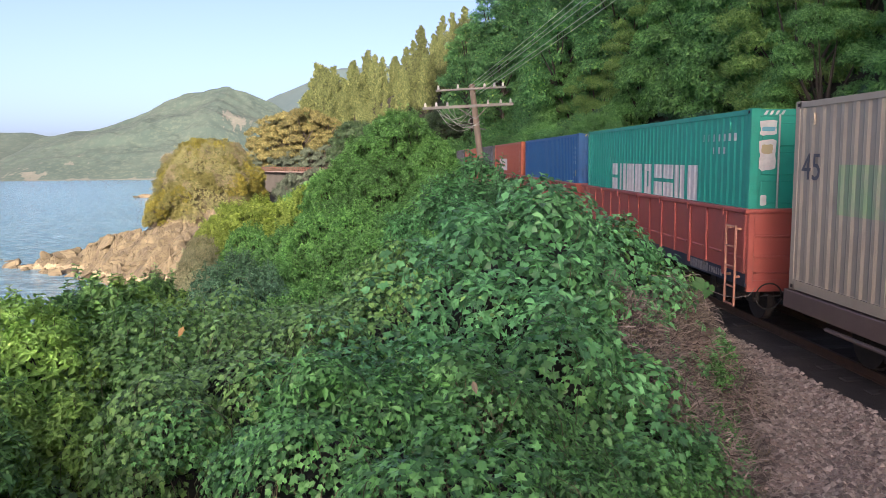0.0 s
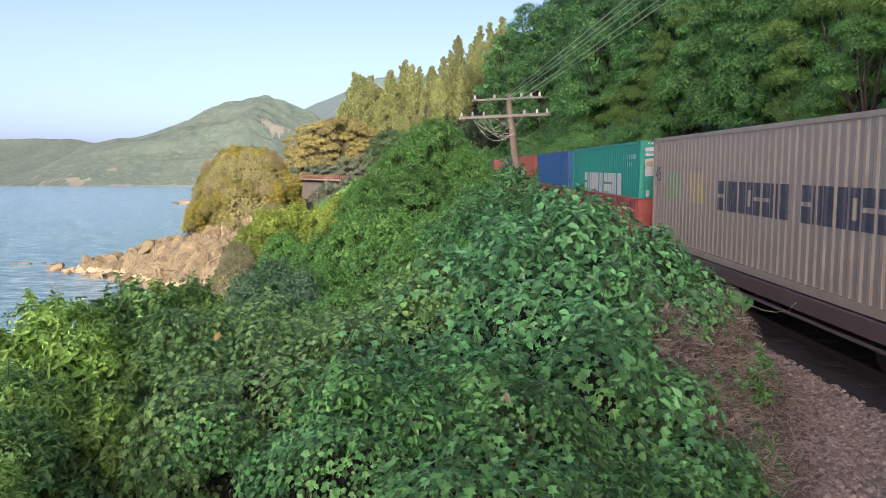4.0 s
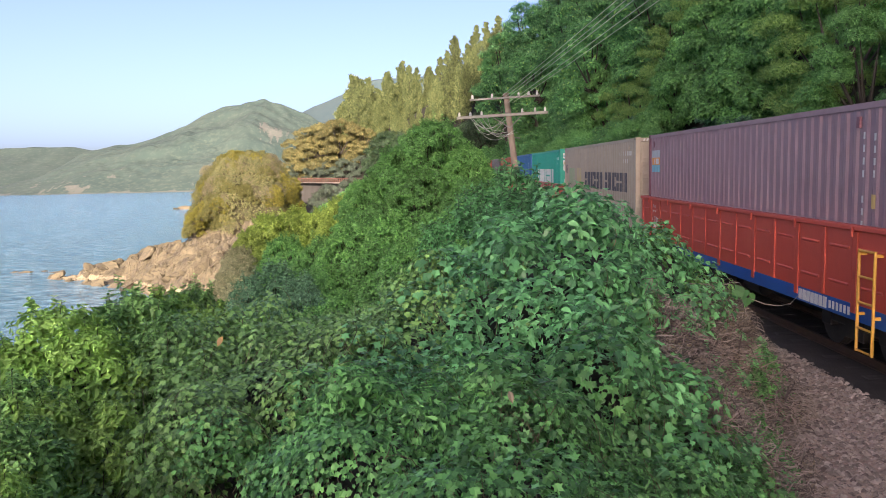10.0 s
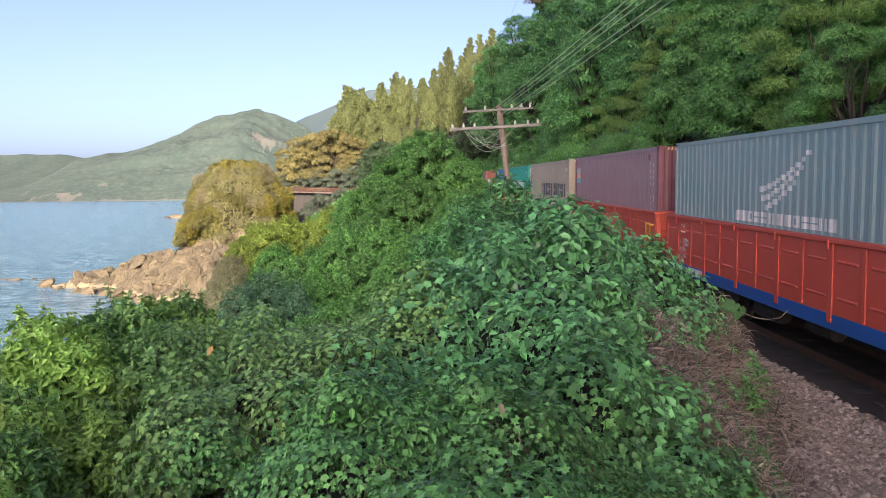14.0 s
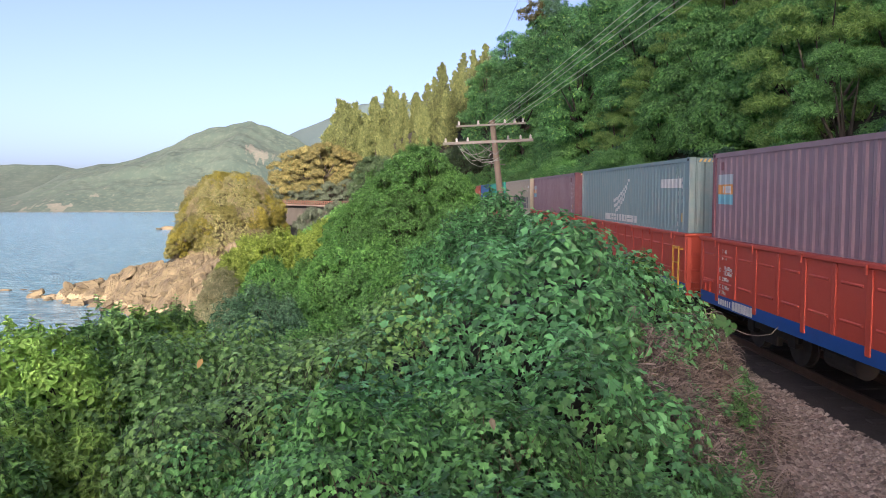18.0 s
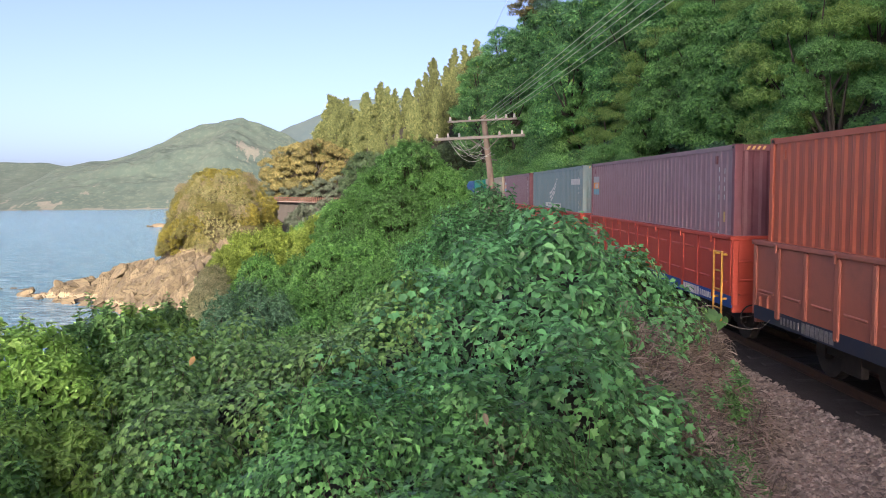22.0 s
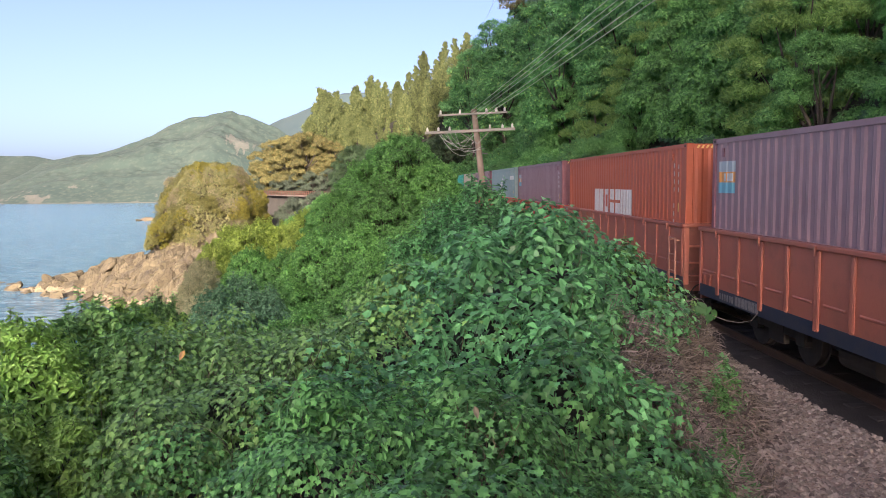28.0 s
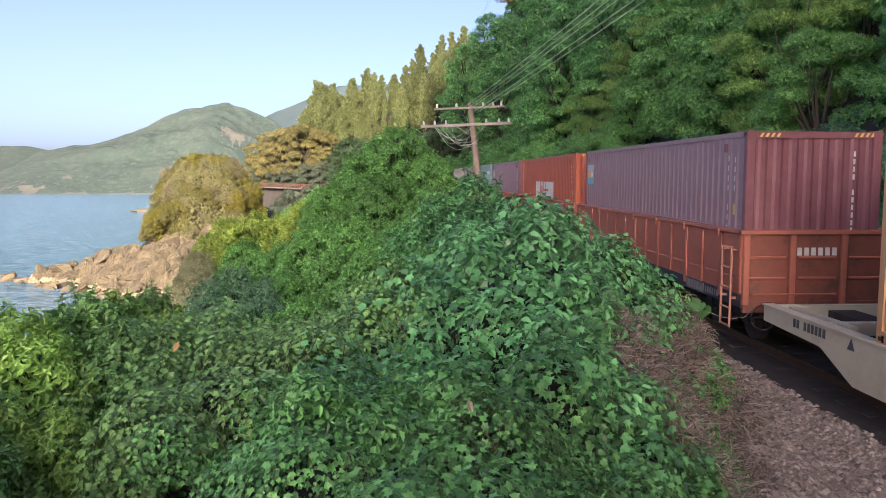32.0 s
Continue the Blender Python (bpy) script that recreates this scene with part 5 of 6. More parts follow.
def canopy(x, y):
    x, y = np.asarray(x, dtype=float), np.asarray(y, dtype=float)

    def lump(cx, cy, sx, sy, h):
        return h * np.exp(-((x - cx) / sx) ** 2 - ((y - cy) / sy) ** 2)

    toe = shoulder(y)
    base = 1.0 - 1.25 * sstep(toe - 2.1 + 0.9 * sstep(8.8, 10.8, y), toe + 0.05, x) - 0.10 * np.maximum(-x - 2.5, 0) - 0.13 * np.maximum(y - 8.6, 0)
    base = base - 0.45 * sstep(-2.6, -4.0, x)
    z = base + lump(1.7, 10.0, np.where(x < 1.7, 2.1, 1.0), np.where(y < 10.0, 2.3, 2.6), 1.78) + lump(2.9, 11.2, 0.85, 0.9, 1.25) + lump(0.3, 5.6, 1.9, 1.7, 0.45) + lump(-4.4, 8.8, 1.9, 2.2, 0.5) + lump(-2.0, 8.2, 1.7, 2.0, 0.2) + lump(4.5, 11.4, 0.75, 1.4, 0.9) + lump(3.3, 9.4, 0.8, 1.5, 0.3) + lump(2.5, 7.3, 0.8, 1.2, 0.25)
    q = np.stack([x, y, 0 * x], -1)
    return z - hollow(x, y) + 0.12 * vnoise(q * 0.75 + 3) + 0.18 * vnoise(q * 1.5 + 5) + 0.10 * vnoise(q * 2.9 + 9)


def in_heap(x, y):
    """Where cut stalks lie instead of vines: 1 inside, falling to 0 outside."""
    wob = 0.16 * fbm(np.stack([x * 1.8, y * 1.8, 0 * x], -1), 2)
    left = np.interp(y, (4.5, 6.2, 6.9, 7.3, 7.7, 8.3, 9.0, 9.8, 10.4, 11.2, 12.6), (2.6, 3.0, 2.95, 2.5, 1.95, 2.05, 2.6, 3.05, 3.4, 3.95, 4.8))
    return sstep(-0.15, 0.3, x - left + wob) * sstep(12.9, 12.1, y + wob)


SPECIES = ((-4.6, 9.4, LEAF_OVAL, FOLD, 0.085, 0), (-5.4, 6.2, LEAF_YELLOW, FOLD, 0.08, 0), (-3.3, 4.4, LEAF_YELLOW, HEART, 0.062, 0), (-2.2, 8.6, LEAF_OVAL, LOBED, 0.078, 1), (-1.7, 6.6, LEAF_PALE, LOBED, 0.068, 1), (-1.1, 4.9, LEAF_STAR, LOBED, 0.056, 1), (-0.5, 8.0, LEAF_PALE, LOBED, 0.078, 1), (-0.4, 5.7, LEAF_STAR, FOLD, 0.085, 0), (0.35, 5.0, LEAF_STAR, STARRY, 0.072, 1), (0.3, 6.9, LEAF_VINE, STARRY, 0.10, 1), (0.6, 8.6, LEAF_VINE, LOBED, 0.125, 1), (1.2, 10.2, LEAF_VINE, LOBED, 0.12, 1), (2.1, 10.6, LEAF_VINE, LOBED, 0.115, 1), (1.9, 9.0, LEAF_VINE, LEAFLET, 0.15, 0), (3.0, 10.9, LEAF_VINE, LOBED, 0.11, 1), (1.15, 7.6, LEAF_VINE, LEAFLET, 0.13, 0), (1.35, 6.6, LEAF_STAR, STARRY, 0.11, 1), (1.5, 5.3, LEAF_STAR, FOLD, 0.07, 0), (-1.2, 10.8, LEAF_PALE, FOLD, 0.085, 0), (0.2, 12.4, LEAF_HUMP, FOLD, 0.095, 0), (3.6, 12.2, LEAF_OVAL, FOLD, 0.12, 0), (-3.8, 12.0, LEAF_TEAL, FOLD, 0.09, 0), (2.4, 5.6, LEAF_STAR, STARRY, 0.075, 1), (2.65, 6.8, LEAF_STAR, STARRY, 0.082, 1), (1.9, 6.5, LEAF_VINE, STARRY, 0.125, 1), (0.95, 5.7, LEAF_STAR, HEART, 0.07, 1))
WORDS = {"pale vine leaf": "soft green creeping vine with lobed leaves draped over the bank", "vine leaf": "blue-green broad-leaved creeper covering the mound beside the line", "oval leaf": "dark green leafy shrub with oval leaves on the bank", "yellow-green leaf": "yellow-green leafy shrub at the sea-side edge of the bank", "star leaf": "bright green creeper with star-shaped leaves", "blue-green leaf": "dull blue-green shrub on the slope below the line", "fresh shrub leaf": "fresh green small-leaved shrub on the slope"}


def near_vines():
    """Creepers heaped over the bank in rounded lobes, kind by kind, with dark clefts and hollows between them."""
    rng = np.random.RandomState(21)
    n = 9000
    az, d = rng.uniform(-0.66, 0.53, n), 3.0 + 10.5 * rng.random_sample(n) ** 0.7
    x, y = d * np.sin(az), d * np.cos(az)
    big = np.clip(0.34 + 0.10 * fbm(np.stack([x, y, 0 * x], -1) * 0.7, 2) + 0.12 * np.exp(-((x - 1.6) / 1.6) ** 2 - ((y - 9) / 2.0) ** 2), 0.22, 0.55) * rng.uniform(0.7, 1.25, n)
    ok = (x < shoulder(y) - np.where(y < 7.6, 0.08, 0.25) - 0.5 * big) & (in_heap(x, y) < 0.3) & (hollow(x, y) < 0.32)
    x, y, big = x[ok], y[ok], big[ok]
    c = np.stack([x, y, canopy(x, y)], -1)
    c[:, 2] += -0.55 * big + rng.normal(0, 0.09, len(x))
    k = spaced(c, 0.40)
    lobes = np.concatenate([c[k], big[k, None]], 1)
    lobes = [tuple(l) for l in lobes]
    near, rest = [l for l in lobes if l[1] < 6.6], [l for l in lobes if l[1] >= 6.6]
    (p, d), (p2, d2) = crown_skin(rng, near, 280000, -0.3, 0.24), crown_skin(rng, rest, 330000, -0.3, 0.24)
    p, d = np.concatenate([p, p2]), np.concatenate([d, d2])
    x, y = p[:, 0], p[:, 1]
    site = np.array([s[:2] for s in SPECIES])
    wob = np.stack([vnoise(p * 1.6 + 3), vnoise(p * 1.6 + 17)], -1) * 0.7 + rng.normal(0, 0.12, (len(x), 2))
    who = np.argmin((x[:, None] + wob[:, :1] - site[None, :, 0]) ** 2 + (y[:, None] + wob[:, 1:] - site[None, :, 1]) ** 2, axis=1)
    for i, (cx, cy, mat, shape, size, hang) in enumerate(SPECIES):
        k = np.where(who == i)[0]
        if len(k) < 40:
            continue
        k = k[spaced(p[k], size * ((0.64 if shape is STARRY or mat is LEAF_VINE else 0.5) if hang else 1.05 if mat is LEAF_VINE else 0.95))]
        m = len(k)
        root = tagged(new("vine" if hang else "shrub"), WORDS[mat.name], "vine" if hang else "shrub", "plants of the near bank")
        root.location = (cx, cy, 0.5)
        q, e = p[k] - np.array([cx, cy, 0.5]), d[k]
        q = q - e * (size * 1.6 * rng.random_sample(m) ** 2.2 - 0.3 * size)[:, None]
        if hang:
            fac = e * 0.9 + np.array([0, -0.15, 0.35])
            v, f = leaves(rng, q, fac, size * rng.uniform(0.5, 1.25, m), shape, 0.30, droop=1.5 * e * np.array([1, 1, 0]) + np.array([0, -0.2, -1.7]))
        else:
            v, f = rosettes(rng, q, e + np.array([0, -0.1, 0.4]), size, shape, 6, (-0.75, 0.6))
        tagged(part("foliage", np_mesh("foliage", v, f), mat, root), kind="stuff")
        g = max(20, m // 30)
        a = q[rng.choice(m, g)] + 0.02 * UP
        b = a + np.stack([rng.normal(0, 0.16, g), rng.normal(-0.05, 0.16, g), -rng.uniform(0.2, 0.6, g)], -1)
        v, f = strands(rng, b, a, 0.07, 0.005)
        tagged(part("stem_tangle", np_mesh("stem_tangle", v, f), STEM, root), kind="stuff")


near_vines()


# -- bushes at the sea-side edge of the bank --
SH_NEAR = [shrub("shrub", "leafy green shrub with oval leaves at the edge of the bank", 36, 0.8, 1.1, 0.098, 520, LEAF_OVAL, LEAFLET, group="bushes at the bank edge", lobes=15, lift=(-0.6, 0.6), sprigs=16, gap=0.85), shrub("shrub", "yellow-green shrub with oval leaves at the edge of the bank", 37, 0.8, 1.1, 0.092, 560, LEAF_YELLOW, LEAFLET, group="bushes at the bank edge", lobes=16, lift=(-0.6, 0.6), sprigs=8, gap=0.85)]
for x, y, top, r, kind in ((-4.62, 8.0, 1.6, 0.8, 1), (-4.32, 8.5, 1.9, 0.8, 1), (-3.74, 6.8, 1.51, 0.6, 0), (-3.66, 7.8, 1.75, 0.66, 1), (-3.87, 9.5, 1.93, 0.85, 0), (-3.67, 10, 1.83, 0.75, 1), (-3.55, 10.8, 1.8, 0.65, 0), (-3.2, 8.5, 1.6, 0.6, 0), (-3.05, 10, 1.6, 0.6, 1), (-3.2, 6, 1.52, 0.55, 1), (-2.74, 6.1, 1.42, 0.46, 1), (-3.1, 5.4, 1.51, 0.5, 0), (-2.7, 7.6, 1.3, 0.45, 0), (-2.75, 8.2, 1.41, 0.5, 0), (-2.75, 4.5, 1.47, 0.42, 1), (-2.2, 5.9, 1.22, 0.38, 0), (-2.48, 4.1, 1.44, 0.35, 1)):
    place_top(SH_NEAR[kind], x, y, top, r / 0.8)


# -- heap of cut dry stalks beside the line --
def dry_heap():
    rng = np.random.RandomState(5)
    root = tagged(new("brush_pile"), "grey-brown heap of cut dry stalks beside the line", "brush pile")
    root.location = (3.2, 9.0, 0.5)
    o = np.array(root.location)
    n = 30000
    y = rng.uniform(4.6, 12.8, n)
    x = 1.7 + (shoulder(y) + 0.25 - 1.7) * rng.random_sample(n)
    ok = rng.random_sample(n) < in_heap(x, y) * np.interp(y, (4.6, 6.0, 8.0), (0.35, 0.6, 1.0))
    x, y = x[ok], y[ok]
    n = len(x)
    q = np.stack([x, y, 0 * x], -1)
    hump = 0.16 * vnoise(q * 2.2 + 4) + 0.10 * vnoise(q * 5 + 8)
    z = canopy(x, y) + 0.05 + hump - 0.26 * rng.random_sample(n) ** 2
    a = np.stack([x, y, z], -1) - o
    # stalks lie in swathes: neighbours run much the same way
    way = 2.6 * vnoise(q * 0.9 + 13) + rng.normal(0, 0.95, n)
    dirs = unit(np.stack([np.cos(way), np.sin(way), rng.normal(-0.05, 0.3, n)], -1))
    L = (0.06 + 0.5 * rng.random_sample(n) ** 2)[:, None]
    thin = rng.random_sample(n) < 0.75
    for name, k, w, seg in (("stalk_tangle", thin, 0.0050, 4), ("thick_stalk", ~thin, 0.0095, 5)):
        v, f = strands(rng, a[k] - dirs[k] * L[k] / 2, a[k] + dirs[k] * L[k] / 2, 0.085, w, seg)
        tagged(part(name, np_mesh(name, v, f), TWIG, root), kind="stuff")
    k = rng.choice(n, 150)
    d2 = unit(rng.normal(0, 1, (150, 3)) * np.array([1, 1, 0.4]) + np.array([0, 0, 0.25]))
    v, f = strands(rng, a[k] - d2 * 0.2, a[k] + d2 * rng.uniform(0.15, 0.5, (150, 1)), 0.08, 0.005, 6)
    tagged(part("cut_branch", np_mesh("cut_branch", v, f), TWIG, root), kind="stuff")
    k = rng.choice(n, 5200)
    v, f = leaves(rng, a[k] + rng.normal(0, 0.03, (len(k), 3)), np.tile([0, -0.3, 1.0], (len(k), 1)), rng.uniform(0.025, 0.08, len(k)), FOLD, 0.8)
    tagged(part("leaf_litter", np_mesh("leaf_litter", v, f), LEAF_DRY, root), kind="stuff")


dry_heap()

# weeds that grow through the pile and along the shoulder
SH_WEED = [shrub("weed", "low green weed with lobed leaves beside the brush pile", 39, 1.0, 0.9, 0.34, 46, LEAF_VINE, LOBED, category="weed", group="weeds round the brush pile", lobes=9, k=5, gap=0.7), shrub("weed", "small dark green leafy weed with oval leaves on the shoulder", 40, 1.0, 1.2, 0.26, 70, LEAF_STAR, FOLD, category="weed", group="weeds round the brush pile", lobes=10, k=6, gap=0.7, sprigs=8)]
def weed(r, k):
    y = 5.0 + 7.8 * r.random() ** 0.8
    edge = float(shoulder(y))
    x = edge - abs(r.gauss(0, 0.34)) + 0.05 if k % 3 else edge - r.uniform(0.0, 1.5)
    size = r.uniform(0.08, 0.22) * (1.15 if y < 8 else 1.1)
    place(SH_WEED[k % 2], x, y, max(float(canopy(x, y)), float(ground_z(x, y))) - 0.2 * size - 0.02, r.uniform(0, 360), size)


for k in range(120):
    weed(rnd, k)
more = random.Random(8)
for k in range(40):
    weed(more, k)
for x, y, size in ((4.25, 12.1, 0.34), (4.0, 12.4, 0.3), (4.5, 12.3, 0.26), (3.7, 11.9, 0.3), (3.2, 11.4, 0.3), (2.1, 6.9, 0.3), (1.8, 7.3, 0.3), (2.0, 6.3, 0.28)):
    place(SH_WEED[1 if y > 9 else 0], x, y, float(canopy(x, y)) - 0.1, rnd.uniform(0, 360), size)


# soil under the vines, its colour darkened for the shade in the gaps
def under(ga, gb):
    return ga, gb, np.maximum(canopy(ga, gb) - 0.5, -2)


bank = tagged(part("bank", grid_mesh("bank", np.arange(-9, 4.7, 0.25), np.arange(-2.5, 15.5, 0.25), under), SHADED_SOIL), "earth bank under the creepers beside the line", "bank", kind="structure")

# -- shrubs of the middle slope --
SLOPE = "shrubs of the slope"
SH_FRESH = [shrub("shrub", "bushy fresh green shrub on the sea-side slope", 31, 1.3, 1.7, 0.105, 1700, LEAF_HUMP, LEAFLET, group=SLOPE, lobes=56, lobe=(0.15, 0.27), sprigs=24, lift=(-0.5, 0.4), core=0.6), shrub("shrub", "bushy green shrub with small leaves on the slope", 32, 1.3, 1.6, 0.09, 2100, LEAF_HUMP, LEAFLET, group=SLOPE, lobes=64, lobe=(0.13, 0.25), sprigs=24, lift=(-0.5, 0.4), core=0.6)]
for i, (x, y, top, r) in enumerate(((0.66, 22, 2.71, 1.0), (-6.93, 34, 1.0, 1.5), (-4.96, 31, 1.08, 1.5), (-3.13, 27, 1.93, 1.5), (-1.53, 25, 2.25, 1.4), (-0.23, 23, 2.32, 1.1), (-2.07, 22, 1.42, 1.3), (-0.78, 20, 1.8, 1.1), (-3.2, 22, 0.86, 1.2), (0.36, 16, 2.0, 0.8), (-1.35, 17, 1.18, 1.0), (-2.23, 17, 0.8, 1.0), (-2.72, 15.5, 0.66, 0.8), (-0.55, 15.5, 1.58, 0.8), (-1.43, 14, 0.9, 0.8), (-3.08, 14, 0.69, 0.7), (-1.93, 12.5, 0.67, 0.6), (-0.56, 13, 1.25, 0.7), (-3.27, 12, 0.76, 0.5), (-0.86, 11.8, 0.95, 0.5), (0.9, 13.6, 1.7, 0.8), (2.2, 13.4, 1.9, 0.8), (3.2, 14.6, 1.6, 0.8), (3.6, 17.5, 1.6, 0.8), (3.8, 21, 1.8, 0.9), (2.6, 24, 2.3, 1.1), (1.3, 25, 2.6, 1.2), (-4.2, 24, 0.4, 1.1), (-6.0, 29, 0.2, 1.2))):
    place_top(SH_FRESH[i % 2], x, y, top, r / 1.3)
SH_BROAD = shrub("shrub", "leafy blue-green shrub with broad leaves beside the line", 44, 0.9, 1.6, 0.155, 420, LEAF_VINE, FOLD, group=SLOPE, lobes=16, lobe=(0.26, 0.42), sprigs=22, gap=0.9)
for x, y, top, r in ((1.83, 20, 3.62, 1.05), (1.05, 19, 3.05, 0.95), (2.43, 19, 3.1, 0.95), (1.5, 18, 3.0, 1.0), (0.6, 18, 2.7, 0.9), (1.37, 17, 2.61, 0.9), (-0.04, 15.5, 2.35, 0.6), (2.3, 15, 2.59, 0.6), (2.9, 17, 2.3, 0.7)):
    place_top(SH_BROAD, x, y, top, r / 0.9)
SH_TEAL = shrub("shrub", "dull blue-green shrub on the slope", 34, 0.9, 1.2, 0.11, 700, LEAF_TEAL, FOLD, group=SLOPE, lobes=18, sprigs=20, gap=0.9)
for x, y, top, r in ((-4.6, 21, 1.11, 0.95), (-5.05, 20, 0.84, 0.75), (-3.72, 20, 0.84, 0.8), (-4.1, 17.5, 0.6, 0.7), (-4.9, 18, 0.3, 0.7)):
    place_top(SH_TEAL, x, y, top, r / 0.9)
SH_STRAW = shrub("shrub", "dry straw-brown scrub between the rocks and the bushes", 49, 0.9, 1.1, 0.10, 900, LEAF_HAY, FOLD, group=SLOPE, lobes=22, k=7, lift=(-0.3, 0.8), sprigs=40)
for x, y, top, r in ((-9.46, 36, 0.35, 0.9), (-8.8, 33, 0.0, 0.8), (-5.69, 21, 0.41, 0.6), (-8.34, 30, -0.07, 0.9), (-3.44, 13, 0.82, 0.45), (-7.06, 24, -0.77, 0.8), (-8.12, 28, -0.9, 0.8), (-10.2, 38, -0.2, 1.0), (-6.3, 22, -0.6, 0.8)):
    place_top(SH_STRAW, x, y, top, r / 0.9)
SH_HUMP = shrub("large_shrub", "large rounded fresh green shrub beside the line", 41, 2.4, 3.4, 0.125, 4400, LEAF_HUMP, LEAFLET, group="large shrubs of the coast", lobes=110, lobe=(0.11, 0.2), sprigs=30, lift=(-0.5, 0.4), core=0.62)
for x, y, top, r in ((-0.34, 34, 5.82, 2.6), (-1.87, 35, 4.7, 2.0), (1.1, 33, 4.6, 1.6), (-3.3, 34, 3.28, 1.6), (-0.87, 31, 3.67, 2.0), (1.07, 29, 3.21, 1.5), (-2.38, 30, 2.35, 1.6), (0.0, 48, 4.5, 2.8), (1.6, 40, 4.3, 1.8), (-7.2, 72, 3.4, 4.0), (-10.6, 84, 1.4, 4.4), (-14.4, 100, 0.7, 4.6)):
    place_top(SH_HUMP, x, y, top, r / 2.4)
SH_LIT = shrub("large_shrub", "large yellow-green shrub, warm light put into its leaf colour", 42, 1.8, 2.8, 0.15, 2000, LEAF_OLIVEGREEN, LEAFLET, group="large shrubs of the coast", lobes=70, lobe=(0.13, 0.23), sprigs=24, lift=(-0.5, 0.4), core=0.62)
for x, y, top, r in ((-4.68, 36, 2.6, 1.3), (-7.54, 40, 2.04, 2.0), (-9.23, 41, 1.71, 1.6), (-6.23, 40, 1.92, 1.4), (-9.9, 40, 0.93, 1.2), (-10.9, 43, -0.2, 1.4), (-5.4, 46, 1.9, 2.0)):
    place_top(SH_LIT, x, y, top, r / 1.8)
SH_FAR = shrub("large_shrub", "large dark green shrub by the bend", 43, 2.2, 2.4, 0.26, 900, LEAF_RIDGE, DIAMOND, group="large shrubs of the coast", lobes=22)
place_top(SH_FAR, -4.71, 66, 7.5, 0.8)
place_top(SH_FAR, -3.4, 68, 7.2, 0.7)


# tufts of long grass among the shrubs
def grass_tuft(seed):
    rng = np.random.RandomState(seed)
    n = 60
    d = unit(np.stack([rng.normal(0, 0.5, n), rng.normal(0, 0.5, n), np.ones(n)], -1))
    v, f = leaves(rng, rng.normal(0, 0.05, (n, 3)) * np.array([1, 1, 0]), np.cross(d, unit(rng.normal(0, 1, (n, 3)))), rng.uniform(0.35, 0.8, n), (LANCE[0] * np.array([0.14, 1, 1.6]), LANCE[1]), 0.1, droop=6 * d)
    return tagged(part("grass_tuft", np_mesh("grass_tuft", v, f), LEAF_PALE), "tuft of long pale green grass among the shrubs", "grass", "grass tufts")


TUFT = grass_tuft(17)
for x, y, z, size in ((-0.3, 14.0, 1.3, 0.6), (0.1, 13.2, 1.2, 0.55), (-0.6, 13.3, 1.05, 0.55), (-0.95, 9.6, 1.1, 0.6), (-1.2, 10.2, 1.0, 0.7), (-0.6, 9.9, 1.2, 0.6)):
    place(TUFT, x, y, z, rnd.uniform(0, 360), size)

# -- wooded hillside over the line --
T_FOREST = [tree(51, 8.5, 3.6, 0.27, 2300, LEAF_FOREST, "dense dark green tree on the steep hillside", lobes=28, lobe=(0.24, 0.46)), tree(53, 9.0, 3.8, 0.28, 2300, LEAF_WOOD, "tall olive-green tree on the steep hillside", lobes=26, lobe=(0.24, 0.46))]
T_NEAR = [tree(54, 8.4, 3.6, 0.20, 3800, LEAF_BAMBOO, "yellow-green drooping bamboo above the line", LANCE, lobes=34, k=8, lift=(-1.0, 0.2), lean=0.25, lobe=(0.18, 0.36), flat=0.75), tree(55, 8.2, 3.7, 0.19, 3800, LEAF_FOREST, "dark green tree with broad leaf sprays above the line", LEAFLET, lobes=28, lobe=(0.2, 0.4)), tree(56, 7.8, 3.5, 0.19, 3800, LEAF_WOOD, "olive-green bushy tree above the line", LEAFLET, lobes=28, lobe=(0.2, 0.40))]
T_CLOSE = [tree(57, 7.8, 3.4, 0.135, 6400, LEAF_WOOD, "olive-green small-leaved tree leaning over the line", lobes=34, lobe=(0.18, 0.36)), tree(58, 8.0, 3.3, 0.145, 5600, LEAF_FOREST, "dark green small-leaved tree leaning over the line", lobes=30, lobe=(0.2, 0.38))]
T_LOW = tree(59, 6.4, 3.0, 0.15, 4200, LEAF_FOOT_SHADE, "undergrowth tree at the foot of the hillside, its green darkened for shade", LEAFLET, lobes=24, lobe=(0.18, 0.36), crown_from=0.1)
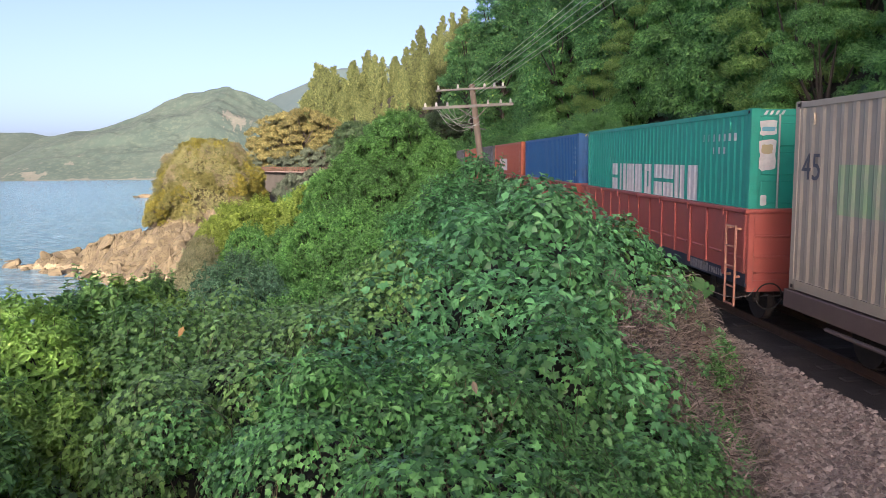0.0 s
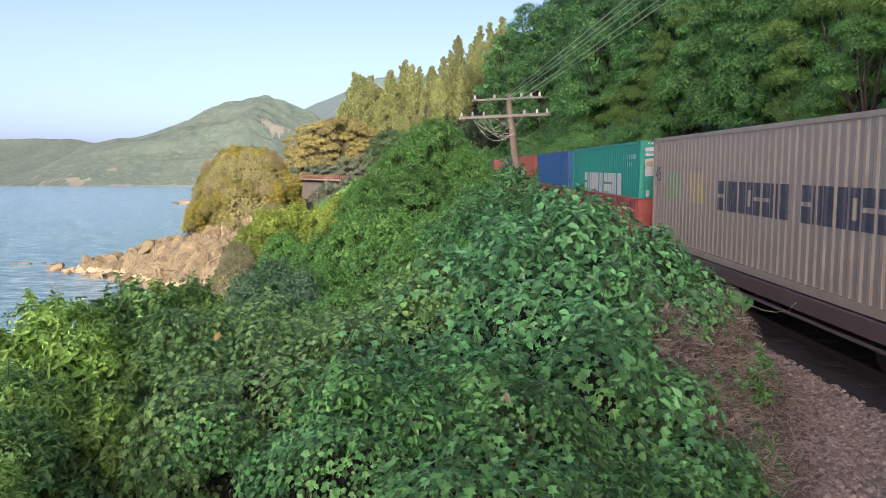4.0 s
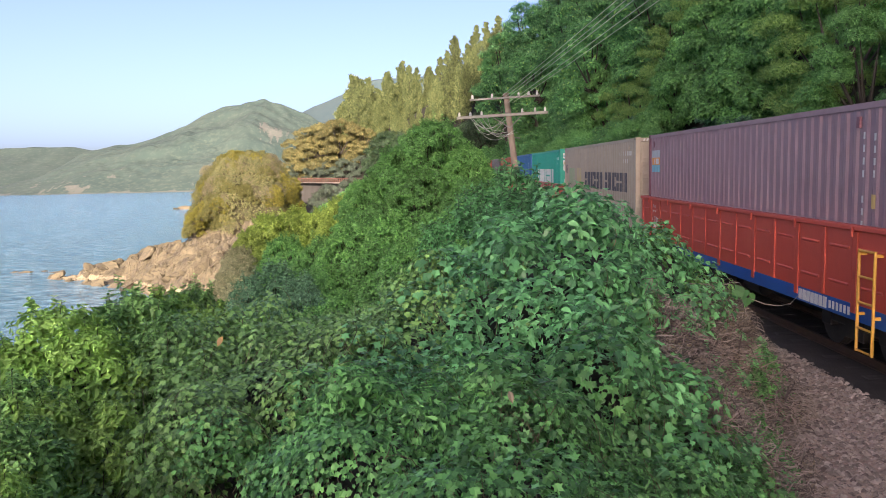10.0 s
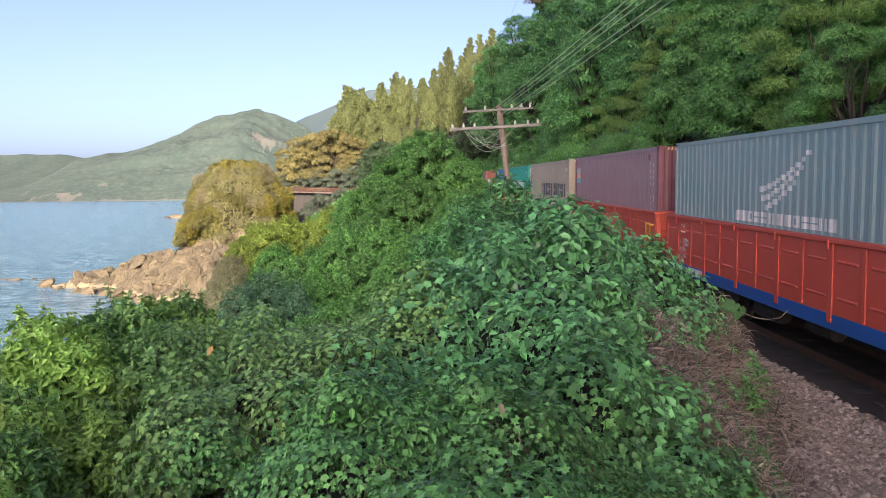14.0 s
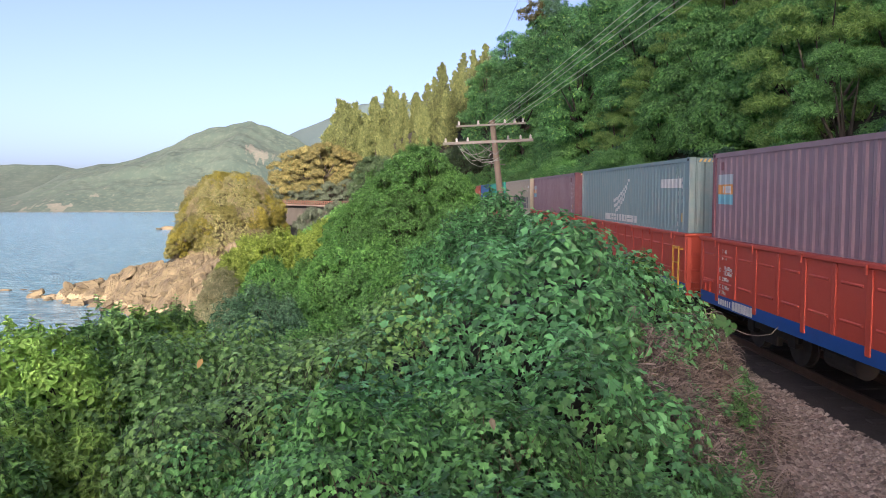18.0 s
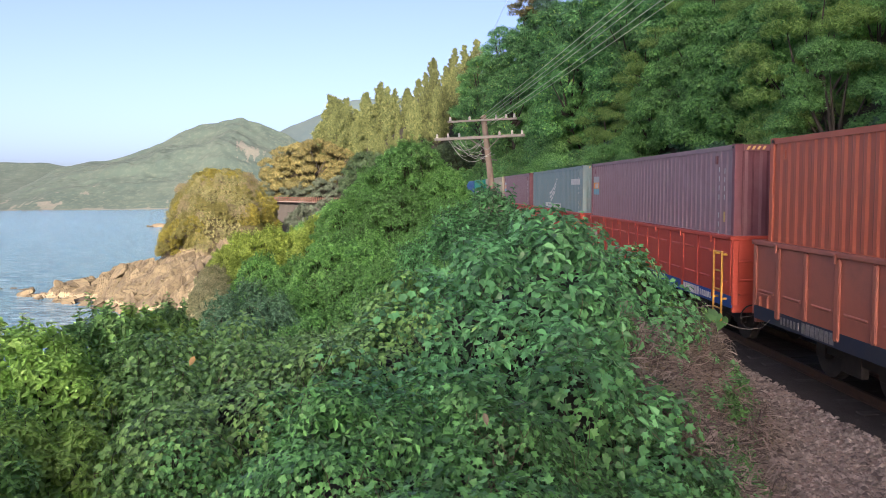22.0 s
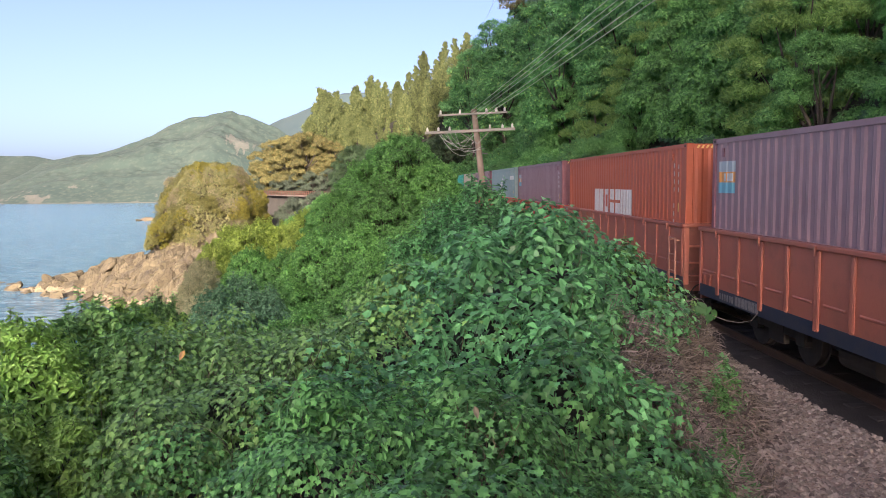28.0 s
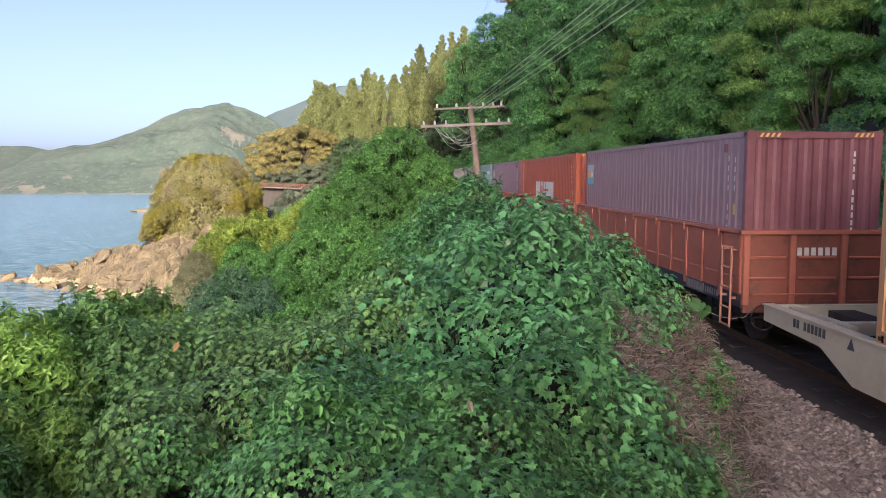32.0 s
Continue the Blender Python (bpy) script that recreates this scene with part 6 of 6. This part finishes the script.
# low leafy growth at the foot of the slope, its stems hidden in the bank
for k in range(11):
    x, y = 11.3 + 0.25 * (k % 3), 40 + 3.6 * k
    place(T_CLOSE[0 if k % 3 else 1], x, y, float(ground_z(x, y)) - 2.4, 137.0 * k, 0.8 + 0.08 * (k % 4))
for row in range(9):
    s = 1.0 + 1.3 * row + (25 if row > 5 else 0)
    while s < 142:
        u = 6.0 + row * 3.7 + rnd.uniform(-1.2, 1.2)
        x, y = along(s, u)
        if s < 75:
            # bamboo in the middle of the slope, darker broad-leaved trees on either side
            golden = 30 < s - 0.9 * row < 60 and 0 < row < 7
            q = rnd.random()
            model = T_NEAR[0 if (q < 0.72 if golden else q < 0.1) else (1 if q < 0.62 else 2)]
            if row == 0 or (row == 1 and rnd.random() < 0.3):
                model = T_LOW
            elif s < 34 and model is not T_NEAR[0]:
                model = T_CLOSE[0 if rnd.random() < 0.72 else 1]
        else:
            model = T_FOREST[0 if rnd.random() < 0.55 else 1]
        place(model, float(x), float(y), None, rnd.uniform(0, 360), rnd.uniform(0.68, 1.3) * (0.72 if row == 0 else 1.0), 2.8 if row < 2 else 1.8)
        s += rnd.uniform(3.0, 4.4) if s < 44 else rnd.uniform(3.3, 5.2)

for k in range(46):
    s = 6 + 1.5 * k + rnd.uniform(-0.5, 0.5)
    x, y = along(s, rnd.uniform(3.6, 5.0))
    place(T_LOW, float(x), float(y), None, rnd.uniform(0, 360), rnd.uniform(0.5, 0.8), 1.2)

# -- sunlit ridge trees and the rust-brown trees over the bend --
T_CAS = [casuarina(61, 14, 1.9, 7200, "tall feathery casuarina tree in warm sunlight"), casuarina(62, 12.5, 2.1, 6600, "tall feathery casuarina tree in warm sunlight"), casuarina(64, 15, 1.6, 6600, "slender feathery casuarina tree in warm sunlight")]


def stand(model, tall, x, y, top):
    """A tree that stands on the land and reaches up to a given height."""
    z = float(ground_z(x, y)) - 0.5
    return place(model, x, y, z, rnd.uniform(0, 360), max(0.25, (top - z) / tall))


for k in range(64):
    f = k / 63
    x = -28 + 44 * f + rnd.uniform(-1.2, 1.2)
    y = 220 + rnd.uniform(-9, 16)
    stand(T_CAS[k % 3], 13.4, x, y, 3.1 + 1.28 * (19.0 + 13.5 * f + rnd.uniform(-7.0, 3.0)) + (y - 220) * 0.1)
for k in range(18):
    x, y = -11 + 20 * (k + rnd.random()) / 18, rnd.uniform(184, 200)
    stand(T_CAS[k % 3], 13.4, x, y, 21 + 0.6 * (x + 11) + rnd.uniform(-4.5, 2.0))
T_BROWN = tree(71, 11, 6.4, 0.42, 3800, LEAF_BROWN, "broad rust-brown tree in warm sunlight", lobes=38, group="sunlit trees of the ridge", lobe=(0.16, 0.32), lift=(-0.9, 0.5), lean=0.3)
T_DARK = tree(72, 11, 5.0, 0.36, 2400, LEAF_FOREST, "broad dark green tree on the ridge", lobes=36, group="sunlit trees of the ridge", lobe=(0.2, 0.38))
for x, y, top, size in ((12, 140, 24, 1.2), (13, 160, 33, 1.3), (18, 165, 40, 1.3)):
    place(T_DARK, x, y, top - 11 * size, rnd.uniform(0, 360), size)


for x, y, top in ((-33, 212, 20.0), (-27, 208, 20.6), (-20, 206, 18.0), (-38, 219, 17.5)):
    stand(T_BROWN, 11, x, y, top)
T_LOOKOUT = tree(75, 24, 2.9, 0.34, 420, LEAF_BROWN, "tall thin tree with sparse golden-brown leaves above the hillside", lobes=12, group="sunlit trees of the ridge", trunk_part=0.8, crown_from=0.84)
stand(T_LOOKOUT, 22.5, 21.8, 160, 43.8)
T_SPIRE = casuarina(63, 26, 3.0, 9000, "tall dark blue-green conifer on the hilltop", LEAF_TEAL)
stand(T_SPIRE, 24.5, 26.5, 160, 54)
stand(T_SPIRE, 24.5, 24.3, 163, 50)
T_SHADE = tree(73, 5, 3.0, 0.34, 800, LEAF_SHADE_DULL, "grey-green bushy tree by the bend, shade put into its leaf colour", lobes=18, group="sunlit trees of the ridge")
for x, y, top in ((-29.5, 204, 9.5), (-25, 201, 10), (-20.5, 197, 10.5), (-34, 209, 9.5), (-38, 213, 9.5), (-17, 193, 11), (-42, 217, 9), (-21.4, 150, 3.4), (-19.0, 151, 4.0), (-16.5, 149, 4.6)):
    stand(T_SHADE, 5, x, y, top)
T_RIDGE = tree(74, 11, 4.6, 0.4, 1600, LEAF_RIDGE, "dark green tree on the ridge below the casuarinas", lobes=30, group="sunlit trees of the ridge")
for x, y, top in ((-12, 160, 11.5), (-9, 165, 14), (-4, 160, 14), (2, 155, 13), (2.7, 150, 13.5), (0, 153, 12), (6, 148, 15), (8, 146, 16.5)):
    stand(T_RIDGE, 11, x, y, top)
for x, y, top, size in ((16, 152, 31, 1.2), (21, 150, 36, 1.3), (24, 160, 42, 1.3), (28, 145, 38, 1.3), (16, 130, 26, 1.2), (22, 132, 32, 1.3), (15, 120, 23, 1.1), (17, 80, 22, 1.0), (14.5, 74, 18, 0.9), (20, 88, 27, 1.1), (24, 96, 31, 1.1), (18.5, 68, 21, 0.9), (25, 78, 28, 1.1), (28, 100, 36, 1.2), (21, 108, 31, 1.2), (31, 120, 40, 1.2)):
    place(T_DARK, x, y, top - 11 * size, rnd.uniform(0, 360), size)


# -- headland, rock shelf, boulders --
def headland_point(a, t):
    """The headland's skin: bearing a from its middle, t from its top down to below the sea."""
    r = np.interp(t, (0, 0.2, 0.42, 0.55, 0.8, 1), (0.0, 0.50, 0.82, 0.96, 1.25, 1.7))
    z = np.interp(t, (0, 0.2, 0.42, 0.55, 0.8, 1), (9.3, 7.8, 2.0, -5.0, -12.0, -19))
    q = np.stack([np.cos(a) * 2.4 * (r + 0.4), np.sin(a) * 2.4 * (r + 0.4), z * 0.16], -1)
    k = 1 + 0.14 * fbm(q * 1.5, 4)
    zz = z + 0.9 * fbm(q * 2.5 + 3, 3)
    return -38.2 + 10.6 * r * k * np.cos(a), 153 + 14 * r * k * np.sin(a), zz


def headland_ground(a, t):
    x, y, z = headland_point(a, t)
    return -38.2 + (x + 38.2) * 0.95, 153 + (y - 153) * 0.95, z - 0.5


head_mesh = grid_mesh("headland", np.linspace(0, math.tau, 121), np.linspace(0, 1, 56), headland_ground)
head_mesh.materials.append(ROCK)
head_mesh.materials.append(SCRUB_SOIL)
head_mesh.polygons.foreach_set("material_index", np.tile((np.arange(55) < 28).astype(np.int32), 120))
tagged(part("headland", head_mesh, ROCK), "rocky headland with cliffs running into the sea", "headland", kind="structure")


def broken(x, y, cell, seed, tilt):
    """Heights of fractured blocks: each cell has its own level and slope; cracks lie between them."""
    rng = np.random.RandomState(seed)
    px, py = (0.8 * x + 0.6 * y) / cell, (-0.6 * x + 0.8 * y) / (cell * 0.62)
    px, py = px + 0.25 * vnoise(np.stack([px, py, 0 * px + seed], -1) * 1.3), py + 0.25 * vnoise(np.stack([px, py, 0 * px + seed + 9], -1) * 1.3)
    jit = rng.uniform(0.1, 0.9, (64, 64, 2))
    par = rng.uniform(-1, 1, (64, 64, 3))
    ix, iy = np.floor(px).astype(int), np.floor(py).astype(int)
    best, second, val = np.full(px.shape, 9.0), np.full(px.shape, 9.0), np.zeros(px.shape)
    for a in (-1, 0, 1):
        for b in (-1, 0, 1):
            cx, cy = (ix + a) % 64, (iy + b) % 64
            dx, dy = px - (ix + a + jit[cx, cy, 0]), py - (iy + b + jit[cx, cy, 1])
            d = np.hypot(dx, dy)
            h = par[cx, cy, 0] + tilt * (par[cx, cy, 1] * dx + par[cx, cy, 2] * dy)
            near = d < best
            second = np.where(near, best, np.minimum(second, d))
            val = np.where(near, h, val)
            best = np.where(near, d, best)
    return val - 1.2 * (1 - sstep(0.0, 0.17, second - best))


def shelf(ga, gb):
    """Rock shelf: ga along the waterline from the seaward tip, gb inland from it."""
    x = -71 + 0.745 * ga + 0.667 * gb
    y = 142.5 - 0.667 * ga + 0.745 * gb
    shore = 2.0 * vnoise(np.stack([ga * 0.16, 0 * ga, 0 * ga + 2], -1)) + 1.0 * vnoise(np.stack([ga * 0.5, 0 * ga, 0 * ga + 7], -1))
    top = np.interp(ga, (0, 4, 10, 22, 34, 60), (-0.5, 1.6, 4.2, 8.6, 9.4, 9.0))
    d = gb - shore - 0.5
    h = top * (1 - np.exp(-np.maximum(d, 0) / 7.5)) - 0.7 * np.maximum(-d, 0) - top * sstep(20, 27, gb) * sstep(26, 14, ga)
    grow = sstep(-1.0, 5.0, d) * sstep(0, 6, ga) * 0.85 + 0.15
    z = h + grow * (1.5 * broken(x, y, 7.5, 3, 1.0) + 0.5 * broken(x, y, 3.0, 5, 0.9) + 0.14 * broken(x, y, 1.3, 8, 0.8))
    return x, y, SEA + z


shelf_mesh = grid_mesh("rock_shelf", np.arange(-3, 58, 0.24), np.arange(-4, 27, 0.24), shelf)
shelf_mesh.polygons.foreach_set("use_smooth", np.zeros(len(shelf_mesh.polygons), dtype=bool))
shelf_mesh.materials.append(ROCK)
shelf_mesh.materials.append(ROCK_PALE)
wet = np.empty(len(shelf_mesh.polygons) * 3)
shelf_mesh.polygons.foreach_get("center", wet)
wet = wet.reshape(-1, 3)
shelf_mesh.polygons.foreach_set("material_index", (wet[:, 2] < SEA + 1.0 + 0.8 * fbm(wet * 0.3, 3)).astype(np.int32))
tagged(part("rock_shelf", shelf_mesh, ROCK), "fractured brown granite shelf running down into the sea", "rocks", kind="structure")


def boulder(seed, cut=9):
    rng = np.random.RandomState(seed)
    bm = bmesh.new()
    bmesh.ops.create_icosphere(bm, subdivisions=3, radius=1.0)
    planes = unit(rng.normal(0, 1, (cut, 3)))
    offs = rng.uniform(0.3, 0.6, cut)
    for v in bm.verts:
        c = np.array(v.co)
        for p, o in zip(planes, offs):
            d = c @ p - o
            if d > 0:
                c = c - p * d * 0.99
        v.co = c * (1 + 0.03 * float(fbm(c * 3.5 + seed, 3)))
    return bm


BOULDERS = [tagged(part("boulder", boulder(80 + i), ROCK), "sun-warmed brown granite boulder at the water's edge", "boulder", "shore boulders") for i in range(5)]
for k in range(120):
    ga, gb = rnd.uniform(0, 52), rnd.uniform(-1.5, 9) if k % 3 else rnd.uniform(-2.0, 1.0)
    x, y, z = (float(v) for v in shelf(np.array(ga), np.array(gb)))
    w = 0.5 + 1.5 * rnd.random() ** 2.2
    m = pose(x, y, max(z, SEA - 0.2) + 0.1 * w, rnd.uniform(-40, 40), rnd.uniform(-40, 40), rnd.uniform(0, 360))
    b = BOULDERS[k] if k < 5 else copy_thing(BOULDERS[k % 5], m)
    b.matrix_basis = m
    b.scale = (w * 1.4, w * rnd.uniform(1.0, 1.5), w * rnd.uniform(0.6, 1.0))
for x, y, w in ((-82.5, 152, 1.7), (-84.5, 152.5, 1.1), (-76, 150, 1.2), (-79, 153, 0.9), (-74, 146, 1.0), (-196, 575, 7), (-186, 580, 9), (-178, 586, 8), (-170, 590, 11), (-300, 1150, 14), (-280, 1160, 20), (-262, 1170, 16)):
    b = copy_thing(BOULDERS[int(w) % 5], pose(x, y, SEA, 0, 0, rnd.uniform(0, 360)))
    b.scale = (w * 1.3, w, w * 0.4)

HEAD = "shrubs of the headland"
SH_HEAD = [shrub("shrub", "olive-yellow shrub in warm light on the headland", 45, 2.0, 2.0, 0.3, 380, LEAF_OLIVE, DIAMOND, group=HEAD, lobes=16, k=6), shrub("shrub", "straw-coloured dry scrub on the headland", 46, 2.0, 1.8, 0.28, 380, LEAF_STRAW, LANCE, group=HEAD, lobes=16, k=6), shrub("shrub", "golden-green shrub on the headland", 47, 2.0, 2.2, 0.3, 400, LEAF_GOLD, DIAMOND, group=HEAD, lobes=16, k=6)]
for k in range(170):
    a, t = rnd.uniform(2.4, 7.0), 0.56 * rnd.random() ** 0.62
    x, y, z = (float(v) for v in headland_point(np.array(a), np.array(t)))
    q = rnd.random()
    green = t < 0.17 or x > -31.5 or (x < -44 and z < 1)
    kind = (2 if q < 0.65 else 0) if green else (1 if q < 0.5 else (0 if q < 0.93 else 2))
    place(SH_HEAD[kind], x, y, z - 1.0, rnd.uniform(0, 360), rnd.uniform(0.5, 1.2))
for k in range(16):
    x, y = -43.2 + rnd.uniform(-2.6, 2.6), 141 + rnd.uniform(-3, 3)
    place(SH_HEAD[2 if k % 3 else 0], x, y, -4.6 + 0.7 * (x + 46) + rnd.uniform(-1, 0.6), rnd.uniform(0, 360), rnd.uniform(0.6, 1.0))


def headland_scrub():
    """Low dry scrub that covers the headland above its rocks."""
    rng = np.random.RandomState(48)
    n = 9000
    a, t = rng.uniform(0, math.tau, n), 0.56 * rng.random_sample(n) ** 0.6
    x, y, z = headland_point(a, t)
    bare = fbm(np.stack([x * 0.25, y * 0.25, z * 0.25], -1), 2) + 1.6 * sstep(0.44, 0.6, t) > 1.7
    p = np.stack([x + 0.45 * np.cos(a), y + 0.6 * np.sin(a), z + 0.1], -1)[~bare] + rng.normal(0, 0.25, (int((~bare).sum()), 3))
    out = np.stack([np.cos(a), np.sin(a), 0.5 + 0 * a], -1)[~bare]
    v, f = rosettes(rng, p, out, 0.34, DIAMOND, 6, (-0.5, 0.9))
    tagged(part("headland_scrub", np_mesh("headland_scrub", v, f), LEAF_SCRUB), "mottled olive and straw scrub covering the headland", "scrub", kind="stuff")


headland_scrub()


# -- retaining wall and railing on the bend --
wall = tagged(new("retaining_wall"), "old grey masonry retaining wall of the line on the bend, darkened for shade", "wall", kind="structure")
rail_fence = tagged(new("railing"), "rusty red post railing along the wall top", "railing")
for k in range(14):
    s = 176 + k * 3.0
    x, y = along(s, -2.6)
    a = (s - BEND_AT) / RADIUS
    z = GRADE * s - 0.25
    part("wall_panel", boxes((-0.5, -1.47, -9, 0.3, 1.47, 0), bevel=0.03), WALL_SHADED, wall, m=pose(float(x), float(y), z, 0, 0, math.degrees(a)))
    part("coping", boxes((-0.54, -1.48, 0.0, 0.35, 1.48, 0.14), bevel=0.03), COPING_STONE, wall, m=pose(float(x), float(y), z, 0, 0, math.degrees(a)))
    for j in range(3):
        part("post", boxes((-0.32, -1.2 + j - 0.09, 0.14, -0.14, -1.2 + j + 0.09, 1.25)), RUST_RED, rail_fence, m=pose(float(x), float(y), z, 0, 0, math.degrees(a)))
    part("rail", boxes((-0.27, -1.5, 1.0, -0.19, 1.5, 1.1), (-0.27, -1.5, 0.6, -0.19, 1.5, 0.68)), RUST_RED, rail_fence, m=pose(float(x), float(y), z, 0, 0, math.degrees(a)))


# -- telegraph pole and wires --
def insulator(parent, x, y, z, m):
    bm = bmesh.new()
    for a, b, r0, r1 in ((0, 0.05, 0.055, 0.06), (0.05, 0.11, 0.06, 0.045), (0.11, 0.15, 0.06, 0.04), (0.15, 0.19, 0.035, 0.03)):
        rod(bm, (x, y, z + a * 0.75), (x, y, z + b * 0.75), r0 * 0.75, r1 * 0.75, 10)
    part("insulator", bm, PORCELAIN, parent, m=m)


def pole():
    root = tagged(new("telegraph_pole"), "leaning weathered telegraph pole with two insulator crossarms", "pole")
    root.matrix_basis = pose(2.92, 28, 1.2, 0, -6.5, -8)
    part("mast", rods(((0, 0, -2.2), (0, 0, 5.05), 0.15, 0.10), n=12), POLE_WOOD, root)
    level = Matrix.Translation((0, 0, 4.3)) @ pose(0, 0, 0, 0, 4.6, 0) @ Matrix.Translation((0, 0, -4.3))
    part("crossarm", boxes((-1.85, -0.14, 4.22, 1.40, -0.05, 4.32), bevel=0.01), ARM_STEEL, root, m=level)
    part("crossarm", boxes((-1.35, -0.13, 4.84, 1.15, -0.06, 4.91), bevel=0.01), ARM_STEEL, root, m=level)
    part("brace", rods(((-0.55, -0.1, 4.25), (0, -0.1, 3.8), 0.016), ((0.55, -0.1, 4.25), (0, -0.1, 3.8), 0.016)), ARM_STEEL, root)
    part("step_bolt", rods(((-0.3, 0, 3.55), (0.3, 0, 3.4), 0.02)), ARM_STEEL, root)
    for x in (-1.75, -1.35, -0.95, 0.5, 0.95, 1.3):
        insulator(root, x, -0.095, 4.32, level)
    for x in (-1.25, -0.55, 0.4, 0.75, 1.05):
        insulator(root, x, -0.095, 4.91, level)
    loops = random.Random(12)
    for k in range(9):
        x, drop, end = -1.35 + loops.uniform(0, 0.6), loops.uniform(0.25, 0.75), loops.uniform(-0.25, 0.35)
        foot = (end, -0.08, loops.uniform(3.6, 4.25))
        pts = [(x + (foot[0] - x) * t, -0.1 - 0.06 * math.sin(3 * t + k), 4.3 + (foot[2] - 4.3) * t - 4 * drop * t * (1 - t) * (1 - 0.5 * t)) for t in (0, 0.08, 0.18, 0.3, 0.45, 0.6, 0.75, 0.9, 1)]
        part("dropped_wire", tube(pts, 0.007), WIRE, root)
    return root


pole()
for dx, z in ((-0.08, 6.12), (0.05, 6.1), (0.16, 6.08), (0.14, 5.88), (0.28, 5.86)):
    a, b = Vector((2.3 + dx, 28, z)), Vector((4.56 + dx, -12, z + 0.30))
    pts = [a.lerp(b, i / 14) - Vector((0, 0, 0.12 * 4 * (i / 14) * (1 - i / 14))) for i in range(15)]
    tagged(part("overhead_wire", tube(pts, 0.007), WIRE), "thin sagging overhead telegraph wire", "wire", "telegraph wires")

# two thin wires of a farther line, over the hillside
for a, b in (((8.74, 90, 22.73), (7.07, 60, 18.82)), ((12.30, 90, 25.10), (10.95, 75, 22.76))):
    a, b = Vector(a), Vector(b)
    d = (b - a) / (a.y - b.y)
    tagged(part("overhead_wire", tube([a + d * k for k in range(0, 101, 10)], 0.016), WIRE), "thin overhead wire running up over the hillside", "wire", "telegraph wires")

# -- single leaves that stand out --
def lone_leaf(x, y, z, size, mat, label, shape, n=1):
    rng = np.random.RandomState(int(x * 10 + 99))
    p = rng.normal(0, 0.06 if n > 1 else 0, (n, 3))
    v, f = leaves(rng, p, np.tile([0, -1.0, 0.5], (n, 1)), np.full(n, size), shape, 0.25, droop=np.array([0, 0, -1.5]))
    ob = tagged(part("leaf", np_mesh("leaf", v, f), mat), label, "leaf")
    ob.location = (x, y, z)


lone_leaf(-2.09, 7.2, 1.70, 0.105, LEAF_ORANGE, "single withered orange leaf on the vines", OVAL)
lone_leaf(0.41, 4.95, 1.74, 0.09, LEAF_DRY, "single dry pale leaf hanging in the vines", OVAL)
for k in range(5):
    lone_leaf(4.3 + 0.06 * k, 11.2 + 0.05 * k, 1.32 + 0.06 * (k % 3), 0.17, LEAF_STAR, "bright yellow-green broad leaf beside the brush pile", HEART)
twig_pts = [(4.5, 11.3, 1.3), (4.7, 11.25, 1.22), (4.85, 11.2, 1.2), (5.0, 11.1, 1.24), (5.08, 11.05, 1.36)]
tagged(part("twig", tube(twig_pts, 0.006), TWIG), "thin dry twig reaching out over the shoulder", "twig")

# -- shoulder of loose stones --
def loose_stones():
    rng = np.random.RandomState(9)
    n = 34000
    y = rng.uniform(4.5, 15, n)
    x = rng.uniform(2.9, 5.9, n)
    s, u = station(x, y)
    z = ballast(s, u)[2]
    v, f = joined([leaves(rng, np.stack([x, y, z + 0.004], -1), np.tile([0, 0, 1.0], (n, 1)), 0.02 + 0.09 * rng.random_sample(n) ** 4.5, (np.array([(0.5, 0, 0), (0.1, 0.55, 0), (-0.5, 0.2, 0), (-0.35, -0.45, 0), (0.3, -0.5, 0), (0.05, 0.0, 0.38), (-0.2, 0.1, 0.3)]), np.array([(0, 1, 5), (1, 6, 5), (1, 2, 6), (2, 3, 6), (3, 5, 6), (3, 4, 5), (4, 0, 5)])), 0.15)])
    tagged(part("loose_stones", np_mesh("loose_stones", v, f), STONE_BIT), "loose brown stones on the shoulder of the line", "stones", kind="stuff")


loose_stones()

motions()
